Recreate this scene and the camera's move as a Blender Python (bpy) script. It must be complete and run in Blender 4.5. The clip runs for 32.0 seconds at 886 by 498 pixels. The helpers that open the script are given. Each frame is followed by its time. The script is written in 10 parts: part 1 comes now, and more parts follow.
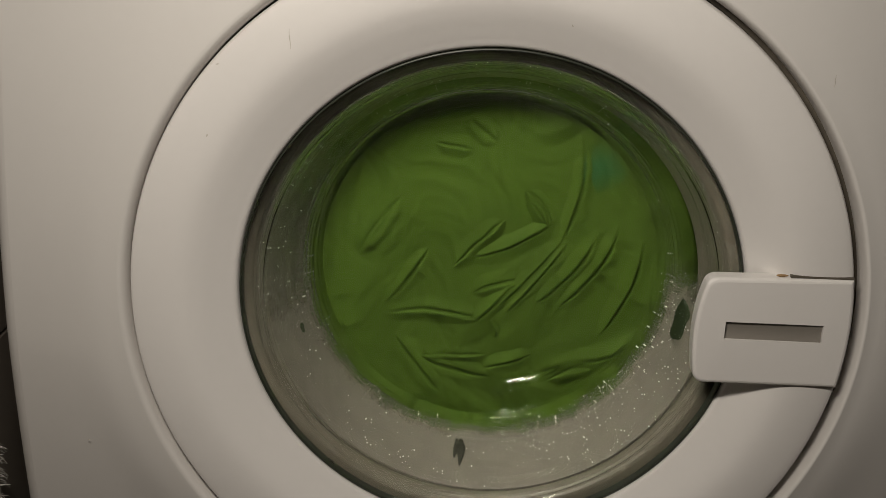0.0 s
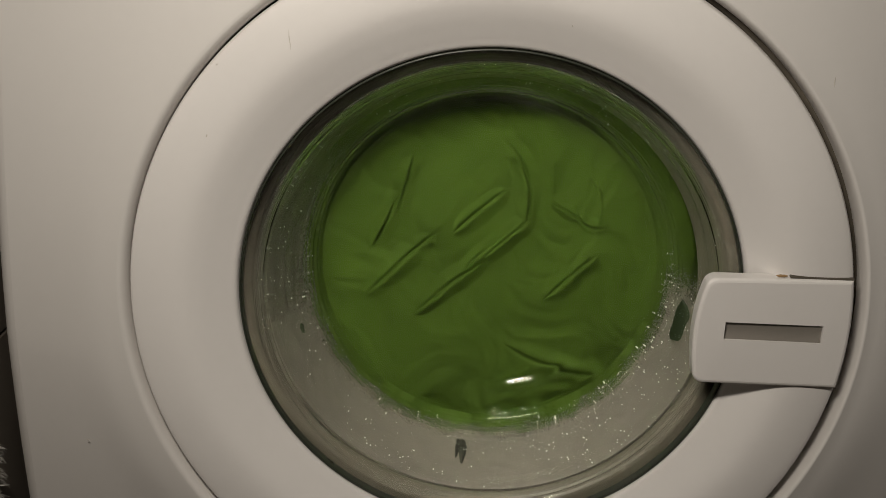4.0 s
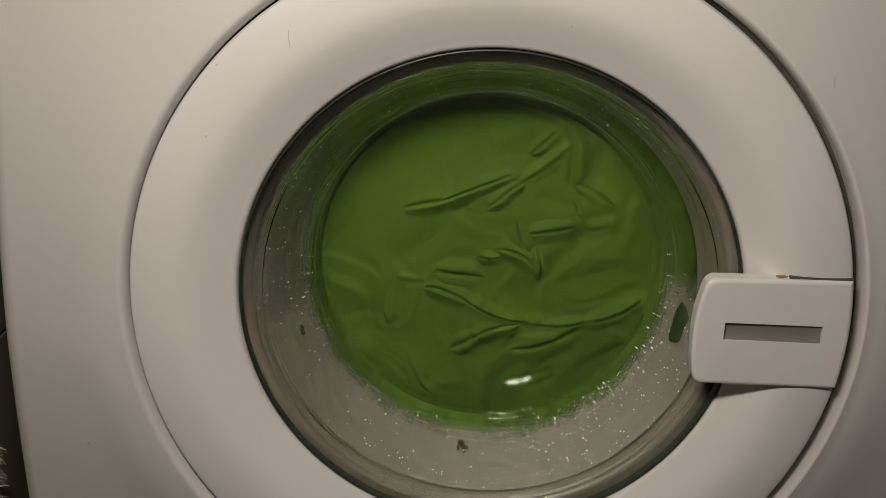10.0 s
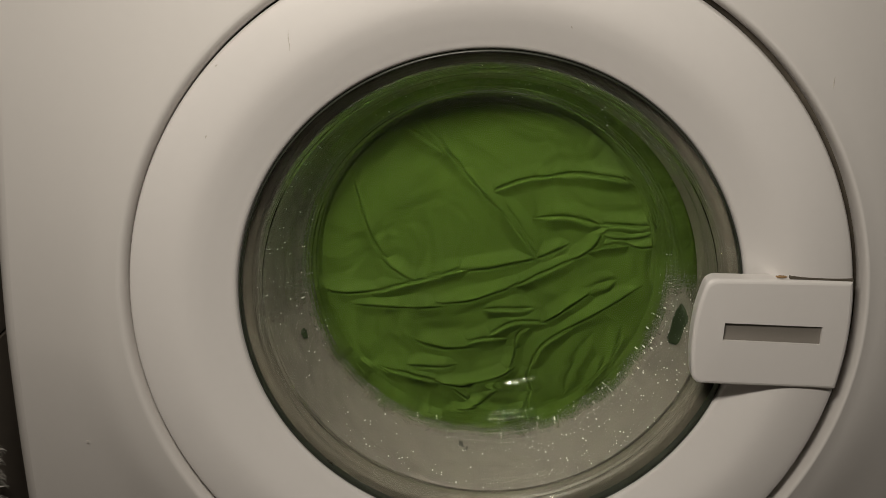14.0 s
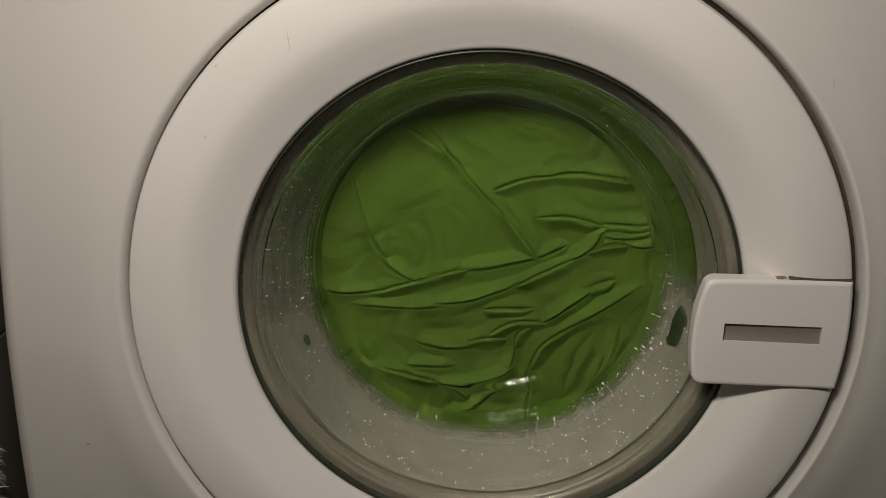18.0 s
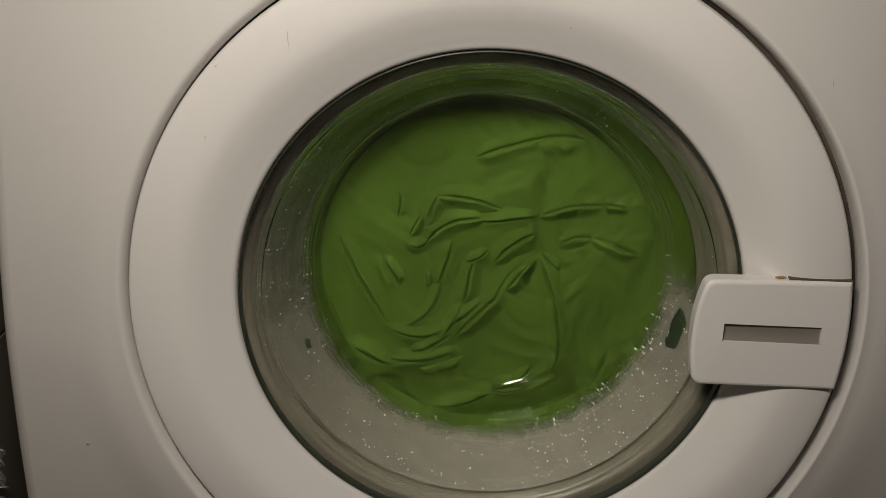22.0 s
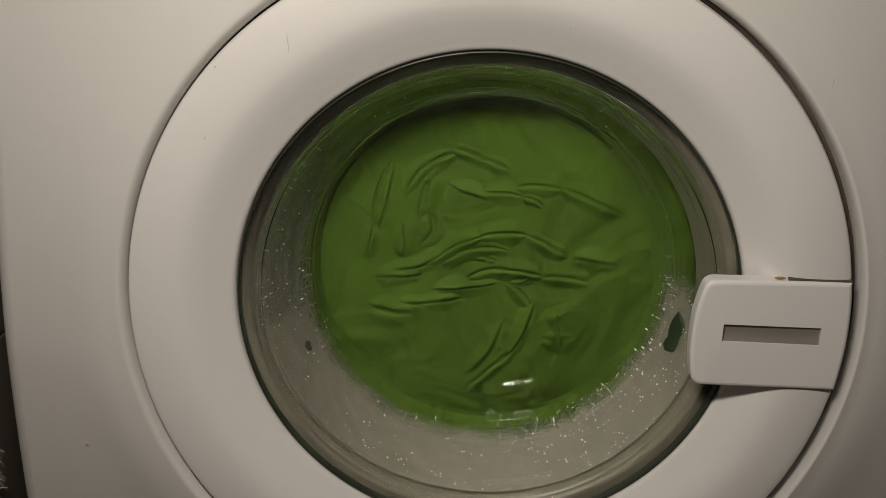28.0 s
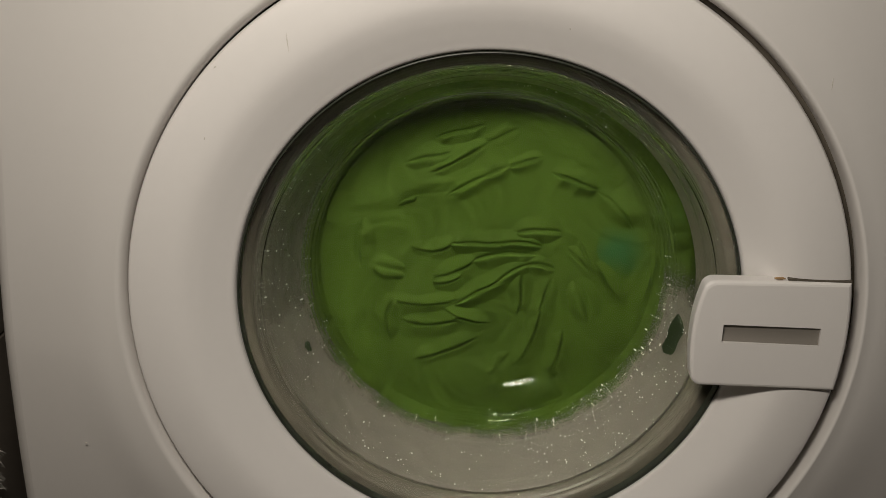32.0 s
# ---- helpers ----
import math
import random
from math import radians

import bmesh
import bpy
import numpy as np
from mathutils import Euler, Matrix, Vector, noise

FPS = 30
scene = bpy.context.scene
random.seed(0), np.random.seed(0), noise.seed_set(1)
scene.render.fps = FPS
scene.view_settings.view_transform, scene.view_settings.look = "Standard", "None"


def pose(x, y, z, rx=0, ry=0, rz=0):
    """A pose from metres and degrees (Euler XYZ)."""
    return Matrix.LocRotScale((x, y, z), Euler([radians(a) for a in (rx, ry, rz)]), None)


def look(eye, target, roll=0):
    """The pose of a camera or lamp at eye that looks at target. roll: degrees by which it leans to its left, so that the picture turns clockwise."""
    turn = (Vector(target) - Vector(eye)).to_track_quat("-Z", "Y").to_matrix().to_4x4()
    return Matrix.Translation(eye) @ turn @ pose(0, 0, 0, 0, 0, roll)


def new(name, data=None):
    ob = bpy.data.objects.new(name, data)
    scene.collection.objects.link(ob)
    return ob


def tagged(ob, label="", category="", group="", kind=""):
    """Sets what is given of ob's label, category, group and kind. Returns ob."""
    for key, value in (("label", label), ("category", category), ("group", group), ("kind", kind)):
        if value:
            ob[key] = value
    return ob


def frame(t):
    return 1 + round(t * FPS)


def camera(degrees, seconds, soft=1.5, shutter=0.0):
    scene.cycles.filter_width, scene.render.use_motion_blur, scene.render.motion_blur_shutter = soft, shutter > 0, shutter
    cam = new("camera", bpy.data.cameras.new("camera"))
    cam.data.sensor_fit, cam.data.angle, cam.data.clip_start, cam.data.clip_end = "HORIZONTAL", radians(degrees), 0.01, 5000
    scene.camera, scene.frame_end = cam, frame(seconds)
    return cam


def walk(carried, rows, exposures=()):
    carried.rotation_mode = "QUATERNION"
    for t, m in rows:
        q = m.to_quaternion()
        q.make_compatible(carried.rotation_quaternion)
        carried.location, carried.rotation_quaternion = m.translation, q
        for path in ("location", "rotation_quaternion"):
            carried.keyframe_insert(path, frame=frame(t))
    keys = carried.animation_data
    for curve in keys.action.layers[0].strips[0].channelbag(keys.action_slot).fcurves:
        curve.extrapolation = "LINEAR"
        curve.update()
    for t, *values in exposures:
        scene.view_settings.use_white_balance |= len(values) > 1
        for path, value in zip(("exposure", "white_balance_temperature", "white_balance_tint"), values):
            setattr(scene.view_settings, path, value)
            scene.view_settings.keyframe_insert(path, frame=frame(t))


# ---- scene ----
# The lens and the hand-held phone, which sags a little during the clip.
cam = camera(40.9, 32.0, soft=0.6, shutter=0.12)
HUB = 0.45          # height of the door's axis above the floor


def aim(eye, yaw, pitch, roll):
    way = Vector((math.sin(radians(yaw)) * math.cos(radians(pitch)),
                  math.cos(radians(yaw)) * math.cos(radians(pitch)),
                  math.sin(radians(pitch))))
    return look(eye, Vector(eye) + way, roll)


walk(cam, [(t, aim((-0.016, -0.702, HUB + 0.268), -1.16 + 0.109 * t / 32, -18.15 + 0.15 * t / 32, 2.62))
           for t in (0, 8, 16, 24, 32)], [(0, 0.0), (32, 0.0)])

# ---- light: one long unseen lamp, placed to suit shading and glints, and faint even fill ----
world = bpy.data.worlds.new("room_air")
scene.world = world
world.use_nodes = True
world.node_tree.nodes["Background"].inputs[0].default_value = (1.0, 0.86, 0.72, 1)
world.node_tree.nodes["Background"].inputs[1].default_value = 0.035
LAMP = (-0.14, -0.52, HUB + 0.49)
lamp_data = bpy.data.lights.new("unseen_lamp_light", "AREA")
lamp_data.shape, lamp_data.size, lamp_data.size_y, lamp_data.energy = "RECTANGLE", 0.24, 0.045, 3.4
lamp_data.color = (1.0, 0.92, 0.80)
lamp_ob = new("unseen_lamp_light", lamp_data)
lamp_ob.matrix_world = look(LAMP, (0, 0, HUB))


# ---- materials ----
def mat(name, base, rough=0.5, metal=0.0, vary=0.06, scale=30.0, bump=0.0, bump_scale=300.0, spec=0.5, stain=None,
        stain_scale=6.0, stain_at=0.62, coat=0.0, per_object=0.0):
    """A surface with broad and fine variation of colour, gloss and relief, in metres."""
    m = bpy.data.materials.new(name)
    m.use_nodes = True
    nt = m.node_tree
    b = nt.nodes["Principled BSDF"]
    b.inputs["Roughness"].default_value = rough
    b.inputs["Metallic"].default_value = metal
    b.inputs["Specular IOR Level"].default_value = spec
    b.inputs["Coat Weight"].default_value = coat
    tc = nt.nodes.new("ShaderNodeTexCoord")

    def noise_at(s, detail=4.0):
        n = nt.nodes.new("ShaderNodeTexNoise")
        n.inputs["Scale"].default_value = s
        n.inputs["Detail"].default_value = detail
        nt.links.new(tc.outputs["Object"], n.inputs["Vector"])
        return n

    broad, fine = noise_at(scale), noise_at(scale * 14)
    add = nt.nodes.new("ShaderNodeMath")
    add.operation = "MULTIPLY_ADD"
    add.inputs[1].default_value = 0.4
    nt.links.new(fine.outputs[0], add.inputs[0])
    nt.links.new(broad.outputs[0], add.inputs[2])
    ramp = nt.nodes.new("ShaderNodeMapRange")
    ramp.inputs[1].default_value, ramp.inputs[2].default_value = 0.35, 1.05
    ramp.inputs[3].default_value, ramp.inputs[4].default_value = 1 - vary, 1 + vary
    nt.links.new(add.outputs[0], ramp.inputs[0])
    mul = nt.nodes.new("ShaderNodeVectorMath")
    mul.operation = "SCALE"
    mul.inputs[0].default_value = base
    nt.links.new(ramp.outputs[0], mul.inputs["Scale"])
    colour = mul.outputs[0]
    if stain:
        st = noise_at(stain_scale, 6.0)
        cut = nt.nodes.new("ShaderNodeMapRange")
        cut.inputs[1].default_value, cut.inputs[2].default_value = stain_at, stain_at + 0.14
        nt.links.new(st.outputs[0], cut.inputs[0])
        mix = nt.nodes.new("ShaderNodeMix")
        mix.data_type = "RGBA"
        nt.links.new(cut.outputs[0], mix.inputs[0])
        nt.links.new(colour, mix.inputs[6])
        mix.inputs[7].default_value = (*stain, 1)
        colour = mix.outputs[2]
    nt.links.new(colour, b.inputs["Base Color"])
    rr = nt.nodes.new("ShaderNodeMapRange")
    rr.inputs[1].default_value, rr.inputs[2].default_value = 0.3, 0.8
    rr.inputs[3].default_value, rr.inputs[4].default_value = max(rough - 0.08, 0.02), min(rough + 0.08, 1)
    nt.links.new(broad.outputs[0], rr.inputs[0])
    nt.links.new(rr.outputs[0], b.inputs["Roughness"])
    if bump:
        bn = noise_at(bump_scale, 3.0)
        bp = nt.nodes.new("ShaderNodeBump")
        bp.inputs["Strength"].default_value = 0.5
        bp.inputs["Distance"].default_value = bump
        nt.links.new(bn.outputs[0], bp.inputs["Height"])
        nt.links.new(bp.outputs[0], b.inputs["Normal"])
    return m


def glass_mat(name, tint=(0.95, 0.98, 0.94), ior=1.45, rough=0.0):
    m = bpy.data.materials.new(name)
    m.use_nodes = True
    b = m.node_tree.nodes["Principled BSDF"]
    b.inputs["Base Color"].default_value = (*tint, 1)
    b.inputs["Transmission Weight"].default_value = 1.0
    b.inputs["Roughness"].default_value = rough
    b.inputs["IOR"].default_value = ior
    return m


def glow_mat(name, colour, strength):
    m = bpy.data.materials.new(name)
    m.use_nodes = True
    b = m.node_tree.nodes["Principled BSDF"]
    b.inputs["Emission Color"].default_value = (*colour, 1)
    b.inputs["Emission Strength"].default_value = strength
    return m


ENAMEL = mat("white_enamel", (0.69, 0.664, 0.642), 0.46, vary=0.02, scale=9, bump=0.00003, bump_scale=900, stain=(0.62, 0.57, 0.50), stain_scale=4, stain_at=0.72)
PLASTIC = mat("white_plastic", (0.78, 0.752, 0.733), 0.44, vary=0.02, scale=12, bump=0.00003, bump_scale=1200)
PLASTIC_GREY = mat("grey_plastic", (0.235, 0.215, 0.19), 0.45, vary=0.06, scale=40)
# Dark colour that holds the shade of the door gap and latch seam.
GROOVE = mat("dark_gap", (0.10, 0.085, 0.065), 0.9, vary=0.2, scale=60)
SCUFF = mat("scuff_grey", (0.56, 0.52, 0.47), 0.7, vary=0.3, scale=400)
RUST = mat("rust_brown", (0.36, 0.23, 0.11), 0.9, vary=0.4, scale=200)
GLASS = glass_mat("door_glass")
RIM = mat("rim_rubber", (0.03, 0.035, 0.025), 0.35, vary=0.1, scale=60)
RUBBER = mat("gasket_rubber", (0.104, 0.092, 0.072), 0.45, vary=0.12, scale=40, bump=0.0004, bump_scale=300)
STEEL = mat("drum_steel", (0.55, 0.55, 0.53), 0.3, metal=1.0, vary=0.05, scale=30)
CLOTH = mat("green_cloth", (0.0435, 0.0775, 0.0082), 0.85, vary=0.12, scale=18, bump=0.0002, bump_scale=600, spec=0.15)
TEAL = mat("teal_cloth", (0.0435, 0.0775, 0.0082), 0.85, vary=0.12, scale=18, bump=0.0002, bump_scale=600, spec=0.15)


def dye(m, colour, reach):
    """A blot of another dye round the middle of the piece, with ragged rims."""
    nt = m.node_tree
    b = nt.nodes["Principled BSDF"]
    was = b.inputs["Base Color"].links[0].from_socket
    tc, length, grain = nt.nodes.new("ShaderNodeTexCoord"), nt.nodes.new("ShaderNodeVectorMath"), nt.nodes.new("ShaderNodeTexNoise")
    length.operation = "LENGTH"
    grain.inputs["Scale"].default_value = 70
    nt.links.new(tc.outputs["Object"], length.inputs[0])
    nt.links.new(tc.outputs["Object"], grain.inputs["Vector"])
    add, cut, mix = nt.nodes.new("ShaderNodeMath"), nt.nodes.new("ShaderNodeMapRange"), nt.nodes.new("ShaderNodeMix")
    add.operation = "MULTIPLY_ADD"
    add.inputs[1].default_value = reach
    nt.links.new(grain.outputs[0], add.inputs[0])
    nt.links.new(length.outputs["Value"], add.inputs[2])
    cut.inputs[1].default_value, cut.inputs[2].default_value = reach * 1.45, reach * 0.75
    nt.links.new(add.outputs[0], cut.inputs[0])
    mix.data_type = "RGBA"
    nt.links.new(cut.outputs[0], mix.inputs[0])
    nt.links.new(was, mix.inputs[6])
    mix.inputs[7].default_value = (*colour, 1)
    nt.links.new(mix.outputs[2], b.inputs["Base Color"])


dye(TEAL, (0.021, 0.072, 0.020), 0.022)
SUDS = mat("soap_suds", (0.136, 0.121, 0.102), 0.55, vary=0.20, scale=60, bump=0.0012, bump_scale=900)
def thin_foam(m):
    """Foam that breaks up into specks towards the cloth and the water line."""
    nt = m.node_tree
    b = nt.nodes["Principled BSDF"]
    out = nt.nodes["Material Output"]
    tc = nt.nodes.new("ShaderNodeTexCoord")
    sep = nt.nodes.new("ShaderNodeSeparateXYZ")
    nt.links.new(tc.outputs["Object"], sep.inputs[0])

    def math_node(op, a, c, d=None):
        n = nt.nodes.new("ShaderNodeMath")
        n.operation = op
        for k, v in enumerate((a, c, d)):
            if v is None:
                continue
            if isinstance(v, (int, float)):
                n.inputs[k].default_value = v
            else:
                nt.links.new(v, n.inputs[k])
        return n.outputs[0]

    near_cloth = math_node("DIVIDE", math_node("SUBTRACT", 0.0925, sep.outputs[1]), 0.013)
    tilt = math_node("MULTIPLY_ADD", sep.outputs[0], -0.07, HUB + 0.008)
    near_line = math_node("DIVIDE", math_node("SUBTRACT", tilt, math_node("SUBTRACT", sep.outputs[2], math_node("MULTIPLY", sep.outputs[0], 0.14))), 0.030)
    low = math_node("MINIMUM", near_cloth, near_line)
    coarse, fine = nt.nodes.new("ShaderNodeTexNoise"), nt.nodes.new("ShaderNodeTexNoise")
    coarse.inputs["Scale"].default_value, fine.inputs["Scale"].default_value = 70, 1100
    for n in (coarse, fine):
        nt.links.new(tc.outputs["Object"], n.inputs["Vector"])
    grain = math_node("ADD", math_node("MULTIPLY", coarse.outputs[0], 1.1), math_node("MULTIPLY", fine.outputs[0], 1.7))
    cover = math_node("ADD", low, math_node("SUBTRACT", grain, 1.55))
    aside = math_node("MINIMUM", math_node("DIVIDE", math_node("SUBTRACT", -0.085, sep.outputs[0]), 0.03), 1.0)
    splash = math_node("MULTIPLY", math_node("MAXIMUM", aside, 0.0), math_node("MINIMUM", math_node("MAXIMUM", math_node("DIVIDE", math_node("SUBTRACT", 0.089, sep.outputs[1]), 0.012), 0.0), 1.0))
    cover = math_node("MAXIMUM", cover, math_node("MULTIPLY", splash, math_node("MULTIPLY_ADD", fine.outputs[0], 0.5, 0.45)))
    step = nt.nodes.new("ShaderNodeMapRange")
    step.inputs[1].default_value, step.inputs[2].default_value = 0.05, 0.95
    step.inputs[4].default_value = 0.93
    nt.links.new(cover, step.inputs[0])
    mix, clear = nt.nodes.new("ShaderNodeMixShader"), nt.nodes.new("ShaderNodeBsdfTransparent")
    nt.links.new(step.outputs[0], mix.inputs[0])
    nt.links.new(clear.outputs[0], mix.inputs[1])
    nt.links.new(b.outputs[0], mix.inputs[2])
    nt.links.new(mix.outputs[0], out.inputs["Surface"])


def bubbly(m, colour):
    """Fine pale bubbles all through the foam."""
    nt = m.node_tree
    b = nt.nodes["Principled BSDF"]
    was = b.inputs["Base Color"].links[0].from_socket
    tc = [n for n in nt.nodes if n.type == "TEX_COORD"][0]
    cells, cut, mix = nt.nodes.new("ShaderNodeTexVoronoi"), nt.nodes.new("ShaderNodeMapRange"), nt.nodes.new("ShaderNodeMix")
    cells.inputs["Scale"].default_value = 560
    nt.links.new(tc.outputs["Object"], cells.inputs["Vector"])
    cut.inputs[1].default_value, cut.inputs[2].default_value, cut.inputs[4].default_value = 0.38, 0.08, 0.28
    nt.links.new(cells.outputs["Distance"], cut.inputs[0])
    mix.data_type = "RGBA"
    nt.links.new(cut.outputs[0], mix.inputs[0])
    nt.links.new(was, mix.inputs[6])
    mix.inputs[7].default_value = (*colour, 1)
    nt.links.new(mix.outputs[2], b.inputs["Base Color"])


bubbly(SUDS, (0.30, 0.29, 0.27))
thin_foam(SUDS)
# Opaque white painted on bubbles and drops in place of their sparkle.
SPARK = mat("sparkle_white", (0.75, 0.75, 0.72), 0.08, vary=0.05, scale=100, coat=1.0)
# Darker copy of the green, for cloth seen through holes in the suds.
DARKGREEN = mat("dark_green_patch", (0.013, 0.026, 0.005), 0.7, vary=0.2, scale=60)
HOLLOW = mat("dark_hollow", (0.022, 0.021, 0.014), 0.5, vary=0.3, scale=90)
BUBBLE = glass_mat("soap_bubble", (1, 1, 1), 1.33)
WALL = mat("wall_paint", (0.29, 0.26, 0.22), 0.8, vary=0.05, scale=5, bump=0.0005, bump_scale=200)
GROUT = mat("tile_grout", (0.30, 0.27, 0.23), 0.9, vary=0.1, scale=50)
TILE = mat("dark_tile", (0.19, 0.165, 0.14), 0.35, vary=0.12, scale=12)
CEIL = mat("ceiling_paint", (0.60, 0.57, 0.53), 0.9, vary=0.03, scale=4)
FLOOR = mat("floor_tile", (0.13, 0.11, 0.09), 0.4, vary=0.15, scale=8)
TOWEL = mat("towel_pile", (0.62, 0.60, 0.56), 0.95, vary=0.12, scale=80, bump=0.002, bump_scale=500)
LAMP_GLOW = glow_mat("lamp_diffuser", (1.0, 0.92, 0.80), 2.5)


# ---- building helpers ----
def mesh_of(bm, name, smooth=True):
    me = bpy.data.meshes.new(name)
    bmesh.ops.recalc_face_normals(bm, faces=bm.faces)
    bm.to_mesh(me)
    bm.free()
    if smooth:
        for p in me.polygons:
            p.use_smooth = True
    return me


def part(name, bm, material, parent, label="", smooth=True):
    ob = new(name, mesh_of(bm, name, smooth))
    ob.data.materials.append(material)
    ob.parent = parent
    if label:
        ob["label"] = label
    return ob


def thing(name, label, category, at=(0, 0, 0), group="", kind=""):
    ob = new(name)
    ob.location = at
    return tagged(ob, label, category, group, kind)


def lathe(profile, n=192, z=HUB, closed=False, start=0.0, stop=360.0, wob=None):
    """Turns a profile of (radius, depth) about the door's axis."""
    bm = bmesh.new()
    full = abs(stop - start - 360) < 1e-6
    rows = []
    steps = n if full else n + 1
    for i in range(steps):
        a = radians(start + (stop - start) * i / n)
        row = []
        for r, y in profile:
            dr, dy = wob(a, r, y) if wob else (0, 0)
            row.append(bm.verts.new(((r + dr) * math.cos(a), y + dy, z + (r + dr) * math.sin(a))))
        rows.append(row)
    m = len(profile)
    for i in range(n):
        a, b = rows[i], rows[(i + 1) % steps]
        for j in range(m if closed else m - 1):
            k = (j + 1) % m
            bm.faces.new((a[j], a[k], b[k], b[j]))
    if closed and not full:
        bm.faces.new(rows[0])
        bm.faces.new(rows[-1])
    return bm


def curve_through(pts, k=6):
    """A smooth profile through few points (Catmull-Rom)."""
    out = []
    p = [pts[0]] + list(pts) + [pts[-1]]
    for i in range(1, len(p) - 2):
        for s in range(k):
            t = s / k
            out.append(tuple(0.5 * ((2 * p[i][c]) + (-p[i - 1][c] + p[i + 1][c]) * t
                                    + (2 * p[i - 1][c] - 5 * p[i][c] + 4 * p[i + 1][c] - p[i + 2][c]) * t * t
                                    + (-p[i - 1][c] + 3 * p[i][c] - 3 * p[i + 1][c] + p[i + 2][c]) * t ** 3) for c in (0, 1)))
    out.append(tuple(pts[-1]))
    return out


def box(x0, x1, y0, y1, z0, z1, bevel=0.0, seg=3):
    bm = bmesh.new()
    bmesh.ops.create_cube(bm, size=1, matrix=Matrix.LocRotScale(((x0 + x1) / 2, (y0 + y1) / 2, (z0 + z1) / 2), None, (x1 - x0, y1 - y0, z1 - z0)))
    if bevel:
        bmesh.ops.bevel(bm, geom=bm.edges[:], offset=bevel, segments=seg, profile=0.5, affect="EDGES")
    return bm


def setting(name, bm, material, label, category):
    ob = new(name, mesh_of(bm, name, False))
    ob.data.materials.append(material)
    return tagged(ob, label, category, kind="structure")


# ---- the room ----
setting("floor", box(-1.15, 1.7, -2.6, 0.8, -0.1, 0), FLOOR, "dark tiled utility room floor under the machine", "floor")
setting("ceiling", box(-1.15, 1.7, -2.6, 0.8, 2.3, 2.4), CEIL, "plain off-white painted ceiling", "ceiling")
setting("wall_north", box(-1.05, 1.6, 0.7, 0.8, 0, 2.3), WALL, "plain beige painted wall behind the machine", "wall")
setting("wall_south", box(-1.05, 1.6, -2.6, -2.5, 0, 2.3), WALL, "plain beige painted wall", "wall")
setting("wall_east", box(1.6, 1.7, -2.6, 0.8, 0, 2.3), WALL, "plain beige painted wall", "wall")
setting("wall_west", box(-1.15, -1.05, -2.6, 0.8, 0, 2.3), WALL, "plain beige painted wall", "wall")
low_wall = setting("wall_low", box(-0.52, -0.4035, -0.90, 0.698, 0, 0.560), GROUT, "low dark brown tiled wall beside the machine", "wall")
for row in range(3):
    for col in range(4):
        y0, z0 = -0.60 + 0.302 * col, 0.0245 + 0.302 * (row - 1)
        tile = new("tile", mesh_of(box(-0.4036, -0.400, y0, y0 + 0.299, max(z0, 0.002), min(z0 + 0.299, 0.558), 0.0008, 1), "tile", False))
        tile.data.materials.append(TILE)
        tile.parent = low_wall

# added body for the unseen lamp; its shade and cord are made up
lamp = thing("unseen_lamp", "unseen long warm lamp with an added glowing shade and cord", "lamp", (LAMP[0] - 0.016, LAMP[1] - 0.041, LAMP[2] + 0.045))


def turned_up(profile, n=48):
    """Turns a profile of (radius, height) about the z axis."""
    bm = bmesh.new()
    rows = [[bm.verts.new((r * math.cos(2 * math.pi * i / n), r * math.sin(2 * math.pi * i / n), h)) for r, h in profile] for i in range(n)]
    for i in range(n):
        a, b = rows[i], rows[(i + 1) % n]
        for j in range(len(profile) - 1):
            bm.faces.new((a[j], a[j + 1], b[j + 1], b[j]))
    bm.faces.new([r[-1] for r in rows])
    bm.faces.new([r[0] for r in rows])
    return bm


shade = turned_up([(0.012, -0.040), (0.030, -0.032), (0.040, -0.010), (0.038, 0.015), (0.020, 0.035), (0.010, 0.040)])
for v in shade.verts:
    v.co.x *= 3.6
part("shade", shade, LAMP_GLOW, lamp)
part("cord", turned_up([(0.004, 0.040), (0.004, 2.3 - LAMP[2] - 0.045)], 10), PLASTIC, lamp)

# ---- the washing machine ----
washer = thing("washing_machine", "white front-loading washing machine with a round glass door, running", "washing machine")


def face(r):
    """Depth of the front at a distance from the door's axis: it falls away gently all round the door."""
    d = r - 0.2395
    if d < 0.0205:
        return -0.0014 + 0.10 * d + 5.0 * d * d
    if r < 0.30:
        return 0.00275 + 0.305 * (d - 0.0205)
    d = min(r - 0.30, 0.12)
    return 0.01495 + 0.305 * (d - d * d / 0.9)


def shade_lean(r, z):
    """How far the lower front leans back: made up, to put shade into its shape."""
    return 0.04 * max(0.0, -z - 0.05) * max(0.0, min(1.0, (r - 0.24) / 0.04))


EDGE = 0.3105        # half width at which the front turns into the flank
Z_LOW, Z_TOP = 0.03, 0.78


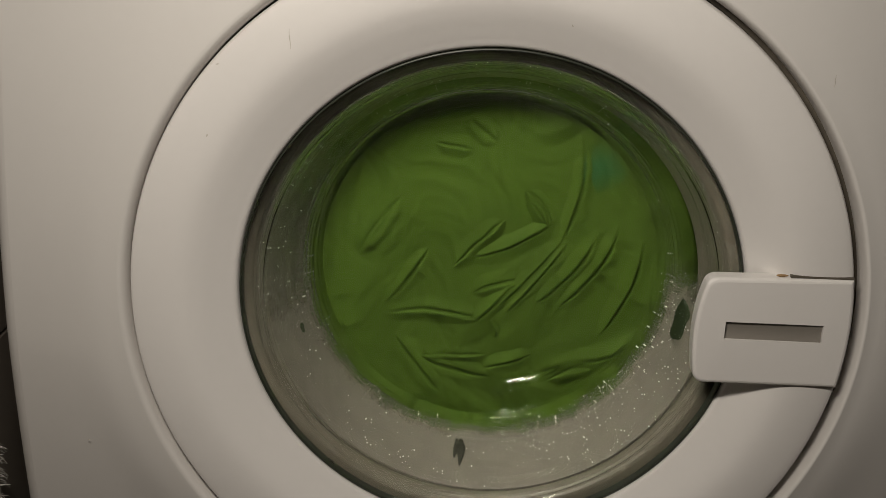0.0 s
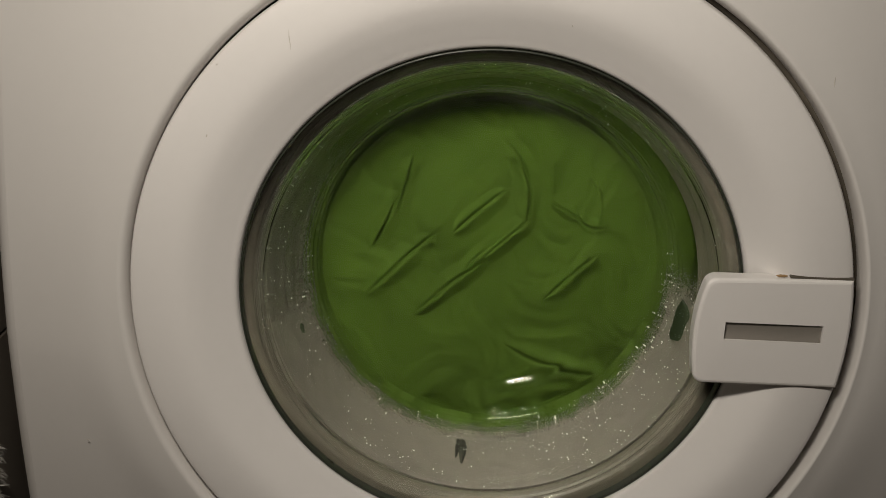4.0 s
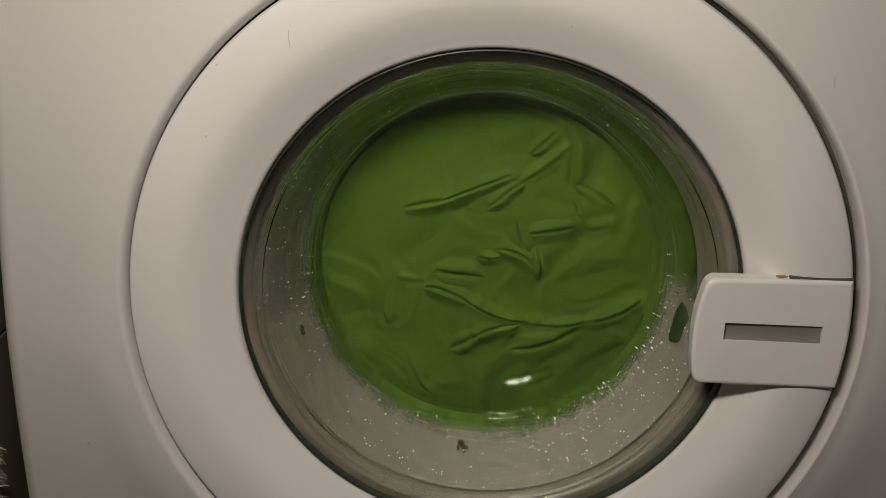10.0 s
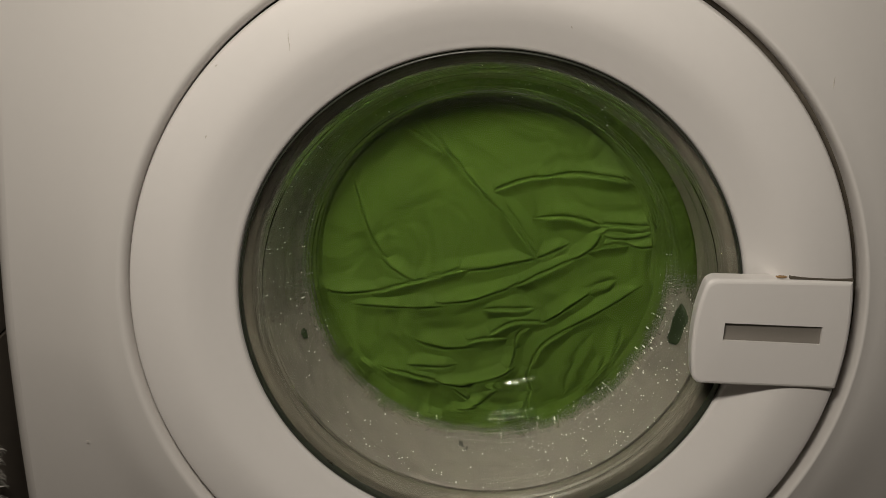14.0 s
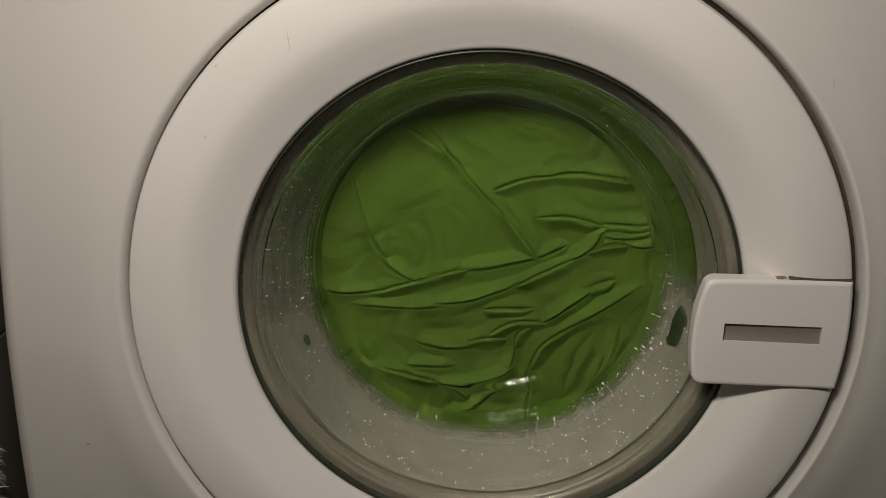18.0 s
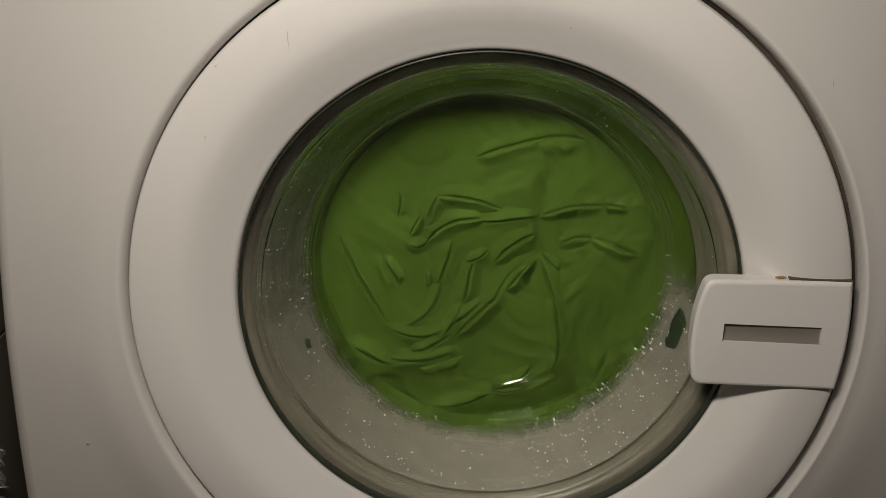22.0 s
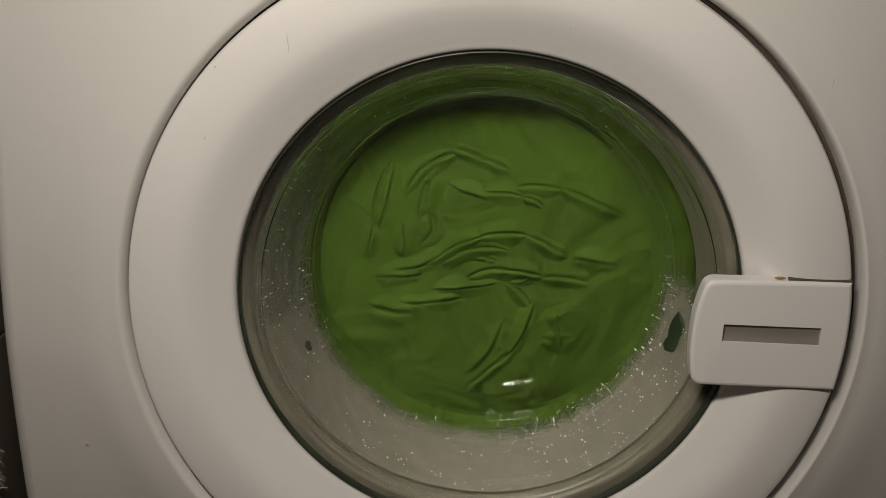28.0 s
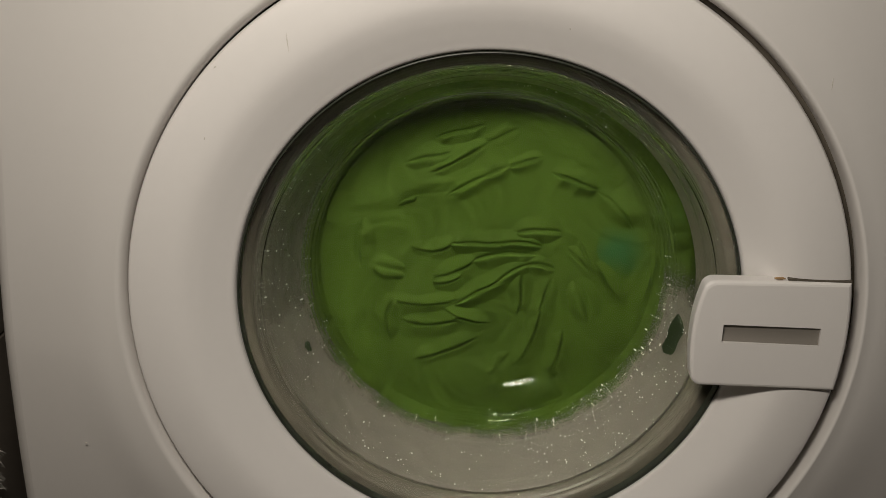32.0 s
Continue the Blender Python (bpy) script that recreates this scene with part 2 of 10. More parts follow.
def front_panel():
    """The steel front with its round opening."""
    bm = bmesh.new()
    n = 240
    rings = []
    for r, y in ((0.2308, 0.022), (0.2310, 0.0080), (0.2314, 0.0042), (0.2320, 0.0015), (0.2328, -0.0005), (0.2338, -0.0018), (0.2350, -0.0024), (0.2366, -0.0022), (0.2395, -0.0014)):
        wide = 0.0030 * (0.2395 - r) / 0.0087     # the gap opens towards the latch
        ring = []
        for i in range(n):
            a = 2 * math.pi * i / n
            q = r + wide * (max(0.0, math.cos(a + 0.35)) - 0.6 * max(0.0, math.cos(a - 2.7)))
            ring.append(bm.verts.new((q * math.cos(a), y, HUB + q * math.sin(a))))
        rings.append(ring)
    for step in range(1, 15):
        ring = []
        for i in range(n):
            a = 2 * math.pi * i / n
            c, s = math.cos(a), math.sin(a)
            zlim = Z_TOP - HUB if s > 0 else HUB - Z_LOW
            k = min(EDGE / max(abs(c), 1e-6), zlim / max(abs(s), 1e-6))
            r = 0.2395 + (k - 0.2395) * step / 14
            ring.append(bm.verts.new((r * c, face(r) + shade_lean(r, r * s), HUB + r * s)))
        rings.append(ring)
    for a, b in zip(rings, rings[1:]):
        for i in range(n):
            j = (i + 1) % n
            bm.faces.new((a[i], a[j], b[j], b[i]))
    return bm


def side_strip(sign):
    """The front's rounded flank, from the front sheet back along the cabinet."""
    bm = bmesh.new()
    turn = [(EDGE + 0.016 * (math.sin(radians(q)) - math.sin(radians(18))), 0.016 * (math.cos(radians(18)) - math.cos(radians(q)))) for q in range(18, 91, 8)]
    rows = []
    for k in range(61):
        z = Z_LOW + (Z_TOP - Z_LOW) * k / 60
        y0 = face(math.hypot(EDGE, z - HUB)) + shade_lean(math.hypot(EDGE, z - HUB), z - HUB) + 0.0001
        rows.append([bm.verts.new((sign * x, y0 + y, z)) for x, y in turn] + [bm.verts.new((sign * (EDGE + 0.0111), y, z)) for y in (0.08, 0.56)])
    for a, b in zip(rows, rows[1:]):
        for j in range(len(a) - 1):
            bm.faces.new((a[j], a[j + 1], b[j + 1], b[j]))
    return bm


part("front_panel", front_panel(), ENAMEL, washer, "white enamelled steel front with a round opening")
part("side_panel", side_strip(-1), ENAMEL, washer)
part("side_panel", side_strip(1), ENAMEL, washer)
part("rear_panel", box(-0.315, 0.315, 0.56, 0.57, 0.03, 0.83), ENAMEL, washer, smooth=False)
part("control_panel", box(-0.317, 0.317, 0.022, 0.56, 0.781, 0.835, 0.006), ENAMEL, washer, smooth=False)
part("top_panel", box(-0.317, 0.317, 0.016, 0.57, 0.836, 0.856, 0.006), PLASTIC, washer, smooth=False)
part("plinth", box(-0.29, 0.29, 0.02, 0.55, 0.0, 0.028), PLASTIC_GREY, washer, smooth=False)
part("gap_liner", lathe([(0.2345, 0.0150), (0.2292, 0.0160), (0.2288, 0.024), (0.215, 0.030), (0.168, 0.034), (0.166, 0.030)]), GROOVE, washer, "dark liner for the shaded gap round the door")

# door: ring, glass, latch
door_profile = curve_through([(0.2280, 0.020), (0.2284, 0.008), (0.2274, 0.0012), (0.2246, -0.0012), (0.215, -0.0030), (0.203, -0.0038),
                              (0.193, -0.0028), (0.184, 0.0006), (0.175, 0.0054), (0.168, 0.0093), (0.1632, 0.0124), (0.1616, 0.0182)])


def seat(a, r, y):
    """Sets the glass a millimetre off the ring's middle, towards the latch, to fit the camera's view."""
    return 0.001 * math.cos(a) * max(0.0, min(1.0, (0.185 - r) / 0.02)), 0.0


door = part("door", lathe(door_profile, wob=seat), PLASTIC, washer, "white plastic door ring dished towards the glass")
part("rim_seal", lathe(curve_through([(0.1622, 0.022), (0.1618, 0.0146), (0.1611, 0.0135), (0.1605, 0.0142), (0.1603, 0.0225)], 4), wob=seat), RIM, door, "black rubber seal round the glass")
inner = curve_through([(0.1606, 0.0153), (0.1562, 0.0160), (0.1525, 0.0185), (0.1500, 0.0215), (0.1480, 0.0250), (0.1460, 0.0300), (0.1385, 0.0480), (0.1305, 0.0650), (0.1238, 0.0780), (0.1186, 0.0885), (0.1170, 0.0912), (0.1142, 0.0926), (0.1090, 0.0932), (0.098, 0.0934), (0.060, 0.0940), (0.0002, 0.0945)], 16)
outer = curve_through([(0.0002, 0.0985), (0.060, 0.0980), (0.090, 0.0971), (0.1055, 0.0962), (0.1148, 0.0937), (0.1214, 0.0888), (0.1266, 0.0810), (0.1342, 0.0680), (0.1424, 0.0500), (0.1500, 0.0340), (0.1522, 0.0290), (0.1553, 0.0246), (0.1606, 0.0228)], 16)


def ringed(profile, rings, step=0.00028):
    """The same profile with fine turned rings on it: (radius, height, width) each, and faint ripples near its foot."""
    pts = [Vector(p) for p in profile]
    along = [0.0]
    for p, q in zip(pts, pts[1:]):
        along.append(along[-1] + (q - p).length)
    n = int(along[-1] / step)
    ss = [along[-1] * i / n for i in range(n + 1)]
    rr, yy = np.interp(ss, along, [p.x for p in pts]), np.interp(ss, along, [p.y for p in pts])
    mids = [(float(np.interp(-r, -rr, ss)), h, w) for r, h, w in rings]
    out = []
    for i, s in enumerate(ss):
        a, b = max(i - 1, 0), min(i + 1, n)
        t = Vector((rr[b] - rr[a], yy[b] - yy[a])).normalized()
        k = max(0.0, min(1.0, (yy[i] - 0.062) / 0.008, (0.0880 - yy[i]) / 0.004))
        d = sum(h * math.exp(-((s - m) / w) ** 2) for m, h, w in mids) + 0.00024 * k * math.sin(yy[i] * 2 * math.pi / 0.0040 + math.sin(yy[i] * 500))
        f = max(0.0, min(1.0, (yy[i] - 0.0168) / 0.002, (0.034 - yy[i]) / 0.006)) if rr[i] > 0.14 else 0.0
        d += 0.000055 * f * math.sin(s * 2 * math.pi / 0.0019 + 1.5 * math.sin(s * 300))
        out.append((float(rr[i] + t.y * d), float(yy[i] - t.x * d)))
    return out


inner = ringed(inner, [(0.1120, -0.00020, 0.0007), (0.1160, -0.0004, 0.0007), (0.1290, -0.00010, 0.0006), (0.1440, -0.0002, 0.0006), (0.1475, -0.0003, 0.0008)])
# made-up bumps low in the glass, put where glints should show in the camera's view
GLINT_RIDGES = [(0.0958, 0.0, 1.0, 0.0034), (0.1445, 0.92, 0.40, 0.0006)]


def glint_ridges(a, r, y):
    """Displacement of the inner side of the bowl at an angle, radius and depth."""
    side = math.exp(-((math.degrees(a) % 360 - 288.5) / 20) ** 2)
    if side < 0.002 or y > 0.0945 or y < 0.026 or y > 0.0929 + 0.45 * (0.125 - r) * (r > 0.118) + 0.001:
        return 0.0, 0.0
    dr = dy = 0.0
    for mid, nr, ny, h in GLINT_RIDGES:
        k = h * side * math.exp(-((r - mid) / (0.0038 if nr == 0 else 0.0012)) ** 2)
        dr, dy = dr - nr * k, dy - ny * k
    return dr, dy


glass = part("glass_bowl", lathe(inner + outer, n=360, closed=True, wob=glint_ridges), GLASS, door, "clear thick glass bowl of the door")
glass.location.x = 0.001
glass.visible_shadow = False


LATCH_TOP, LATCH_LOW = HUB + 0.0330, HUB - 0.0395


def latch_plate():
    """The handle plate: bowed inner side, outer side along the door's edge, rounded edges, and a slot."""
    def outline(inset):
        pts = []
        top, low = LATCH_TOP - HUB - inset, LATCH_LOW - HUB + inset
        for i in range(49):
            s = 0.5 - 0.5 * math.cos(math.pi * i / 48)
            z = top + (low - top) * s
            x = 0.1290 + 0.0060 * (abs(z + 0.008) / 0.041) ** 2.2 if z > -0.008 else 0.1290 + 0.0035 * (abs(z + 0.008) / 0.031) ** 2.2
            for corner in (top, low):
                d = abs(z - corner)
                if d < 0.005:
                    x += 0.005 - math.sqrt(max(0, 0.005 ** 2 - (0.005 - d) ** 2))
            pts.append((x + inset, z))
        for i in range(15):
            z = low + (top - low) * i / 14
            pts.append((math.sqrt(0.2264 ** 2 - z * z) - inset, z))
        return [(x, z - 0.0024 * (1 - (x - 0.129) / 0.0955) * max(0, z / top)) for x, z in pts]

    def sink(x):
        """The plate runs out flush with the ring towards its rim."""
        return 0.0024 * max(0.0, min(1.0, (x - 0.150) / 0.074)) ** 1.3
    bm = bmesh.new()
    rings = []
    for inset, y in ((0.0, 0.004), (0.0, -0.0062), (0.0004, -0.0072), (0.0012, -0.0080), (0.0024, -0.0084)):
        rings.append([bm.verts.new((x, y + (sink(x) if y < 0 else 0), HUB + z)) for x, z in outline(inset)])
    n = len(rings[0])
    for a, b in zip(rings, rings[1:]):
        for i in range(n):
            j = (i + 1) % n
            bm.faces.new((a[i], a[j], b[j], b[i]))
    bm.faces.new(rings[0])
    x0, x1, z0, z1 = 0.1478, 0.2088, HUB - 0.0092, HUB + 0.0026
    lip = [bm.verts.new((x, -0.0084 + sink(x), z)) for x, z in ((x0, z1), (x0, z0), (x1, z0), (x1, z1))]
    inlip = [bm.edges.new((lip[i], lip[(i + 1) % 4])) for i in range(4)]
    outlip = [bm.edges.get((rings[-1][i], rings[-1][(i + 1) % n])) for i in range(n)]
    bmesh.ops.triangle_fill(bm, use_beauty=True, edges=outlip + inlip)
    deep = [bm.verts.new((v.co.x, v.co.y + 0.0048, v.co.z)) for v in lip]
    for i in range(4):
        j = (i + 1) % 4
        bm.faces.new((lip[i], lip[j], deep[j], deep[i]))
    bm.faces.new(deep)
    return bm


part("latch_handle", latch_plate(), PLASTIC, door, "white plastic latch plate with a grey slot", smooth=False)


def slot_floor():
    """A shallow hollow strip that fills the slot."""
    bm = bmesh.new()
    rows = []
    for i in range(25):
        u = i / 24
        x = 0.1480 + 0.0606 * u
        low = -0.0063 + 0.0012 * max(0.0, min(1.0, (x - 0.150) / 0.074))
        rows.append([bm.verts.new((x, low + 0.0010 * math.sin(math.pi * j / 6), HUB - 0.0091 + 0.0116 * j / 6)) for j in range(7)])
    for a, b in zip(rows, rows[1:]):
        for j in range(6):
            bm.faces.new((a[j], a[j + 1], b[j + 1], b[j]))
    return bm


part("slot_insert", slot_floor(), PLASTIC_GREY, door, "grey sunken slot of the latch")
# Dark strip laid on the ring for the shade in the latch's gap.
part("seam", box(0.1850, 0.2242, -0.0044, 0.0, LATCH_TOP - 0.0006, LATCH_TOP + 0.0007), GROOVE, door, "dark seam above the latch", smooth=False)


def chip():
    bm = bmesh.new()
    bmesh.ops.create_icosphere(bm, subdivisions=3, radius=1)
    for v in bm.verts:
        k = 1 + 0.35 * noise.noise(v.co * 2.1)
        v.co = Vector((0.1800 + v.co.x * 0.0034 * k, -0.0030 + v.co.y * 0.0012, LATCH_TOP + 0.0001 + v.co.z * 0.0008 * k))
    return bm


part("paint_chip", chip(), RUST, door, "chipped brown spot at the seam's end")

gasket_profile = curve_through([(0.1660, 0.0275), (0.1618, 0.0268), (0.1585, 0.0272), (0.1562, 0.0296), (0.1566, 0.0316), (0.1548, 0.0336), (0.1530, 0.0376), (0.1534, 0.0400), (0.1508, 0.0430), (0.1483, 0.0470), (0.1452, 0.0530), (0.1424, 0.0580), (0.1412, 0.0606), (0.1424, 0.0620), (0.1520, 0.0600), (0.1600, 0.0600), (0.1640, 0.070), (0.1580, 0.080), (0.1530, 0.086), (0.1550, 0.094), (0.1680, 0.098), (0.2000, 0.100)], 5)


def lip_fit(a, r, y):
    """Moves the lip in at the top and back beside the latch, to fit the camera's view."""
    if r > 0.152 or y > 0.064:
        return 0.0, 0.0
    k = min(1.0, (0.152 - r) / 0.006)
    return k * (0.0030 * max(0.0, math.cos(a)) - 0.0015 * max(0.0, math.sin(a))), 0.0


part("door_gasket", lathe(gasket_profile, wob=lip_fit), RUBBER, washer, "grey folded rubber door gasket")

# drum, turning with the wash; its own space has the axis along y through its origin
drum = part("drum", lathe(curve_through([(0.1700, 0.110), (0.1850, 0.106), (0.2250, 0.108), (0.2380, 0.118), (0.2400, 0.15), (0.2400, 0.40), (0.2300, 0.43), (0.12, 0.44), (0.0005, 0.44)], 5), z=0.0), STEEL, washer, "stainless steel drum")
drum.location = (0, 0, HUB)
for k in range(3):
    lifter = part("lifter", lathe([(0.239, 0.15), (0.200, 0.17), (0.196, 0.38), (0.239, 0.40)], n=6, z=0, start=k * 120 - 7, stop=k * 120 + 7), STEEL, drum)



# ---- small marks of wear ----
def mark(x, z, long, wide, lean, parent, material, name, label, depth):
    """A thin scratch or speck that lies on a face; it bends a little and tapers."""
    bm = bmesh.new()
    rows = []
    for i in range(9):
        u = 2 * i / 8 - 1
        w = wide / 2 * max(0.12, 1 - u * u) * (1 + 0.4 * noise.noise(Vector((u * 3, x * 50, z * 50))))
        a = u * long / 2
        off = 0.06 * long * noise.noise(Vector((u, z * 40, 3)))
        ca, sa = math.cos(radians(lean)), math.sin(radians(lean))
        rows.append([bm.verts.new((x + a * ca - (off + k * w) * sa, depth(math.hypot(x + a * ca, z + a * sa)) - h, HUB + z + a * sa + (off + k * w) * ca)) for k, h in ((-1, 0.0000), (0, 0.00022), (1, 0.0000))])
    for a, b in zip(rows, rows[1:]):
        for j in range(2):
            bm.faces.new((a[j], a[j + 1], b[j + 1], b[j]))
    return part(name, bm, material, parent, label)


def ring_depth(r):
    """Depth of the door ring's face at a distance from the axis."""
    return float(np.interp(r, [p[1] for p in ring_face], [p[0] for p in ring_face]))


ring_face = sorted(((y, r) for r, y in door_profile if 0.163 < r < 0.2277), key=lambda p: p[1])
mark(-0.1256, 0.1636, 0.012, 0.0006, 93, door, SCUFF, "scratch", "faint grey scratch on the white ring", ring_depth)
mark(-0.1758, 0.1034, 0.0022, 0.0008, 70, door, SCUFF, "speck", "", ring_depth)
mark(0.0397, 0.1788, 0.0018, 0.0008, 120, door, SCUFF, "speck", "", ring_depth)
mark(-0.1693, 0.1465, 0.0020, 0.0010, 40, door, SCUFF, "speck", "", ring_depth)
mark(-0.1335, -0.1560, 0.0016, 0.0012, 20, door, SCUFF, "speck", "", ring_depth)
mark(0.1957, 0.1541, 0.0070, 0.0007, 85, washer, SCUFF, "scratch", "faint grey scratch on the white front", face)
mark(-0.2632, -0.1137, 0.0018, 0.0012, 10, washer, SCUFF, "speck", "", face)

# ---- the wash: one green sheet that fills the drum's mouth ----
laundry = thing("green_laundry", "wet green cotton sheet tumbling in folds behind the glass", "laundry", (0, 0, HUB))


def wrinkled(m, home):
    """Cloth that keeps one weave over all its folds, with slack waves and fine crumples in it."""
    nt = m.node_tree
    b = nt.nodes["Principled BSDF"]
    tc = [n for n in nt.nodes if n.type == "TEX_COORD"][0]
    tc.object = home
    below = b.inputs["Normal"].links[0].from_socket
    for kind, scale, detail, warp, depth in (("FBM", 17, 2.0, 1.2, 0.0180), ("RIDGED_MULTIFRACTAL", 19, 3.0, 0.8, 0.0014)):
        n, bump = nt.nodes.new("ShaderNodeTexNoise"), nt.nodes.new("ShaderNodeBump")
        n.noise_type = kind
        n.inputs["Scale"].default_value, n.inputs["Detail"].default_value, n.inputs["Distortion"].default_value = scale, detail, warp
        nt.links.new(tc.outputs["Object"], n.inputs["Vector"])
        bump.inputs["Strength"].default_value, bump.inputs["Distance"].default_value = 0.6, depth
        nt.links.new(n.outputs[0], bump.inputs["Height"])
        nt.links.new(below, bump.inputs["Normal"])
        below = bump.outputs[0]
    nt.links.new(below, b.inputs["Normal"])


wrinkled(CLOTH, laundry)
wrinkled(TEAL, laundry)

FRONT = 0.1065      # depth of the cloth behind the door's face


def sheet_body():
    """The bundle: pressed flat against the glass, rolled forward round the bowl, closed behind."""
    prof = [(0.0002, FRONT), (0.012, FRONT), (0.026, FRONT), (0.040, FRONT), (0.054, FRONT), (0.068, FRONT), (0.082, FRONT), (0.095, FRONT), (0.106, FRONT + 0.0003), (0.116, FRONT + 0.0016),
            (0.1240, 0.1088), (0.1310, 0.1080), (0.1370, 0.1072), (0.1425, 0.1068), (0.1475, 0.1074), (0.1500, 0.1085), (0.1540, 0.112), (0.170, 0.128), (0.205, 0.16), (0.215, 0.25), (0.19, 0.34), (0.10, 0.38), (0.0002, 0.385)]
    prof = curve_through(prof, 3)

    def wob(a, r, y):
        p = Vector((r * math.cos(a), y, r * math.sin(a)))
        k = min(1, r / 0.02)
        d = 0.0
        if r > 0.12:
            d = abs(noise.noise(p * 40)) * 0.005 * min(1.0, (r - 0.12) / 0.008)
        return (noise.noise(p * 30 + Vector((5, 1, 2))) * 0.003 * (r > 0.14), d * k)
    return lathe(prof, n=168, z=0, wob=wob)


part("sheet_body", sheet_body(), CLOTH, laundry, "wet green cotton pressed against the glass")

FOLDS = []          # creases, laid anew over time to fit the camera's view


def fold_mesh(length, bow, width, height, gap, seed):
    """A crease: two soft swellings of cloth that meet over a narrow valley and fade into the sheet. Faces -y."""
    bm = bmesh.new()
    n = max(20, int(length * 600))
    rows = []
    for i in range(n + 1):
        u = 2 * i / n - 1
        wig = noise.noise(Vector((u * length * 28, seed * 3.7, 0))) * 0.0012
        z = bow * (1 - u * u) - bow * 0.4 + wig * (1 - u * u)
        dz = -4 * bow * u / length
        nx, nz = -dz / math.hypot(1, dz), 1 / math.hypot(1, dz)
        v = min(1.0, (1 - abs(u)) / 0.55)
        taper = v * v * (3 - 2 * v)
        half = width * (0.45 + 0.55 * (1 - u * u) ** 0.6) * (1 + 0.2 * noise.noise(Vector((u * 1.5, seed, 4))))
        tall = height * taper * (1 + 0.3 * noise.noise(Vector((u * length * 40, seed, 9))))
        g = gap * (0.35 + 0.65 * taper) * (1 + 0.35 * noise.noise(Vector((u * length * 50, seed, 14))))
        prof = []
        for side, lean in ((-1, 1.0), (1, 0.5)):
            flank = [(side * g * k, tall * lean * h) for k, h in ((0.35, 0.02), (0.65, 0.55), (0.95, 0.9), (1.5, 1.0), (2.6, 0.96))]
            for q in (0.05, 0.11, 0.18, 0.26, 0.36, 0.48, 0.62, 0.80, 1.0):
                flank.append((side * (2.6 * g + (half - 2.6 * g) * q), (0.96 * tall * lean + 0.0002) * (1 - q) ** 2.4 * (1 + 0.9 * q) - 0.0002))
            prof.append(flank)
        prof = prof[0][::-1] + [(0.0, 0.0)] + prof[1]
        rows.append([bm.verts.new((u * length / 2 + nx * p, -h, z + nz * p)) for p, h in prof])
    for a, b in zip(rows, rows[1:]):
        for j in range(len(a) - 1):
            bm.faces.new((a[j], a[j + 1], b[j + 1], b[j]))
    return bm


def swell_mesh(length, bow, width, height, seed):
    """A broad soft swelling of the sheet."""
    bm = bmesh.new()
    rows = []
    for i in range(31):
        u = 2 * i / 30 - 1
        taper = (1 - u * u) ** 1.2
        half = width * (0.4 + 0.6 * taper) * (1 + 0.25 * noise.noise(Vector((u * 1.5, seed, 4))))
        rows.append([bm.verts.new((u * length / 2, -height * taper * math.cos(math.pi * q / 16) ** 2 + 0.0005 * (abs(q) == 8), bow * (1 - u * u) + half * q / 8)) for q in range(-8, 9)])
    for a, b in zip(rows, rows[1:]):
        for j in range(16):
            bm.faces.new((a[j], a[j + 1], b[j + 1], b[j]))
    return bm


# kinds of crease, by sharpness, length and bend; those of one kind share a mesh
LENGTHS, BENDS = (0.020, 0.029, 0.041, 0.057, 0.080), (0.02, 0.09, 0.18, 0.30)
SHARP = {"c": (0.0041, 0.00090, 0.0128), "m": (0.0037, 0.00120, 0.0138), "s": (0.0030, 0.00240, 0.0165)}
KINDS = """
s30 m30 c30 c41 m10 m22 m10 s10 m41 c40 c40 m41 m41 m21 m30 m41 c30 m20 s30 m41 m32 s30 m03 s21 m31 m40 c21 c21 c31 m02 m31 m31 m40 c21 m11 m12
s40 m31 m31 s11 s31 s40 s40 m21 m32 c11 m32 m21 m21 s20 m30 m42 m30 m30 m30 c10 m13 c00 s41 s21 s22 s11 s13 s11 m11 c20 s10 s12 s12 m20 m20 m20
m20 s10 s21 s03 c20 s20 s01 c22 m01 c31 m11 m21 m21 m21 c40 c40 c31 c30 c30 c10 m00 c31 c32 c10 c31 m00 c30 c30 m20 c02 c11 c30 c32 c12 c13 c42
c02 c12 m10 m11 m10 c03 m23 m00 c01 c32 c41 c41 c23 c22 m22 m22 m12
"""
CREASES = {}
for kind in KINDS.split():
    if kind not in CREASES:
        height, gap, width = SHARP[kind[0]]
        length = LENGTHS[int(kind[1])]
        k = min(1.0, 0.55 + length / 0.09)
        CREASES[kind] = mesh_of(fold_mesh(length, BENDS[int(kind[2])] * length, min(width * k, 0.40 * length), height * k, gap * k, len(CREASES) + 1), "crease")
        CREASES[kind].materials.append(CLOTH)
    ob = new("fold", CREASES[kind])
    ob.parent = laundry
    FOLDS.append(ob)
for length, bow, width, height in ((95, 8, 30, 1.3), (110, -10, 34, 1.4), (80, 6, 28, 1.3), (70, 9, 28, 1.2), (90, -8, 28, 1.3)):
    FOLDS.append(part("swelling", swell_mesh(length / 1000, bow / 1000, width / 1000, height / 1000, len(FOLDS)), CLOTH, laundry))


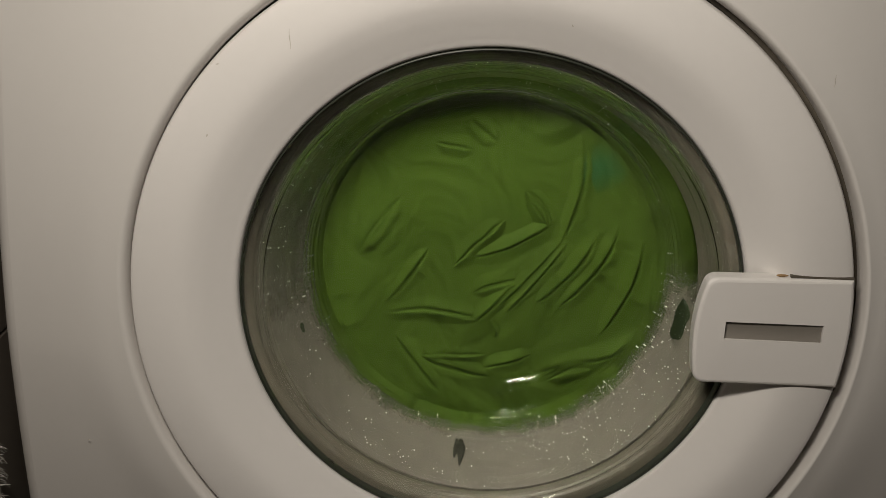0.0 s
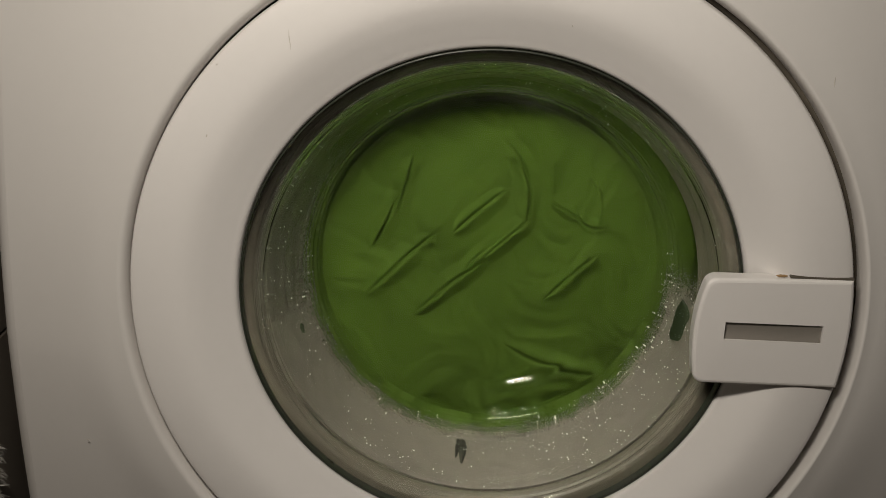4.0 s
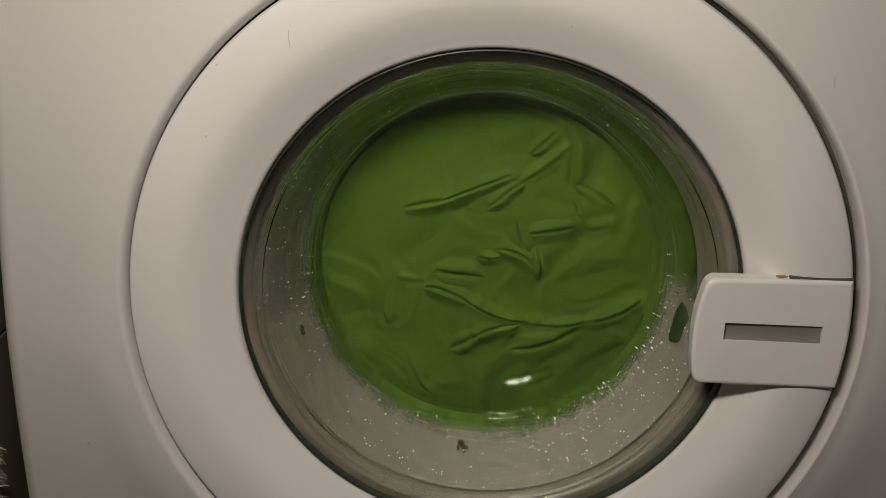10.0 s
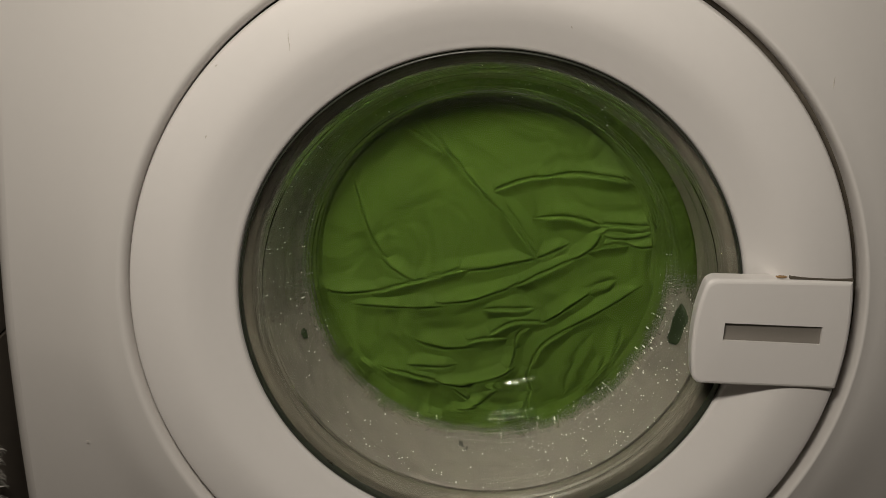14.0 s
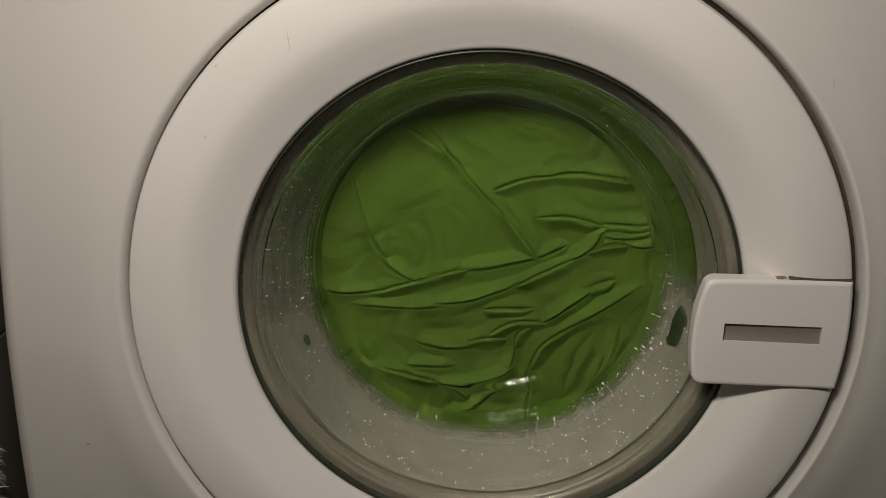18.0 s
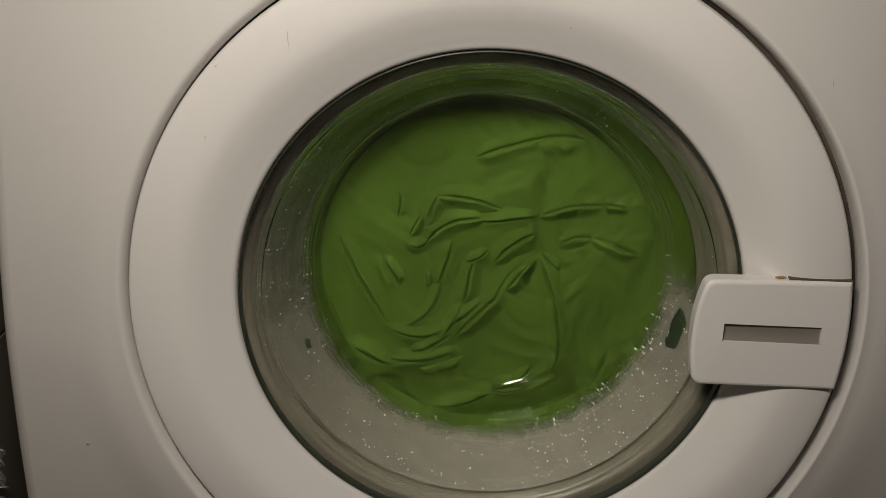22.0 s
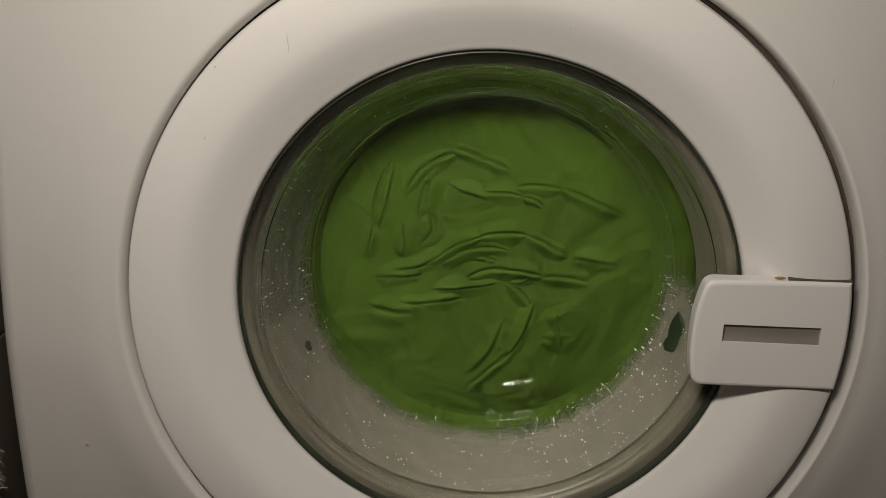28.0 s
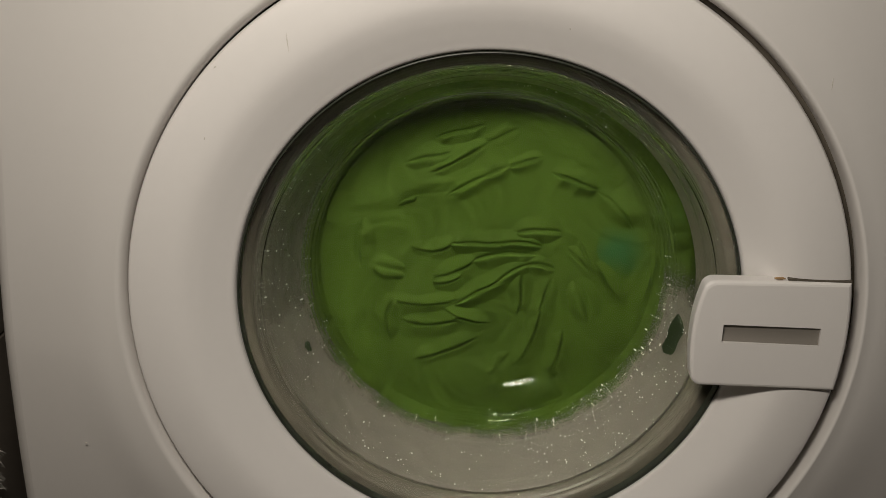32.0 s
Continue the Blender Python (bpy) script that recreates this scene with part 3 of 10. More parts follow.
def teal_scrap():
    bm = bmesh.new()
    n, m = 36, 8
    rows = []
    for i in range(m + 1):
        rows.append([bm.verts.new((0.026 * i / m * (1 + 0.3 * noise.noise(Vector((math.cos(2 * math.pi * j / n), math.sin(2 * math.pi * j / n), 3)))) * math.cos(2 * math.pi * j / n),
                                   -0.0024 * math.cos(1.9 * i / m), 0.030 * i / m * (1 + 0.3 * noise.noise(Vector((math.cos(2 * math.pi * j / n), math.sin(2 * math.pi * j / n), 7)))) * math.sin(2 * math.pi * j / n))) for j in range(n)])
    for a, b in zip(rows[1:], rows[2:]):
        for j in range(n):
            k = (j + 1) % n
            bm.faces.new((a[j], a[k], b[k], b[j]))
    bm.faces.new(rows[1])
    return bm


patch = part("teal_patch", teal_scrap(), TEAL, laundry, "teal patch of cloth between the folds")

# ---- a shaggy mat, rolled up in the gap beside the machine ----
mat_roll = thing("bath_mat", "white shaggy bath mat rolled up beside the machine", "bath mat", (-0.3815, 0.10, 0))


def roll_core():
    bm = bmesh.new()
    n = 28
    rows = []
    for i in range(15):
        z = 0.275 * i / 14
        rows.append([bm.verts.new(((0.0155 + 0.002 * noise.noise(Vector((math.cos(a), math.sin(a), z * 20)))) * math.cos(a), 0.0155 * math.sin(a), z)) for a in (2 * math.pi * j / n for j in range(n))])
    for a, b in zip(rows, rows[1:]):
        for j in range(n):
            bm.faces.new((a[j], a[(j + 1) % n], b[(j + 1) % n], b[j]))
    bm.faces.new(rows[0])
    bm.faces.new(rows[-1])
    return bm


def pile():
    """Curled tufts all over the roll."""
    rnd = random.Random(4)
    verts, faces = [], []
    for _ in range(900):
        a, z = rnd.uniform(0, 2 * math.pi), rnd.uniform(0.01, 0.282)
        out = Vector((math.cos(a), math.sin(a), rnd.uniform(-0.6, 0.3))).normalized()
        side = Vector((-out.y, out.x, rnd.uniform(-0.5, 0.5))).normalized()
        p = Vector((0.0145 * math.cos(a), 0.0145 * math.sin(a), min(z, 0.275)))
        curl, wide, long = rnd.uniform(-0.004, 0.004), rnd.uniform(0.0005, 0.0009), rnd.uniform(0.004, 0.009)
        k = len(verts)
        for i in range(4):
            u = i / 3
            c = p + out * long * u + side * curl * u * u + Vector((0, 0, -0.003 * u * u))
            w = wide * (1 - 0.8 * u)
            verts += [tuple(c + side * w), tuple(c + side.cross(out) * w), tuple(c - side * w)]
        for i in range(3):
            for j in range(3):
                m = (j + 1) % 3
                faces.append((k + 3 * i + j, k + 3 * i + m, k + 3 * i + 3 + m, k + 3 * i + 3 + j))
    me = bpy.data.meshes.new("pile")
    me.from_pydata(verts, [], faces)
    return me


part("roll", roll_core(), TOWEL, mat_roll)
tufts = new("pile", pile())
tufts.data.materials.append(TOWEL)
tufts.parent = mat_roll

# ---- soap suds between the glass and the gasket ----
suds = thing("soap_suds", "grey-white soap suds behind the lower half of the glass", "soap suds", kind="stuff")


def suds_mesh():
    """A crescent that fills the gap under the water line, its ends and faces uneven."""
    wall_in = [(0.1250, 0.0898), (0.1280, 0.0840), (0.1318, 0.0765), (0.1365, 0.0665), (0.1402, 0.0582), (0.1440, 0.0500), (0.1478, 0.0420), (0.1500, 0.0375)]
    wall_out = [(0.1530, 0.0385), (0.1540, 0.0480), (0.1550, 0.0580), (0.1610, 0.0660), (0.1630, 0.0705), (0.1580, 0.0795), (0.1530, 0.0850), (0.1500, 0.0898)]
    prof = curve_through(wall_in, 7) + wall_out
    bm = bmesh.new()
    n = 220
    rows = []
    for i in range(n + 1):
        f = i / n
        edge = max(0, 1 - min(f, 1 - f) / 0.05)
        row = []
        for r, y in prof:
            base = radians(122 + (366.5 - 122) * f)
            p = Vector((r * math.cos(base), y, r * math.sin(base)))
            ang = base + radians(9) * edge * noise.noise(p * 55) + radians(2.5) * edge * noise.noise(p * 200)
            inner_side = (r, y) in prof[:50]
            rr = r + (abs(noise.noise(p * 70)) * 0.0016 + abs(noise.noise(p * 260)) * 0.0006 if inner_side else 0) + 0.003 * edge * edge * inner_side
            row.append(bm.verts.new((rr * math.cos(ang), y, HUB + rr * math.sin(ang))))
        rows.append(row)
    m = len(prof)
    for a, b in zip(rows, rows[1:]):
        for j in range(m):
            k = (j + 1) % m
            bm.faces.new((a[j], a[k], b[k], b[j]))
    bm.faces.new(rows[0])
    bm.faces.new(rows[-1])
    return bm


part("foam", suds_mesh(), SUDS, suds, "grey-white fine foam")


def bubbles(count, seed, lo, hi, near):
    rnd = random.Random(seed)
    ico = bmesh.new()
    bmesh.ops.create_icosphere(ico, subdivisions=1, radius=1)
    vs = [v.co.copy() for v in ico.verts]
    fs = [[v.index for v in f.verts] for f in ico.faces]
    ico.free()
    verts, faces = [], []
    for _ in range(count):
        a = radians(rnd.uniform(lo, hi))
        q = rnd.random() ** near
        r, y = 0.1240 + 0.0262 * q, 0.0905 - 0.0545 * q
        rad = rnd.choice((0.00014, 0.00018, 0.00022, 0.00030, 0.00042, 0.00060))
        c = Vector((r * math.cos(a), y, HUB + r * math.sin(a)))
        k = len(verts)
        verts += [tuple(c + v * rad) for v in vs]
        faces += [[k + i for i in f] for f in fs]
    me = bpy.data.meshes.new("bubbles")
    me.from_pydata(verts, [], faces)
    for p in me.polygons:
        p.use_smooth = True
    return me


bubble_ob = new("bubbles", bubbles(560, 5, 178, 368, 1.0))
bubble_ob.data.materials.append(SPARK)
bubble_ob.parent = suds
froth = new("bubbles", bubbles(320, 15, 286, 362, 1.3))
froth.data.materials.append(SPARK)
froth.parent = suds
bubble_ob["label"] = "small shiny soap bubbles"
drops = new("water_drops", bubbles(260, 9, 40, 190, 0.30))
drops.data.materials.append(SPARK)
tagged(drops, "fine water drops on the back of the glass bowl", "water drops", kind="stuff")


def scrap(name, angle, depth, wide, tall, material, label, category, seed):
    """A small patch that lies on the suds along the bowl's wall; its own space has the door's axis at the origin."""
    bm = bmesh.new()
    n, m = 14, 8
    rows = []
    for i in range(n + 1):
        u = 2 * i / n - 1
        half = max(0.03, math.sqrt(max(0, 1 - abs(u) ** 3))) * (0.8 + 0.5 * noise.noise(Vector((u * 1.7, seed, 0))))
        mid = 0.5 * noise.noise(Vector((u * 1.2, seed, 8)))
        row = []
        for j in range(m + 1):
            v = 2 * j / m - 1
            y = depth + (mid + v * half) * wide / 2
            r = 0.1250 + (0.0898 - y) * 0.475 - 0.0012 + 0.0014 * v * v
            a = radians(angle) + u * tall / 2 / 0.14
            row.append(bm.verts.new((r * math.cos(a), y, r * math.sin(a))))
        rows.append(row)
    for a, b in zip(rows, rows[1:]):
        for j in range(m):
            bm.faces.new((a[j], a[j + 1], b[j + 1], b[j]))
    ob = new(name, mesh_of(bm, name))
    ob.data.materials.append(material)
    ob.location = (0, 0, HUB)
    return tagged(ob, label, category)


# Added dark green patches stand in for holes in the suds.
scrap_a = scrap("suds_hole_patch", -10.5, 0.064, 0.017, 0.031, DARKGREEN, "dark green patch standing in for a hole in the suds", "cloth", 3)
scrap_b = scrap("suds_hole_patch", 202.5, 0.066, 0.006, 0.008, DARKGREEN, "tiny dark green patch standing in for a hole in the suds", "cloth", 8)
# Added dark patch on the foam, in place of a gap in it.
hollow = scrap("suds_gap_patch", 264.3, 0.066, 0.022, 0.009, HOLLOW, "dark patch standing in for a gap in the soap suds", "soap suds", 12)

# ---- what moves ----
# the turn of the drum, in degrees against the clock as seen from the door
TURN_A = [(0, 38), (0.9, 400), (2.0, 865), (3.0, 1262), (3.5, 1457), (5.5, 2296), (6.5, 2752), (7.2, 3095), (8.0, 3490), (8.8, 3890), (10.2, 4590)]
TURN_B = [(11.0, 4985), (11.4, 5160), (11.8, 5294), (12.0, 5355), (12.2, 5403), (12.4, 5430), (12.6, 5450), (12.8, 5457), (13.0, 5450), (13.2, 5442), (13.4, 5433), (13.5, 5425), (13.7, 5412), (14.0, 5410), (19.1, 5410)]
TURN_C = [(19.2, 5408), (19.3, 5402), (19.4, 5390), (19.5, 5365), (19.6, 5338), (19.7, 5312), (19.8, 5282), (20.0, 5216), (20.4, 5081), (20.5, 5040), (21.4, 4720), (21.6, 4650), (21.8, 4591), (22.5, 4375)]
TURN_D = [(22.8, 4255), (23.0, 4188), (23.4, 4048), (23.5, 4003), (23.7, 3912), (24.5, 3692), (24.7, 3611), (24.9, 3540), (25.2, 3457), (25.5, 3363), (27.5, 2553), (28.3, 2233), (29.2, 1860), (30.0, 1557), (30.2, 1452), (31.0, 1141), (31.2, 1050), (32.0, 716)]
TURNS = TURN_A + TURN_B + TURN_C + TURN_D


def turn_at(t):
    return float(np.interp(t, [a for a, _ in TURNS], [b for _, b in TURNS])) - 5410


def lay(x, z, turn, sunk=0.0):
    """A fold's pose in the sheet's own space: millimetres, degrees against the clock, and how far it is sunk behind the
    sheet's face.
    """
    return pose(x / 1000, FRONT + sunk / 1000, z / 1000, 0, -turn, 0)


def motions():
    times = [i / 10 for i in range(321)]
    walk(laundry, [(t, pose(0, 0, HUB, 0, -turn_at(t), 0)) for t in times])
    walk(drum, [(t, pose(0, 0, HUB, 0, -turn_at(t), 0)) for t in times])
    # Crease poses come from positions in the camera's view; unused creases sink from sight.
    walk(FOLDS[0], [(0, lay(-60, 54, 5428)), (0.05, lay(-60, 54, 5428)), (0.21, lay(-60, 54, 5428, 7)), (0.39, lay(-85, 6, 5431, 7)), (0.55, lay(-85, 6, 5431)), (1, lay(-85, 6, 5431)), (1.05, lay(-85, 6, 5431)), (1.29, lay(-85, 6, 5431, 7)), (2.29, lay(49, -48, 5411, 7)), (2.55, lay(49, -48, 5411)), (3, lay(49, -48, 5411)), (3.15, lay(49, -48, 5411)), (3.63, lay(49, -48, 5411, 7)), (3.9, lay(6, -71, 5368, 7)), (4.17, lay(-38, -93, 5326, 7)), (4.65, lay(-38, -93, 5326)), (6, lay(-38, -93, 5326)), (6.05, lay(-38, -93, 5326)), (6.29, lay(-38, -93, 5326, 7)), (8.29, lay(-81, -76, 5332, 7)), (8.55, lay(-81, -76, 5332)), (9, lay(-81, -76, 5332)), (9.05, lay(-81, -76, 5332)), (9.29, lay(-81, -76, 5332, 7)), (10.29, lay(-35, -64, 5368, 7)), (10.55, lay(-35, -64, 5368)), (11, lay(-35, -64, 5368)), (11.05, lay(-35, -64, 5368)), (11.29, lay(-35, -64, 5368, 7)), (20.29, lay(-38, -82, 5435, 7)), (20.55, lay(-38, -82, 5435)), (21, lay(-38, -82, 5435)), (21.05, lay(-38, -82, 5435)), (21.29, lay(-38, -82, 5435, 7)), (29.29, lay(-33, -50, 5434, 7)), (29.55, lay(-33, -50, 5434)), (30, lay(-33, -50, 5434)), (30.05, lay(-33, -50, 5434)), (30.21, lay(-33, -50, 5434, 7)), (30.3, lay(22, -28, 5390, 7)), (30.39, lay(76, -6, 5347, 7)), (30.55, lay(76, -6, 5347)), (31, lay(76, -6, 5347)), (31.11, lay(76, -6, 5347)), (31.29, lay(76, -6, 5347, 7)), (32, lay(76, -6, 5347, 7))])
    walk(FOLDS[1], [(0, lay(-60, 10, 5607)), (1, lay(-27, 13, 5598)), (1.31, lay(-27, 13, 5598)), (1.55, lay(-27, 13, 5598, 7)), (2.55, lay(-18, -4, 5585, 7)), (2.81, lay(-18, -4, 5585)), (3, lay(-18, -4, 5585)), (3.93, lay(-18, -4, 5585)), (4.65, lay(-18, -4, 5585, 7)), (7.55, lay(16, -84, 5529, 7)), (7.81, lay(16, -84, 5529)), (8, lay(16, -84, 5529)), (8.31, lay(16, -84, 5529)), (8.55, lay(16, -84, 5529, 7)), (9.55, lay(-12, -79, 5459, 7)), (9.81, lay(-12, -79, 5459)), (10, lay(-12, -79, 5459)), (10.31, lay(-12, -79, 5459)), (10.55, lay(-12, -79, 5459, 7)), (11.55, lay(1, 34, 5428, 7)), (11.81, lay(1, 34, 5428)), (12, lay(1, 34, 5428)), (12.31, lay(1, 34, 5428)), (12.55, lay(1, 34, 5428, 7)), (12.98, lay(11, 29, 5386, 7)), (13.41, lay(21, 24, 5345, 7)), (13.61, lay(21, 24, 5345)), (13.75, lay(21, 24, 5345)), (19.15, lay(21, 24, 5345)), (19.41, lay(21, 24, 5345)), (19.62, lay(21, 24, 5345, 7)), (20.55, lay(44, 22, 5405, 7)), (20.81, lay(44, 22, 5405)), (21, lay(44, 22, 5405)), (21.31, lay(44, 22, 5405)), (21.55, lay(44, 22, 5405, 7)), (22.55, lay(-45, -19, 5373, 7)), (22.81, lay(-45, -19, 5373)), (23, lay(-45, -19, 5373)), (23.31, lay(-45, -19, 5373)), (23.55, lay(-45, -19, 5373, 7)), (24.55, lay(66, 24, 5397, 7)), (24.81, lay(66, 24, 5397)), (25, lay(66, 24, 5397)), (28, lay(41, 32, 5405)), (28.31, lay(41, 32, 5405)), (28.47, lay(41, 32, 5405, 7)), (28.65, lay(14, -90, 5450, 7)), (28.81, lay(14, -90, 5450)), (29, lay(14, -90, 5450)), (30, lay(40, -61, 5455)), (30.31, lay(40, -61, 5455)), (30.55, lay(40, -61, 5455, 7)), (31.55, lay(-21, 55, 5442, 7)), (31.81, lay(-21, 55, 5442)), (32, lay(-21, 55, 5442))])
    walk(FOLDS[2], [(0, lay(-1, 12, 5419)), (0.15, lay(-1, 12, 5419)), (0.39, lay(-1, 12, 5419, 7)), (1.39, lay(-17, -17, 5414, 7)), (1.65, lay(-17, -17, 5414)), (2, lay(-17, -17, 5414)), (2.15, lay(-17, -17, 5414)), (2.39, lay(-17, -17, 5414, 7)), (4.17, lay(62, -30, 5403, 7)), (4.95, lay(62, -30, 5403)), (6, lay(62, -30, 5403)), (6.15, lay(62, -30, 5403)), (6.39, lay(62, -30, 5403, 7)), (7.39, lay(-21, 38, 5412, 7)), (7.65, lay(-21, 38, 5412)), (8, lay(-21, 38, 5412)), (8.15, lay(-21, 38, 5412)), (8.31, lay(-21, 38, 5412, 7)), (8.49, lay(49, -20, 5421, 7)), (8.65, lay(49, -20, 5421)), (9, lay(49, -20, 5421)), (9.15, lay(49, -20, 5421)), (9.39, lay(49, -20, 5421, 7)), (11.39, lay(63, -31, 5426, 7)), (11.65, lay(63, -31, 5426)), (12, lay(63, -31, 5426)), (13, lay(71, 3, 5457)), (13.75, lay(42, -9, 5430)), (19.15, lay(42, -9, 5430)), (19.28, lay(42, -9, 5430)), (19.48, lay(42, -9, 5430, 7)), (23.39, lay(22, 19, 5432, 7)), (23.65, lay(22, 19, 5432)), (24, lay(22, 19, 5432)), (24.15, lay(22, 19, 5432)), (24.39, lay(22, 19, 5432, 7)), (26.17, lay(16, 21, 5406, 7)), (26.95, lay(16, 21, 5406)), (28, lay(16, 21, 5406)), (28.15, lay(16, 21, 5406)), (28.39, lay(16, 21, 5406, 7)), (30.39, lay(-8, -8, 5441, 7)), (30.65, lay(-8, -8, 5441)), (31, lay(-8, -8, 5441)), (32, lay(5, -23, 5445))])
    walk(FOLDS[3], [(0, lay(21, 4, 5579)), (0.41, lay(21, 4, 5579)), (0.57, lay(21, 4, 5579, 7)), (0.75, lay(-68, -54, 5519, 7)), (0.91, lay(-68, -54, 5519)), (1, lay(-68, -54, 5519)), (1.41, lay(-68, -54, 5519)), (1.65, lay(-68, -54, 5519, 7)), (7.57, lay(-37, -40, 5559, 7)), (13.49, lay(-6, -27, 5598, 7)), (13.68, lay(-6, -27, 5598)), (13.75, lay(-6, -27, 5598)), (19.15, lay(-6, -27, 5598)), (19.5, lay(-6, -27, 5598)), (19.7, lay(-6, -27, 5598, 7)), (20.68, lay(-18, 21, 5537, 7)), (21.65, lay(-30, 70, 5476, 7)), (21.91, lay(-30, 70, 5476)), (22, lay(-30, 70, 5476)), (23, lay(-18, 65, 5458)), (24, lay(-15, 67, 5455)), (24.41, lay(-15, 67, 5455)), (24.65, lay(-15, 67, 5455, 7)), (29.65, lay(-18, 90, 5431, 7)), (29.91, lay(-18, 90, 5431)), (30, lay(-18, 90, 5431)), (30.47, lay(-18, 90, 5431)), (30.65, lay(-18, 90, 5431, 7)), (32, lay(-18, 90, 5431, 7))])
    walk(FOLDS[4], [(0, lay(47, 16, 5315)), (0.25, lay(47, 16, 5315)), (0.49, lay(47, 16, 5315, 7)), (8.49, lay(10, -36, 5257, 7)), (8.75, lay(10, -36, 5257)), (9, lay(10, -36, 5257)), (9.25, lay(10, -36, 5257)), (9.41, lay(10, -36, 5257, 7)), (9.59, lay(-4, -92, 5282, 7)), (9.75, lay(-4, -92, 5282)), (10, lay(-4, -92, 5282)), (10.25, lay(-4, -92, 5282)), (10.49, lay(-4, -92, 5282, 7)), (12.49, lay(10, -122, 5321, 7)), (12.75, lay(10, -122, 5321)), (13, lay(10, -122, 5321)), (13.19, lay(10, -122, 5321)), (13.31, lay(10, -122, 5321, 7)), (13.44, lay(46, 7, 5248, 7)), (13.56, lay(46, 7, 5248)), (13.75, lay(46, 7, 5248)), (19.15, lay(46, 7, 5248)), (20, lay(37, -12, 5256)), (20.25, lay(37, -12, 5256)), (20.49, lay(37, -12, 5256, 7)), (23.49, lay(26, 10, 5241, 7)), (23.75, lay(26, 10, 5241)), (24, lay(26, 10, 5241)), (24.25, lay(26, 10, 5241)), (24.49, lay(26, 10, 5241, 7)), (30.49, lay(-63, -104, 5228, 7)), (30.75, lay(-63, -104, 5228)), (31, lay(-63, -104, 5228)), (31.31, lay(-63, -104, 5228)), (31.49, lay(-63, -104, 5228, 7)), (32, lay(-63, -104, 5228, 7))])
    walk(FOLDS[5], [(0, lay(47, 17, 5317)), (0.09, lay(47, 17, 5317)), (0.33, lay(47, 17, 5317, 7)), (1.33, lay(29, 17, 5265, 7)), (2.33, lay(11, 17, 5213, 7)), (2.59, lay(11, 17, 5213)), (3, lay(11, 17, 5213)), (3.26, lay(11, 17, 5213)), (3.74, lay(11, 17, 5213, 7)), (3.92, lay(15, -2, 5160, 7)), (4.1, lay(20, -20, 5107, 7)), (4.28, lay(25, -39, 5054, 7)), (4.76, lay(25, -39, 5054)), (6, lay(25, -39, 5054)), (6.09, lay(25, -39, 5054)), (6.33, lay(25, -39, 5054, 7)), (7.33, lay(-9, 101, 5006, 7)), (7.59, lay(-9, 101, 5006)), (8, lay(-9, 101, 5006)), (8.09, lay(-9, 101, 5006)), (8.33, lay(-9, 101, 5006, 7)), (10.33, lay(28, 93, 4986, 7)), (10.59, lay(28, 93, 4986)), (11, lay(28, 93, 4986)), (11.09, lay(28, 93, 4986)), (11.33, lay(28, 93, 4986, 7)), (15.83, lay(-1, 48, 5024, 7)), (20.33, lay(-31, 4, 5063, 7)), (20.59, lay(-31, 4, 5063)), (21, lay(-31, 4, 5063)), (21.09, lay(-31, 4, 5063)), (21.33, lay(-31, 4, 5063, 7)), (21.83, lay(36, 12, 5025, 7)), (22.33, lay(104, 21, 4986, 7)), (22.59, lay(104, 21, 4986)), (23, lay(104, 21, 4986)), (23.09, lay(104, 21, 4986)), (23.25, lay(104, 21, 4986, 7)), (23.34, lay(45, 9, 4938, 7)), (23.43, lay(-14, -3, 4890, 7)), (23.59, lay(-14, -3, 4890)), (24, lay(-14, -3, 4890)), (24.09, lay(-14, -3, 4890)), (24.33, lay(-14, -3, 4890, 7)), (25.98, lay(-2, 12, 4869, 7)), (26.76, lay(-2, 12, 4869)), (28, lay(-2, 12, 4869)), (28.09, lay(-2, 12, 4869)), (28.33, lay(-2, 12, 4869, 7)), (28.66, lay(-1, 18, 4924, 7)), (28.99, lay(0, 24, 4979, 7)), (29.33, lay(1, 29, 5034, 7)), (29.59, lay(1, 29, 5034)), (30, lay(1, 29, 5034)), (31, lay(15, 19, 5023)), (31.15, lay(15, 19, 5023)), (31.33, lay(15, 19, 5023, 7)), (32, lay(15, 19, 5023, 7))])
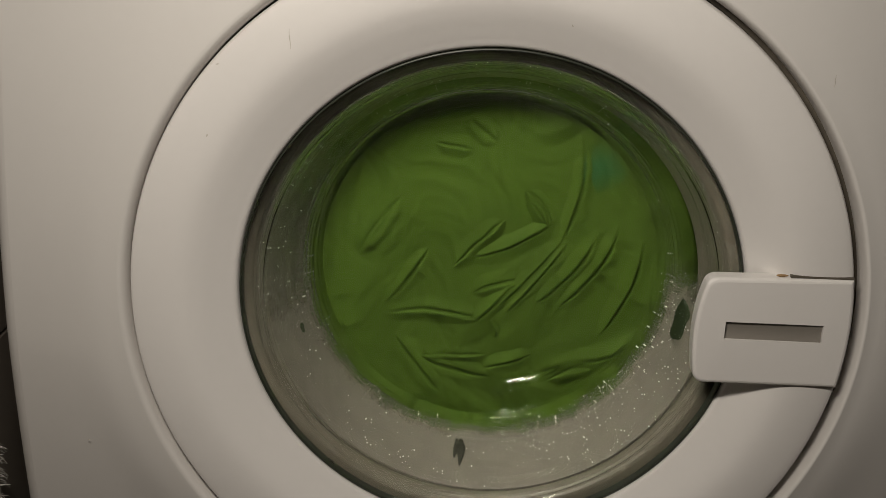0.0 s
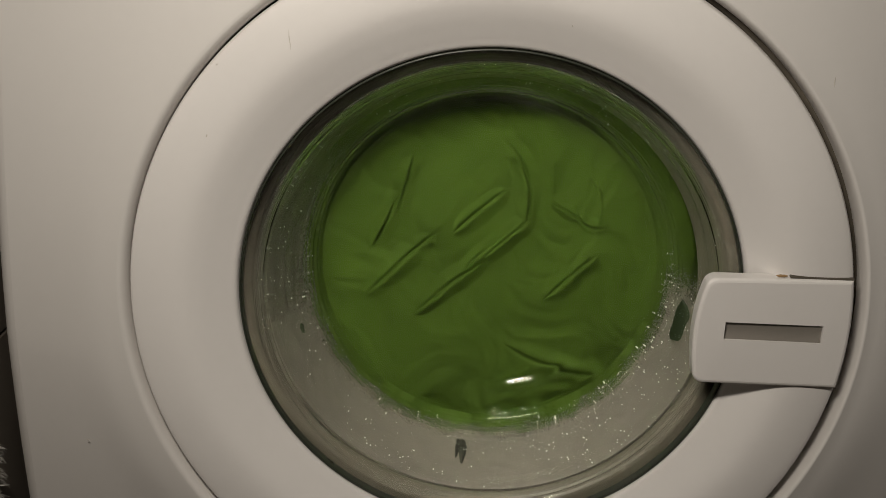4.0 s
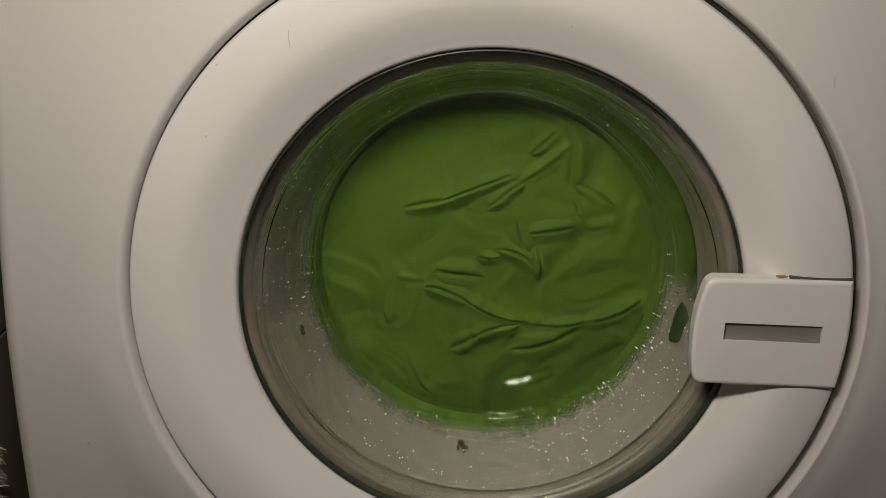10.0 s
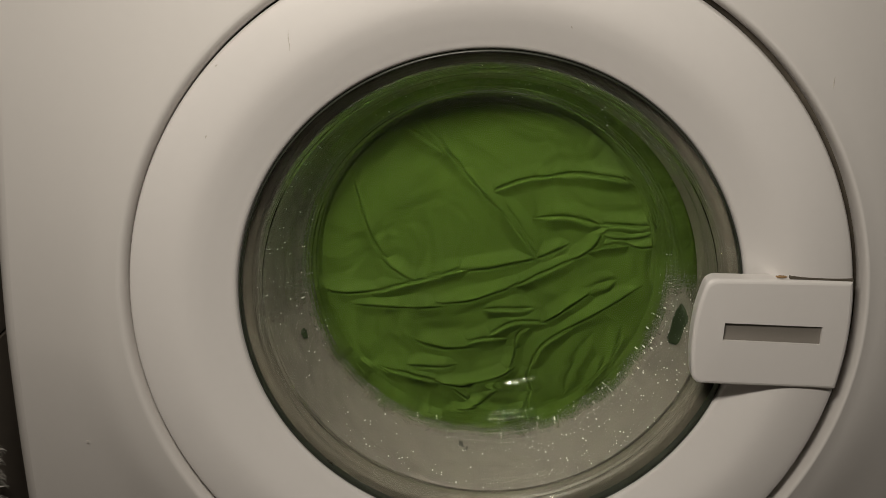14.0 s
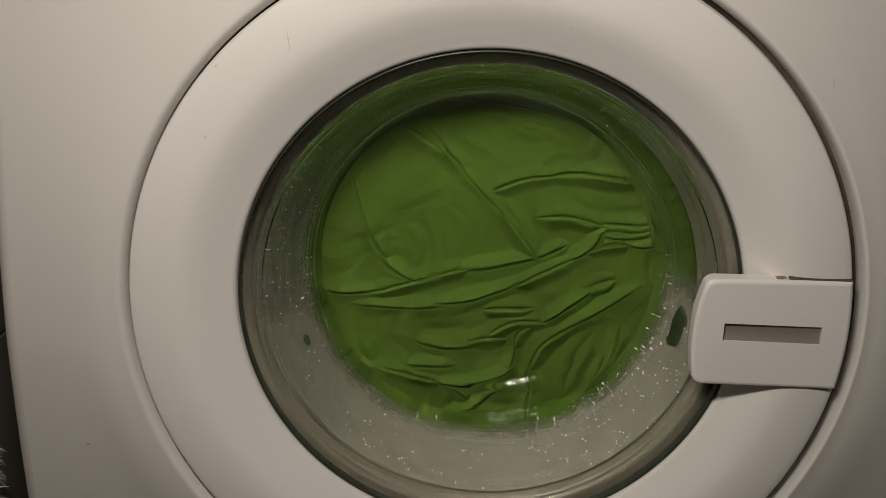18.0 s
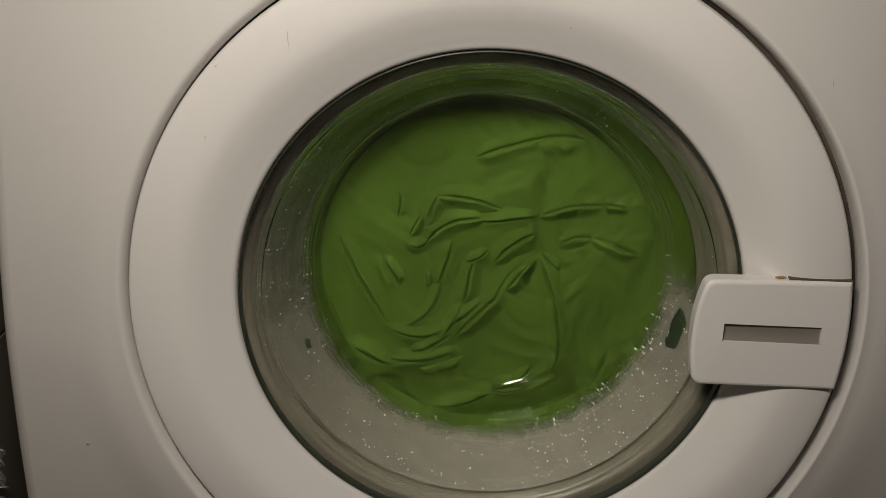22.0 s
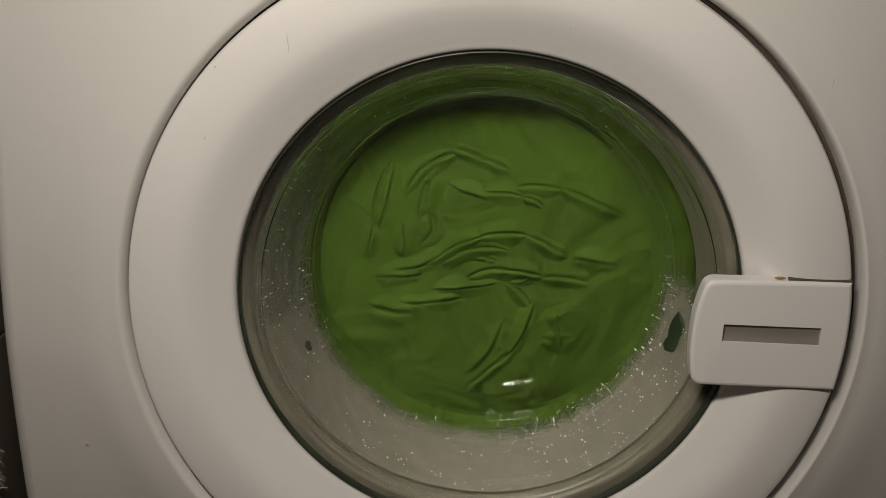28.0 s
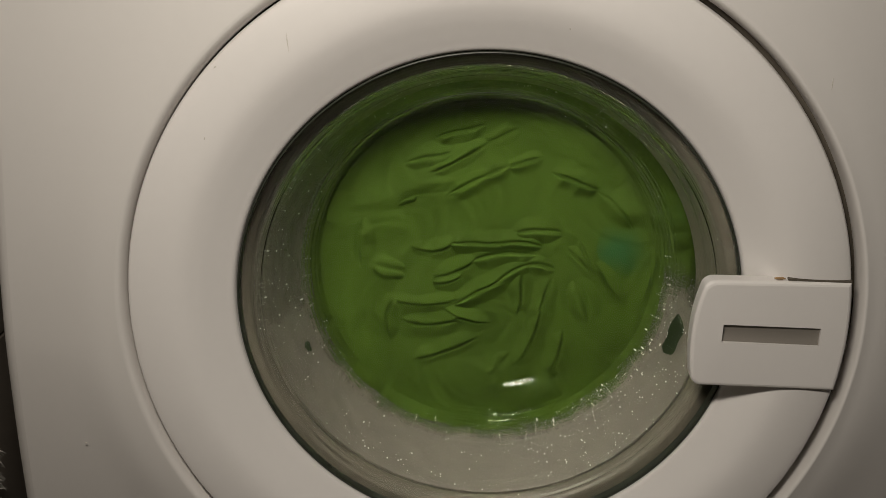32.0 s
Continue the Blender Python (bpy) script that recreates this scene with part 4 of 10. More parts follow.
    walk(FOLDS[6], [(0, lay(13, 83, 5363)), (0.35, lay(13, 83, 5363)), (0.59, lay(13, 83, 5363, 7)), (7.59, lay(-58, 1, 5398, 7)), (7.85, lay(-58, 1, 5398)), (8, lay(-58, 1, 5398)), (8.35, lay(-58, 1, 5398)), (8.59, lay(-58, 1, 5398, 7)), (9.59, lay(-65, -52, 5437, 7)), (9.85, lay(-65, -52, 5437)), (10, lay(-65, -52, 5437)), (10.35, lay(-65, -52, 5437)), (10.51, lay(-65, -52, 5437, 7)), (10.69, lay(23, 18, 5412, 7)), (10.85, lay(23, 18, 5412)), (11, lay(23, 18, 5412)), (12, lay(45, 30, 5386)), (12.35, lay(45, 30, 5386)), (12.51, lay(45, 30, 5386, 7)), (12.69, lay(-31, -115, 5317, 7)), (12.85, lay(-31, -115, 5317)), (13, lay(-31, -115, 5317)), (13.26, lay(-31, -115, 5317)), (13.44, lay(-31, -115, 5317, 7)), (19.65, lay(-52, -27, 5390, 7)), (19.87, lay(-52, -27, 5390)), (20, lay(-52, -27, 5390)), (20.35, lay(-52, -27, 5390)), (20.59, lay(-52, -27, 5390, 7)), (25.09, lay(-52, -1, 5433, 7)), (29.59, lay(-52, 25, 5476, 7)), (29.85, lay(-52, 25, 5476)), (30, lay(-52, 25, 5476)), (30.35, lay(-52, 25, 5476)), (30.59, lay(-52, 25, 5476, 7)), (31.59, lay(5, 76, 5431, 7)), (31.85, lay(5, 76, 5431)), (32, lay(5, 76, 5431))])
    walk(FOLDS[7], [(0, lay(36, 84, 5513)), (0.19, lay(36, 84, 5513)), (0.43, lay(36, 84, 5513, 7)), (3.43, lay(1, 49, 5473, 7)), (6.43, lay(-33, 14, 5433, 7)), (6.69, lay(-33, 14, 5433)), (7, lay(-33, 14, 5433)), (7.19, lay(-33, 14, 5433)), (7.35, lay(-33, 14, 5433, 7)), (7.53, lay(-37, -32, 5419, 7)), (7.69, lay(-37, -32, 5419)), (8, lay(-37, -32, 5419)), (8.19, lay(-37, -32, 5419)), (8.43, lay(-37, -32, 5419, 7)), (19.51, lay(-64, -59, 5402, 7)), (19.73, lay(-64, -59, 5402)), (20, lay(-64, -59, 5402)), (20.19, lay(-64, -59, 5402)), (20.43, lay(-64, -59, 5402, 7)), (31.43, lay(-63, -27, 5402, 7)), (31.69, lay(-63, -27, 5402)), (32, lay(-63, -27, 5402))])
    walk(FOLDS[8], [(0, lay(76, 18, 5275)), (0.45, lay(76, 18, 5275)), (0.69, lay(76, 18, 5275, 7)), (5.06, lay(71, 35, 5306, 7)), (5.84, lay(71, 35, 5306)), (6, lay(71, 35, 5306)), (6.45, lay(71, 35, 5306)), (6.69, lay(71, 35, 5306, 7)), (10.1, lay(70, 48, 5352, 7)), (13.51, lay(70, 61, 5398, 7)), (13.71, lay(70, 61, 5398)), (13.75, lay(70, 61, 5398)), (19.15, lay(70, 61, 5398)), (19.53, lay(70, 61, 5398)), (19.73, lay(70, 61, 5398, 7)), (24.69, lay(13, 55, 5417, 7)), (24.95, lay(13, 55, 5417)), (25, lay(13, 55, 5417)), (26.52, lay(13, 55, 5417)), (27.06, lay(13, 55, 5417, 7)), (32, lay(13, 55, 5417, 7))])
    walk(FOLDS[9], [(0, lay(20, -26, 5602)), (0.29, lay(20, -26, 5602)), (0.53, lay(20, -26, 5602, 7)), (1.53, lay(-3, -13, 5602, 7)), (1.79, lay(-3, -13, 5602)), (2, lay(-3, -13, 5602)), (3, lay(-6, -5, 5588)), (3.86, lay(-6, -5, 5588)), (4.58, lay(-6, -5, 5588, 7)), (12.53, lay(-30, -33, 5577, 7)), (12.79, lay(-30, -33, 5577)), (13, lay(-30, -33, 5577)), (13.75, lay(-62, -40, 5581)), (19.15, lay(-62, -40, 5581)), (19.44, lay(-62, -40, 5581)), (19.6, lay(-62, -40, 5581, 7)), (32, lay(-62, -40, 5581, 7))])
    walk(FOLDS[10], [(0, lay(23, -31, 5605)), (0.13, lay(23, -31, 5605)), (0.37, lay(23, -31, 5605, 7)), (4.1, lay(42, -71, 5592, 7)), (4.88, lay(42, -71, 5592)), (6, lay(42, -71, 5592)), (6.13, lay(42, -71, 5592)), (6.37, lay(42, -71, 5592, 7)), (9.37, lay(27, -43, 5624, 7)), (9.63, lay(27, -43, 5624)), (10, lay(27, -43, 5624)), (10.13, lay(27, -43, 5624)), (10.37, lay(27, -43, 5624, 7)), (12.37, lay(46, -62, 5609, 7)), (12.63, lay(46, -62, 5609)), (13, lay(46, -62, 5609)), (13.75, lay(82, -36, 5614)), (19.15, lay(82, -36, 5614)), (19.31, lay(82, -36, 5614)), (19.46, lay(82, -36, 5614, 7)), (32, lay(82, -36, 5614, 7))])
    walk(FOLDS[11], [(0, lay(46, -34, 5605)), (1, lay(37, -34, 5611)), (1.39, lay(37, -34, 5611)), (1.63, lay(37, -34, 5611, 7)), (4.88, lay(64, 33, 5663, 7)), (5.66, lay(64, 33, 5663)), (6, lay(64, 33, 5663)), (6.45, lay(64, 33, 5663)), (6.63, lay(64, 33, 5663, 7)), (32, lay(64, 33, 5663, 7))])
    walk(FOLDS[12], [(0, lay(62, -40, 5610)), (0.22, lay(62, -40, 5610)), (0.46, lay(62, -40, 5610, 7)), (29.46, lay(-14, -52, 5638, 7)), (29.72, lay(-14, -52, 5638)), (30, lay(-14, -52, 5638)), (30.28, lay(-14, -52, 5638)), (30.46, lay(-14, -52, 5638, 7)), (32, lay(-14, -52, 5638, 7))])
    walk(FOLDS[13], [(0, lay(-3, -24, 5389)), (0.06, lay(-3, -24, 5389)), (0.3, lay(-3, -24, 5389, 7)), (1.3, lay(-48, -35, 5455, 7)), (1.56, lay(-48, -35, 5455)), (2, lay(-48, -35, 5455)), (2.06, lay(-48, -35, 5455)), (2.22, lay(-48, -35, 5455, 7)), (2.4, lay(-96, -29, 5491, 7)), (2.56, lay(-96, -29, 5491)), (3, lay(-96, -29, 5491)), (3.19, lay(-96, -29, 5491)), (3.91, lay(-96, -29, 5491, 7)), (6.3, lay(-51, 13, 5452, 7)), (6.56, lay(-51, 13, 5452)), (7, lay(-51, 13, 5452)), (7.06, lay(-51, 13, 5452)), (7.3, lay(-51, 13, 5452, 7)), (7.64, lay(-4, -7, 5510, 7)), (7.97, lay(43, -27, 5568, 7)), (8.3, lay(91, -47, 5625, 7)), (8.56, lay(91, -47, 5625)), (9, lay(91, -47, 5625)), (9.06, lay(91, -47, 5625)), (9.22, lay(91, -47, 5625, 7)), (9.31, lay(50, 29, 5674, 7)), (9.4, lay(10, 105, 5723, 7)), (9.56, lay(10, 105, 5723)), (10, lay(10, 105, 5723)), (10.06, lay(10, 105, 5723)), (10.22, lay(10, 105, 5723, 7)), (10.4, lay(6, 36, 5764, 7)), (10.56, lay(6, 36, 5764)), (11, lay(6, 36, 5764)), (12, lay(-17, 3, 5769)), (12.06, lay(-17, 3, 5769)), (12.3, lay(-17, 3, 5769, 7)), (20.3, lay(31, 92, 5759, 7)), (20.56, lay(31, 92, 5759)), (21, lay(31, 92, 5759)), (21.06, lay(31, 92, 5759)), (21.3, lay(31, 92, 5759, 7)), (24.3, lay(76, 15, 5756, 7)), (24.56, lay(76, 15, 5756)), (25, lay(76, 15, 5756)), (25.19, lay(76, 15, 5756)), (25.91, lay(76, 15, 5756, 7)), (28.3, lay(46, 23, 5752, 7)), (28.56, lay(46, 23, 5752)), (29, lay(46, 23, 5752)), (30, lay(68, 18, 5725)), (31, lay(40, 39, 5734)), (32, lay(31, 30, 5777))])
    walk(FOLDS[14], [(0, lay(-10, -34, 5601)), (0.32, lay(-10, -34, 5601)), (0.56, lay(-10, -34, 5601, 7)), (1.56, lay(52, 11, 5607, 7)), (1.82, lay(52, 11, 5607)), (2, lay(52, 11, 5607)), (2.32, lay(52, 11, 5607)), (2.48, lay(52, 11, 5607, 7)), (2.66, lay(-13, -31, 5586, 7)), (2.82, lay(-13, -31, 5586)), (3, lay(-13, -31, 5586)), (3.97, lay(-13, -31, 5586)), (4.69, lay(-13, -31, 5586, 7)), (6.56, lay(-31, -30, 5560, 7)), (6.82, lay(-31, -30, 5560)), (7, lay(-31, -30, 5560)), (7.32, lay(-31, -30, 5560)), (7.56, lay(-31, -30, 5560, 7)), (8.56, lay(57, -63, 5594, 7)), (8.82, lay(57, -63, 5594)), (9, lay(57, -63, 5594)), (9.32, lay(57, -63, 5594)), (9.56, lay(57, -63, 5594, 7)), (10.56, lay(58, -31, 5641, 7)), (10.82, lay(58, -31, 5641)), (11, lay(58, -31, 5641)), (11.32, lay(58, -31, 5641)), (11.56, lay(58, -31, 5641, 7)), (19.63, lay(35, 56, 5596, 7)), (19.85, lay(35, 56, 5596)), (20, lay(35, 56, 5596)), (21, lay(39, 34, 5573)), (22, lay(17, 40, 5607)), (22.32, lay(17, 40, 5607)), (22.56, lay(17, 40, 5607, 7)), (23.56, lay(23, 110, 5620, 7)), (23.82, lay(23, 110, 5620)), (24, lay(23, 110, 5620)), (24.32, lay(23, 110, 5620)), (24.56, lay(23, 110, 5620, 7)), (26.69, lay(-3, 86, 5622, 7)), (27.47, lay(-3, 86, 5622)), (28, lay(-3, 86, 5622)), (28.32, lay(-3, 86, 5622)), (28.56, lay(-3, 86, 5622, 7)), (30.56, lay(-52, 66, 5632, 7)), (30.82, lay(-52, 66, 5632)), (31, lay(-52, 66, 5632)), (32, lay(-40, 65, 5624))])
    walk(FOLDS[15], [(0, lay(-53, -25, 5370)), (0.16, lay(-53, -25, 5370)), (0.4, lay(-53, -25, 5370, 7)), (6.85, lay(-68, -2, 5442, 7)), (13.3, lay(-83, 22, 5514, 7)), (13.5, lay(-83, 22, 5514)), (13.75, lay(-83, 22, 5514)), (19.15, lay(-83, 22, 5514)), (19.34, lay(-83, 22, 5514)), (19.49, lay(-83, 22, 5514, 7)), (32, lay(-83, 22, 5514, 7))])
    walk(FOLDS[16], [(0, lay(-56, -58, 5376)), (0.42, lay(-56, -58, 5376)), (0.66, lay(-56, -58, 5376, 7)), (1.66, lay(55, -71, 5442, 7)), (1.92, lay(55, -71, 5442)), (2, lay(55, -71, 5442)), (3, lay(43, -64, 5430)), (4.27, lay(43, -64, 5430)), (4.75, lay(43, -64, 5430, 7)), (5.29, lay(92, -58, 5417, 7)), (5.77, lay(92, -58, 5417)), (6, lay(92, -58, 5417)), (6.42, lay(92, -58, 5417)), (6.66, lay(92, -58, 5417, 7)), (7.66, lay(-67, 22, 5426, 7)), (7.92, lay(-67, 22, 5426)), (8, lay(-67, 22, 5426)), (8.42, lay(-67, 22, 5426)), (8.66, lay(-67, 22, 5426, 7)), (11.66, lay(74, -48, 5439, 7)), (11.92, lay(74, -48, 5439)), (12, lay(74, -48, 5439)), (12.42, lay(74, -48, 5439)), (12.58, lay(74, -48, 5439, 7)), (12.76, lay(-64, -10, 5419, 7)), (12.92, lay(-64, -10, 5419)), (13, lay(-64, -10, 5419)), (13.75, lay(-32, -14, 5417)), (19.15, lay(-32, -14, 5417)), (20, lay(3, -11, 5411)), (20.42, lay(3, -11, 5411)), (20.66, lay(3, -11, 5411, 7)), (21.66, lay(-23, -24, 5390, 7)), (21.92, lay(-23, -24, 5390)), (22, lay(-23, -24, 5390)), (23, lay(-57, -13, 5376)), (24, lay(-55, -22, 5383)), (24.42, lay(-55, -22, 5383)), (24.66, lay(-55, -22, 5383, 7)), (31.66, lay(-7, 10, 5416, 7)), (31.92, lay(-7, 10, 5416)), (32, lay(-7, 10, 5416))])
    walk(FOLDS[17], [(0, lay(-22, -80, 5572)), (1, lay(-39, -96, 5529)), (1.26, lay(-39, -96, 5529)), (1.42, lay(-39, -96, 5529, 7)), (1.6, lay(-73, 7, 5510, 7)), (1.76, lay(-73, 7, 5510)), (2, lay(-73, 7, 5510)), (3, lay(-72, -21, 5459)), (3.79, lay(-72, -21, 5459)), (4.27, lay(-72, -21, 5459, 7)), (4.81, lay(66, -21, 5395, 7)), (5.29, lay(66, -21, 5395)), (6, lay(66, -21, 5395)), (6.26, lay(66, -21, 5395)), (6.42, lay(66, -21, 5395, 7)), (6.6, lay(3, -22, 5402, 7)), (6.76, lay(3, -22, 5402)), (7, lay(3, -22, 5402)), (8, lay(12, -36, 5436)), (9, lay(6, -48, 5400)), (10, lay(-35, -37, 5433)), (10.26, lay(-35, -37, 5433)), (10.5, lay(-35, -37, 5433, 7)), (12.5, lay(26, -6, 5389, 7)), (12.76, lay(26, -6, 5389)), (13, lay(26, -6, 5389)), (13.75, lay(18, -38, 5405)), (19.15, lay(18, -38, 5405)), (19.37, lay(18, -38, 5405)), (19.51, lay(18, -38, 5405, 7)), (19.66, lay(22, 78, 5400, 7)), (19.8, lay(22, 78, 5400)), (20, lay(22, 78, 5400)), (20.26, lay(22, 78, 5400)), (20.42, lay(22, 78, 5400, 7)), (20.6, lay(-47, 18, 5405, 7)), (20.76, lay(-47, 18, 5405)), (21, lay(-47, 18, 5405)), (21.26, lay(-47, 18, 5405)), (21.5, lay(-47, 18, 5405, 7)), (22.5, lay(67, 82, 5379, 7)), (22.76, lay(67, 82, 5379)), (23, lay(67, 82, 5379)), (24, lay(60, 81, 5384)), (24.26, lay(60, 81, 5384)), (24.5, lay(60, 81, 5384, 7)), (27, lay(35, 24, 5423, 7)), (29.5, lay(11, -34, 5463, 7)), (29.76, lay(11, -34, 5463)), (30, lay(11, -34, 5463)), (31, lay(34, -25, 5476)), (31.26, lay(34, -25, 5476)), (31.42, lay(34, -25, 5476, 7)), (31.6, lay(-44, 84, 5431, 7)), (31.76, lay(-44, 84, 5431)), (32, lay(-44, 84, 5431))])
    walk(FOLDS[18], [(0, lay(-83, -54, 5501)), (0.1, lay(-83, -54, 5501)), (0.26, lay(-83, -54, 5501, 7)), (0.44, lay(16, 84, 5511, 7)), (0.6, lay(16, 84, 5511)), (1, lay(16, 84, 5511)), (1.1, lay(16, 84, 5511)), (1.34, lay(16, 84, 5511, 7)), (2.68, lay(-34, 57, 5550, 7)), (4.03, lay(-85, 30, 5589, 7)), (4.81, lay(-85, 30, 5589)), (6, lay(-85, 30, 5589)), (6.1, lay(-85, 30, 5589)), (6.34, lay(-85, 30, 5589, 7)), (20.34, lay(-62, 3, 5545, 7)), (20.6, lay(-62, 3, 5545)), (21, lay(-62, 3, 5545)), (21.1, lay(-62, 3, 5545)), (21.34, lay(-62, 3, 5545, 7)), (29.34, lay(-85, 29, 5476, 7)), (29.6, lay(-85, 29, 5476)), (30, lay(-85, 29, 5476)), (30.16, lay(-85, 29, 5476)), (30.34, lay(-85, 29, 5476, 7)), (32, lay(-85, 29, 5476, 7))])
    walk(FOLDS[19], [(0, lay(77, -65, 5623)), (0.42, lay(77, -65, 5623)), (0.6, lay(77, -65, 5623, 7)), (32, lay(77, -65, 5623, 7))])
    walk(FOLDS[20], [(0, lay(47, -101, 5575)), (0.2, lay(47, -101, 5575)), (0.44, lay(47, -101, 5575, 7)), (0.94, lay(30, -42, 5615, 7)), (1.44, lay(12, 17, 5655, 7)), (1.7, lay(12, 17, 5655)), (2, lay(12, 17, 5655)), (2.2, lay(12, 17, 5655)), (2.44, lay(12, 17, 5655, 7)), (4.32, lay(100, -15, 5625, 7)), (5.1, lay(100, -15, 5625)), (6, lay(100, -15, 5625)), (6.2, lay(100, -15, 5625)), (6.44, lay(100, -15, 5625, 7)), (24.44, lay(81, -54, 5659, 7)), (24.7, lay(81, -54, 5659)), (25, lay(81, -54, 5659)), (25.78, lay(81, -54, 5659)), (26.32, lay(81, -54, 5659, 7)), (32, lay(81, -54, 5659, 7))])
    walk(FOLDS[21], [(0, lay(-59, -69, 5538)), (0.46, lay(-59, -69, 5538)), (0.7, lay(-59, -69, 5538, 7)), (1.7, lay(-35, 30, 5571, 7)), (1.96, lay(-35, 30, 5571)), (2, lay(-35, 30, 5571)), (2.46, lay(-35, 30, 5571)), (2.7, lay(-35, 30, 5571, 7)), (5.1, lay(-25, 24, 5583, 7)), (5.88, lay(-25, 24, 5583)), (6, lay(-25, 24, 5583)), (6.46, lay(-25, 24, 5583)), (6.7, lay(-25, 24, 5583, 7)), (19.75, lay(-36, -11, 5604, 7)), (19.97, lay(-36, -11, 5604)), (20.46, lay(-36, -11, 5604)), (20.7, lay(-36, -11, 5604, 7)), (21.7, lay(-52, 116, 5642, 7)), (21.96, lay(-52, 116, 5642)), (22, lay(-52, 116, 5642)), (22.46, lay(-52, 116, 5642)), (22.7, lay(-52, 116, 5642, 7)), (29.7, lay(-113, 24, 5661, 7)), (29.96, lay(-113, 24, 5661)), (30, lay(-113, 24, 5661)), (30.52, lay(-113, 24, 5661)), (30.7, lay(-113, 24, 5661, 7)), (32, lay(-113, 24, 5661, 7))])
    walk(FOLDS[22], [(0, lay(-20, -52, 5294)), (0.3, lay(-20, -52, 5294)), (0.54, lay(-20, -52, 5294, 7)), (1.54, lay(-66, 5, 5258, 7)), (1.8, lay(-66, 5, 5258)), (2, lay(-66, 5, 5258)), (2.3, lay(-66, 5, 5258)), (2.54, lay(-66, 5, 5258, 7)), (5.04, lay(-26, -2, 5301, 7)), (7.54, lay(13, -9, 5343, 7)), (7.8, lay(13, -9, 5343)), (8, lay(13, -9, 5343)), (8.3, lay(13, -9, 5343)), (8.54, lay(13, -9, 5343, 7)), (10.54, lay(-26, -48, 5291, 7)), (12.54, lay(-65, -87, 5239, 7)), (12.8, lay(-65, -87, 5239)), (13, lay(-65, -87, 5239)), (13.23, lay(-65, -87, 5239)), (13.41, lay(-65, -87, 5239, 7)), (20.54, lay(-32, 38, 5179, 7)), (20.8, lay(-32, 38, 5179)), (21, lay(-32, 38, 5179)), (21.3, lay(-32, 38, 5179)), (21.54, lay(-32, 38, 5179, 7)), (22.04, lay(-11, 16, 5231, 7)), (22.54, lay(10, -6, 5284, 7)), (22.8, lay(10, -6, 5284)), (23, lay(10, -6, 5284)), (23.36, lay(10, -6, 5284)), (23.54, lay(10, -6, 5284, 7)), (32, lay(10, -6, 5284, 7))])
    walk(FOLDS[23], [(0, lay(16, -106, 5389)), (0.14, lay(16, -106, 5389)), (0.3, lay(16, -106, 5389, 7)), (0.48, lay(-77, -26, 5372, 7)), (0.64, lay(-77, -26, 5372)), (1, lay(-77, -26, 5372)), (1.14, lay(-77, -26, 5372)), (1.38, lay(-77, -26, 5372, 7)), (1.88, lay(-54, 7, 5298, 7)), (2.38, lay(-30, 39, 5223, 7)), (2.64, lay(-30, 39, 5223)), (3, lay(-30, 39, 5223)), (3.42, lay(-30, 39, 5223)), (4.14, lay(-30, 39, 5223, 7)), (5.76, lay(36, 21, 5271, 7)), (7.38, lay(102, 4, 5318, 7)), (7.64, lay(102, 4, 5318)), (8, lay(102, 4, 5318)), (8.14, lay(102, 4, 5318)), (8.38, lay(102, 4, 5318, 7)), (9.05, lay(42, -4, 5370, 7)), (9.71, lay(-18, -11, 5422, 7)), (10.38, lay(-79, -18, 5474, 7)), (10.64, lay(-79, -18, 5474)), (11, lay(-79, -18, 5474)), (11.14, lay(-79, -18, 5474)), (11.38, lay(-79, -18, 5474, 7)), (15.43, lay(-35, -22, 5543, 7)), (19.47, lay(8, -26, 5612, 7)), (19.69, lay(8, -26, 5612)), (20, lay(8, -26, 5612)), (20.14, lay(8, -26, 5612)), (20.38, lay(8, -26, 5612, 7)), (23.26, lay(38, 6, 5682, 7)), (26.14, lay(67, 39, 5752, 7)), (26.92, lay(67, 39, 5752)), (28, lay(67, 39, 5752)), (28.14, lay(67, 39, 5752)), (28.38, lay(67, 39, 5752, 7)), (31.38, lay(75, -9, 5706, 7)), (31.64, lay(75, -9, 5706)), (32, lay(75, -9, 5706))])
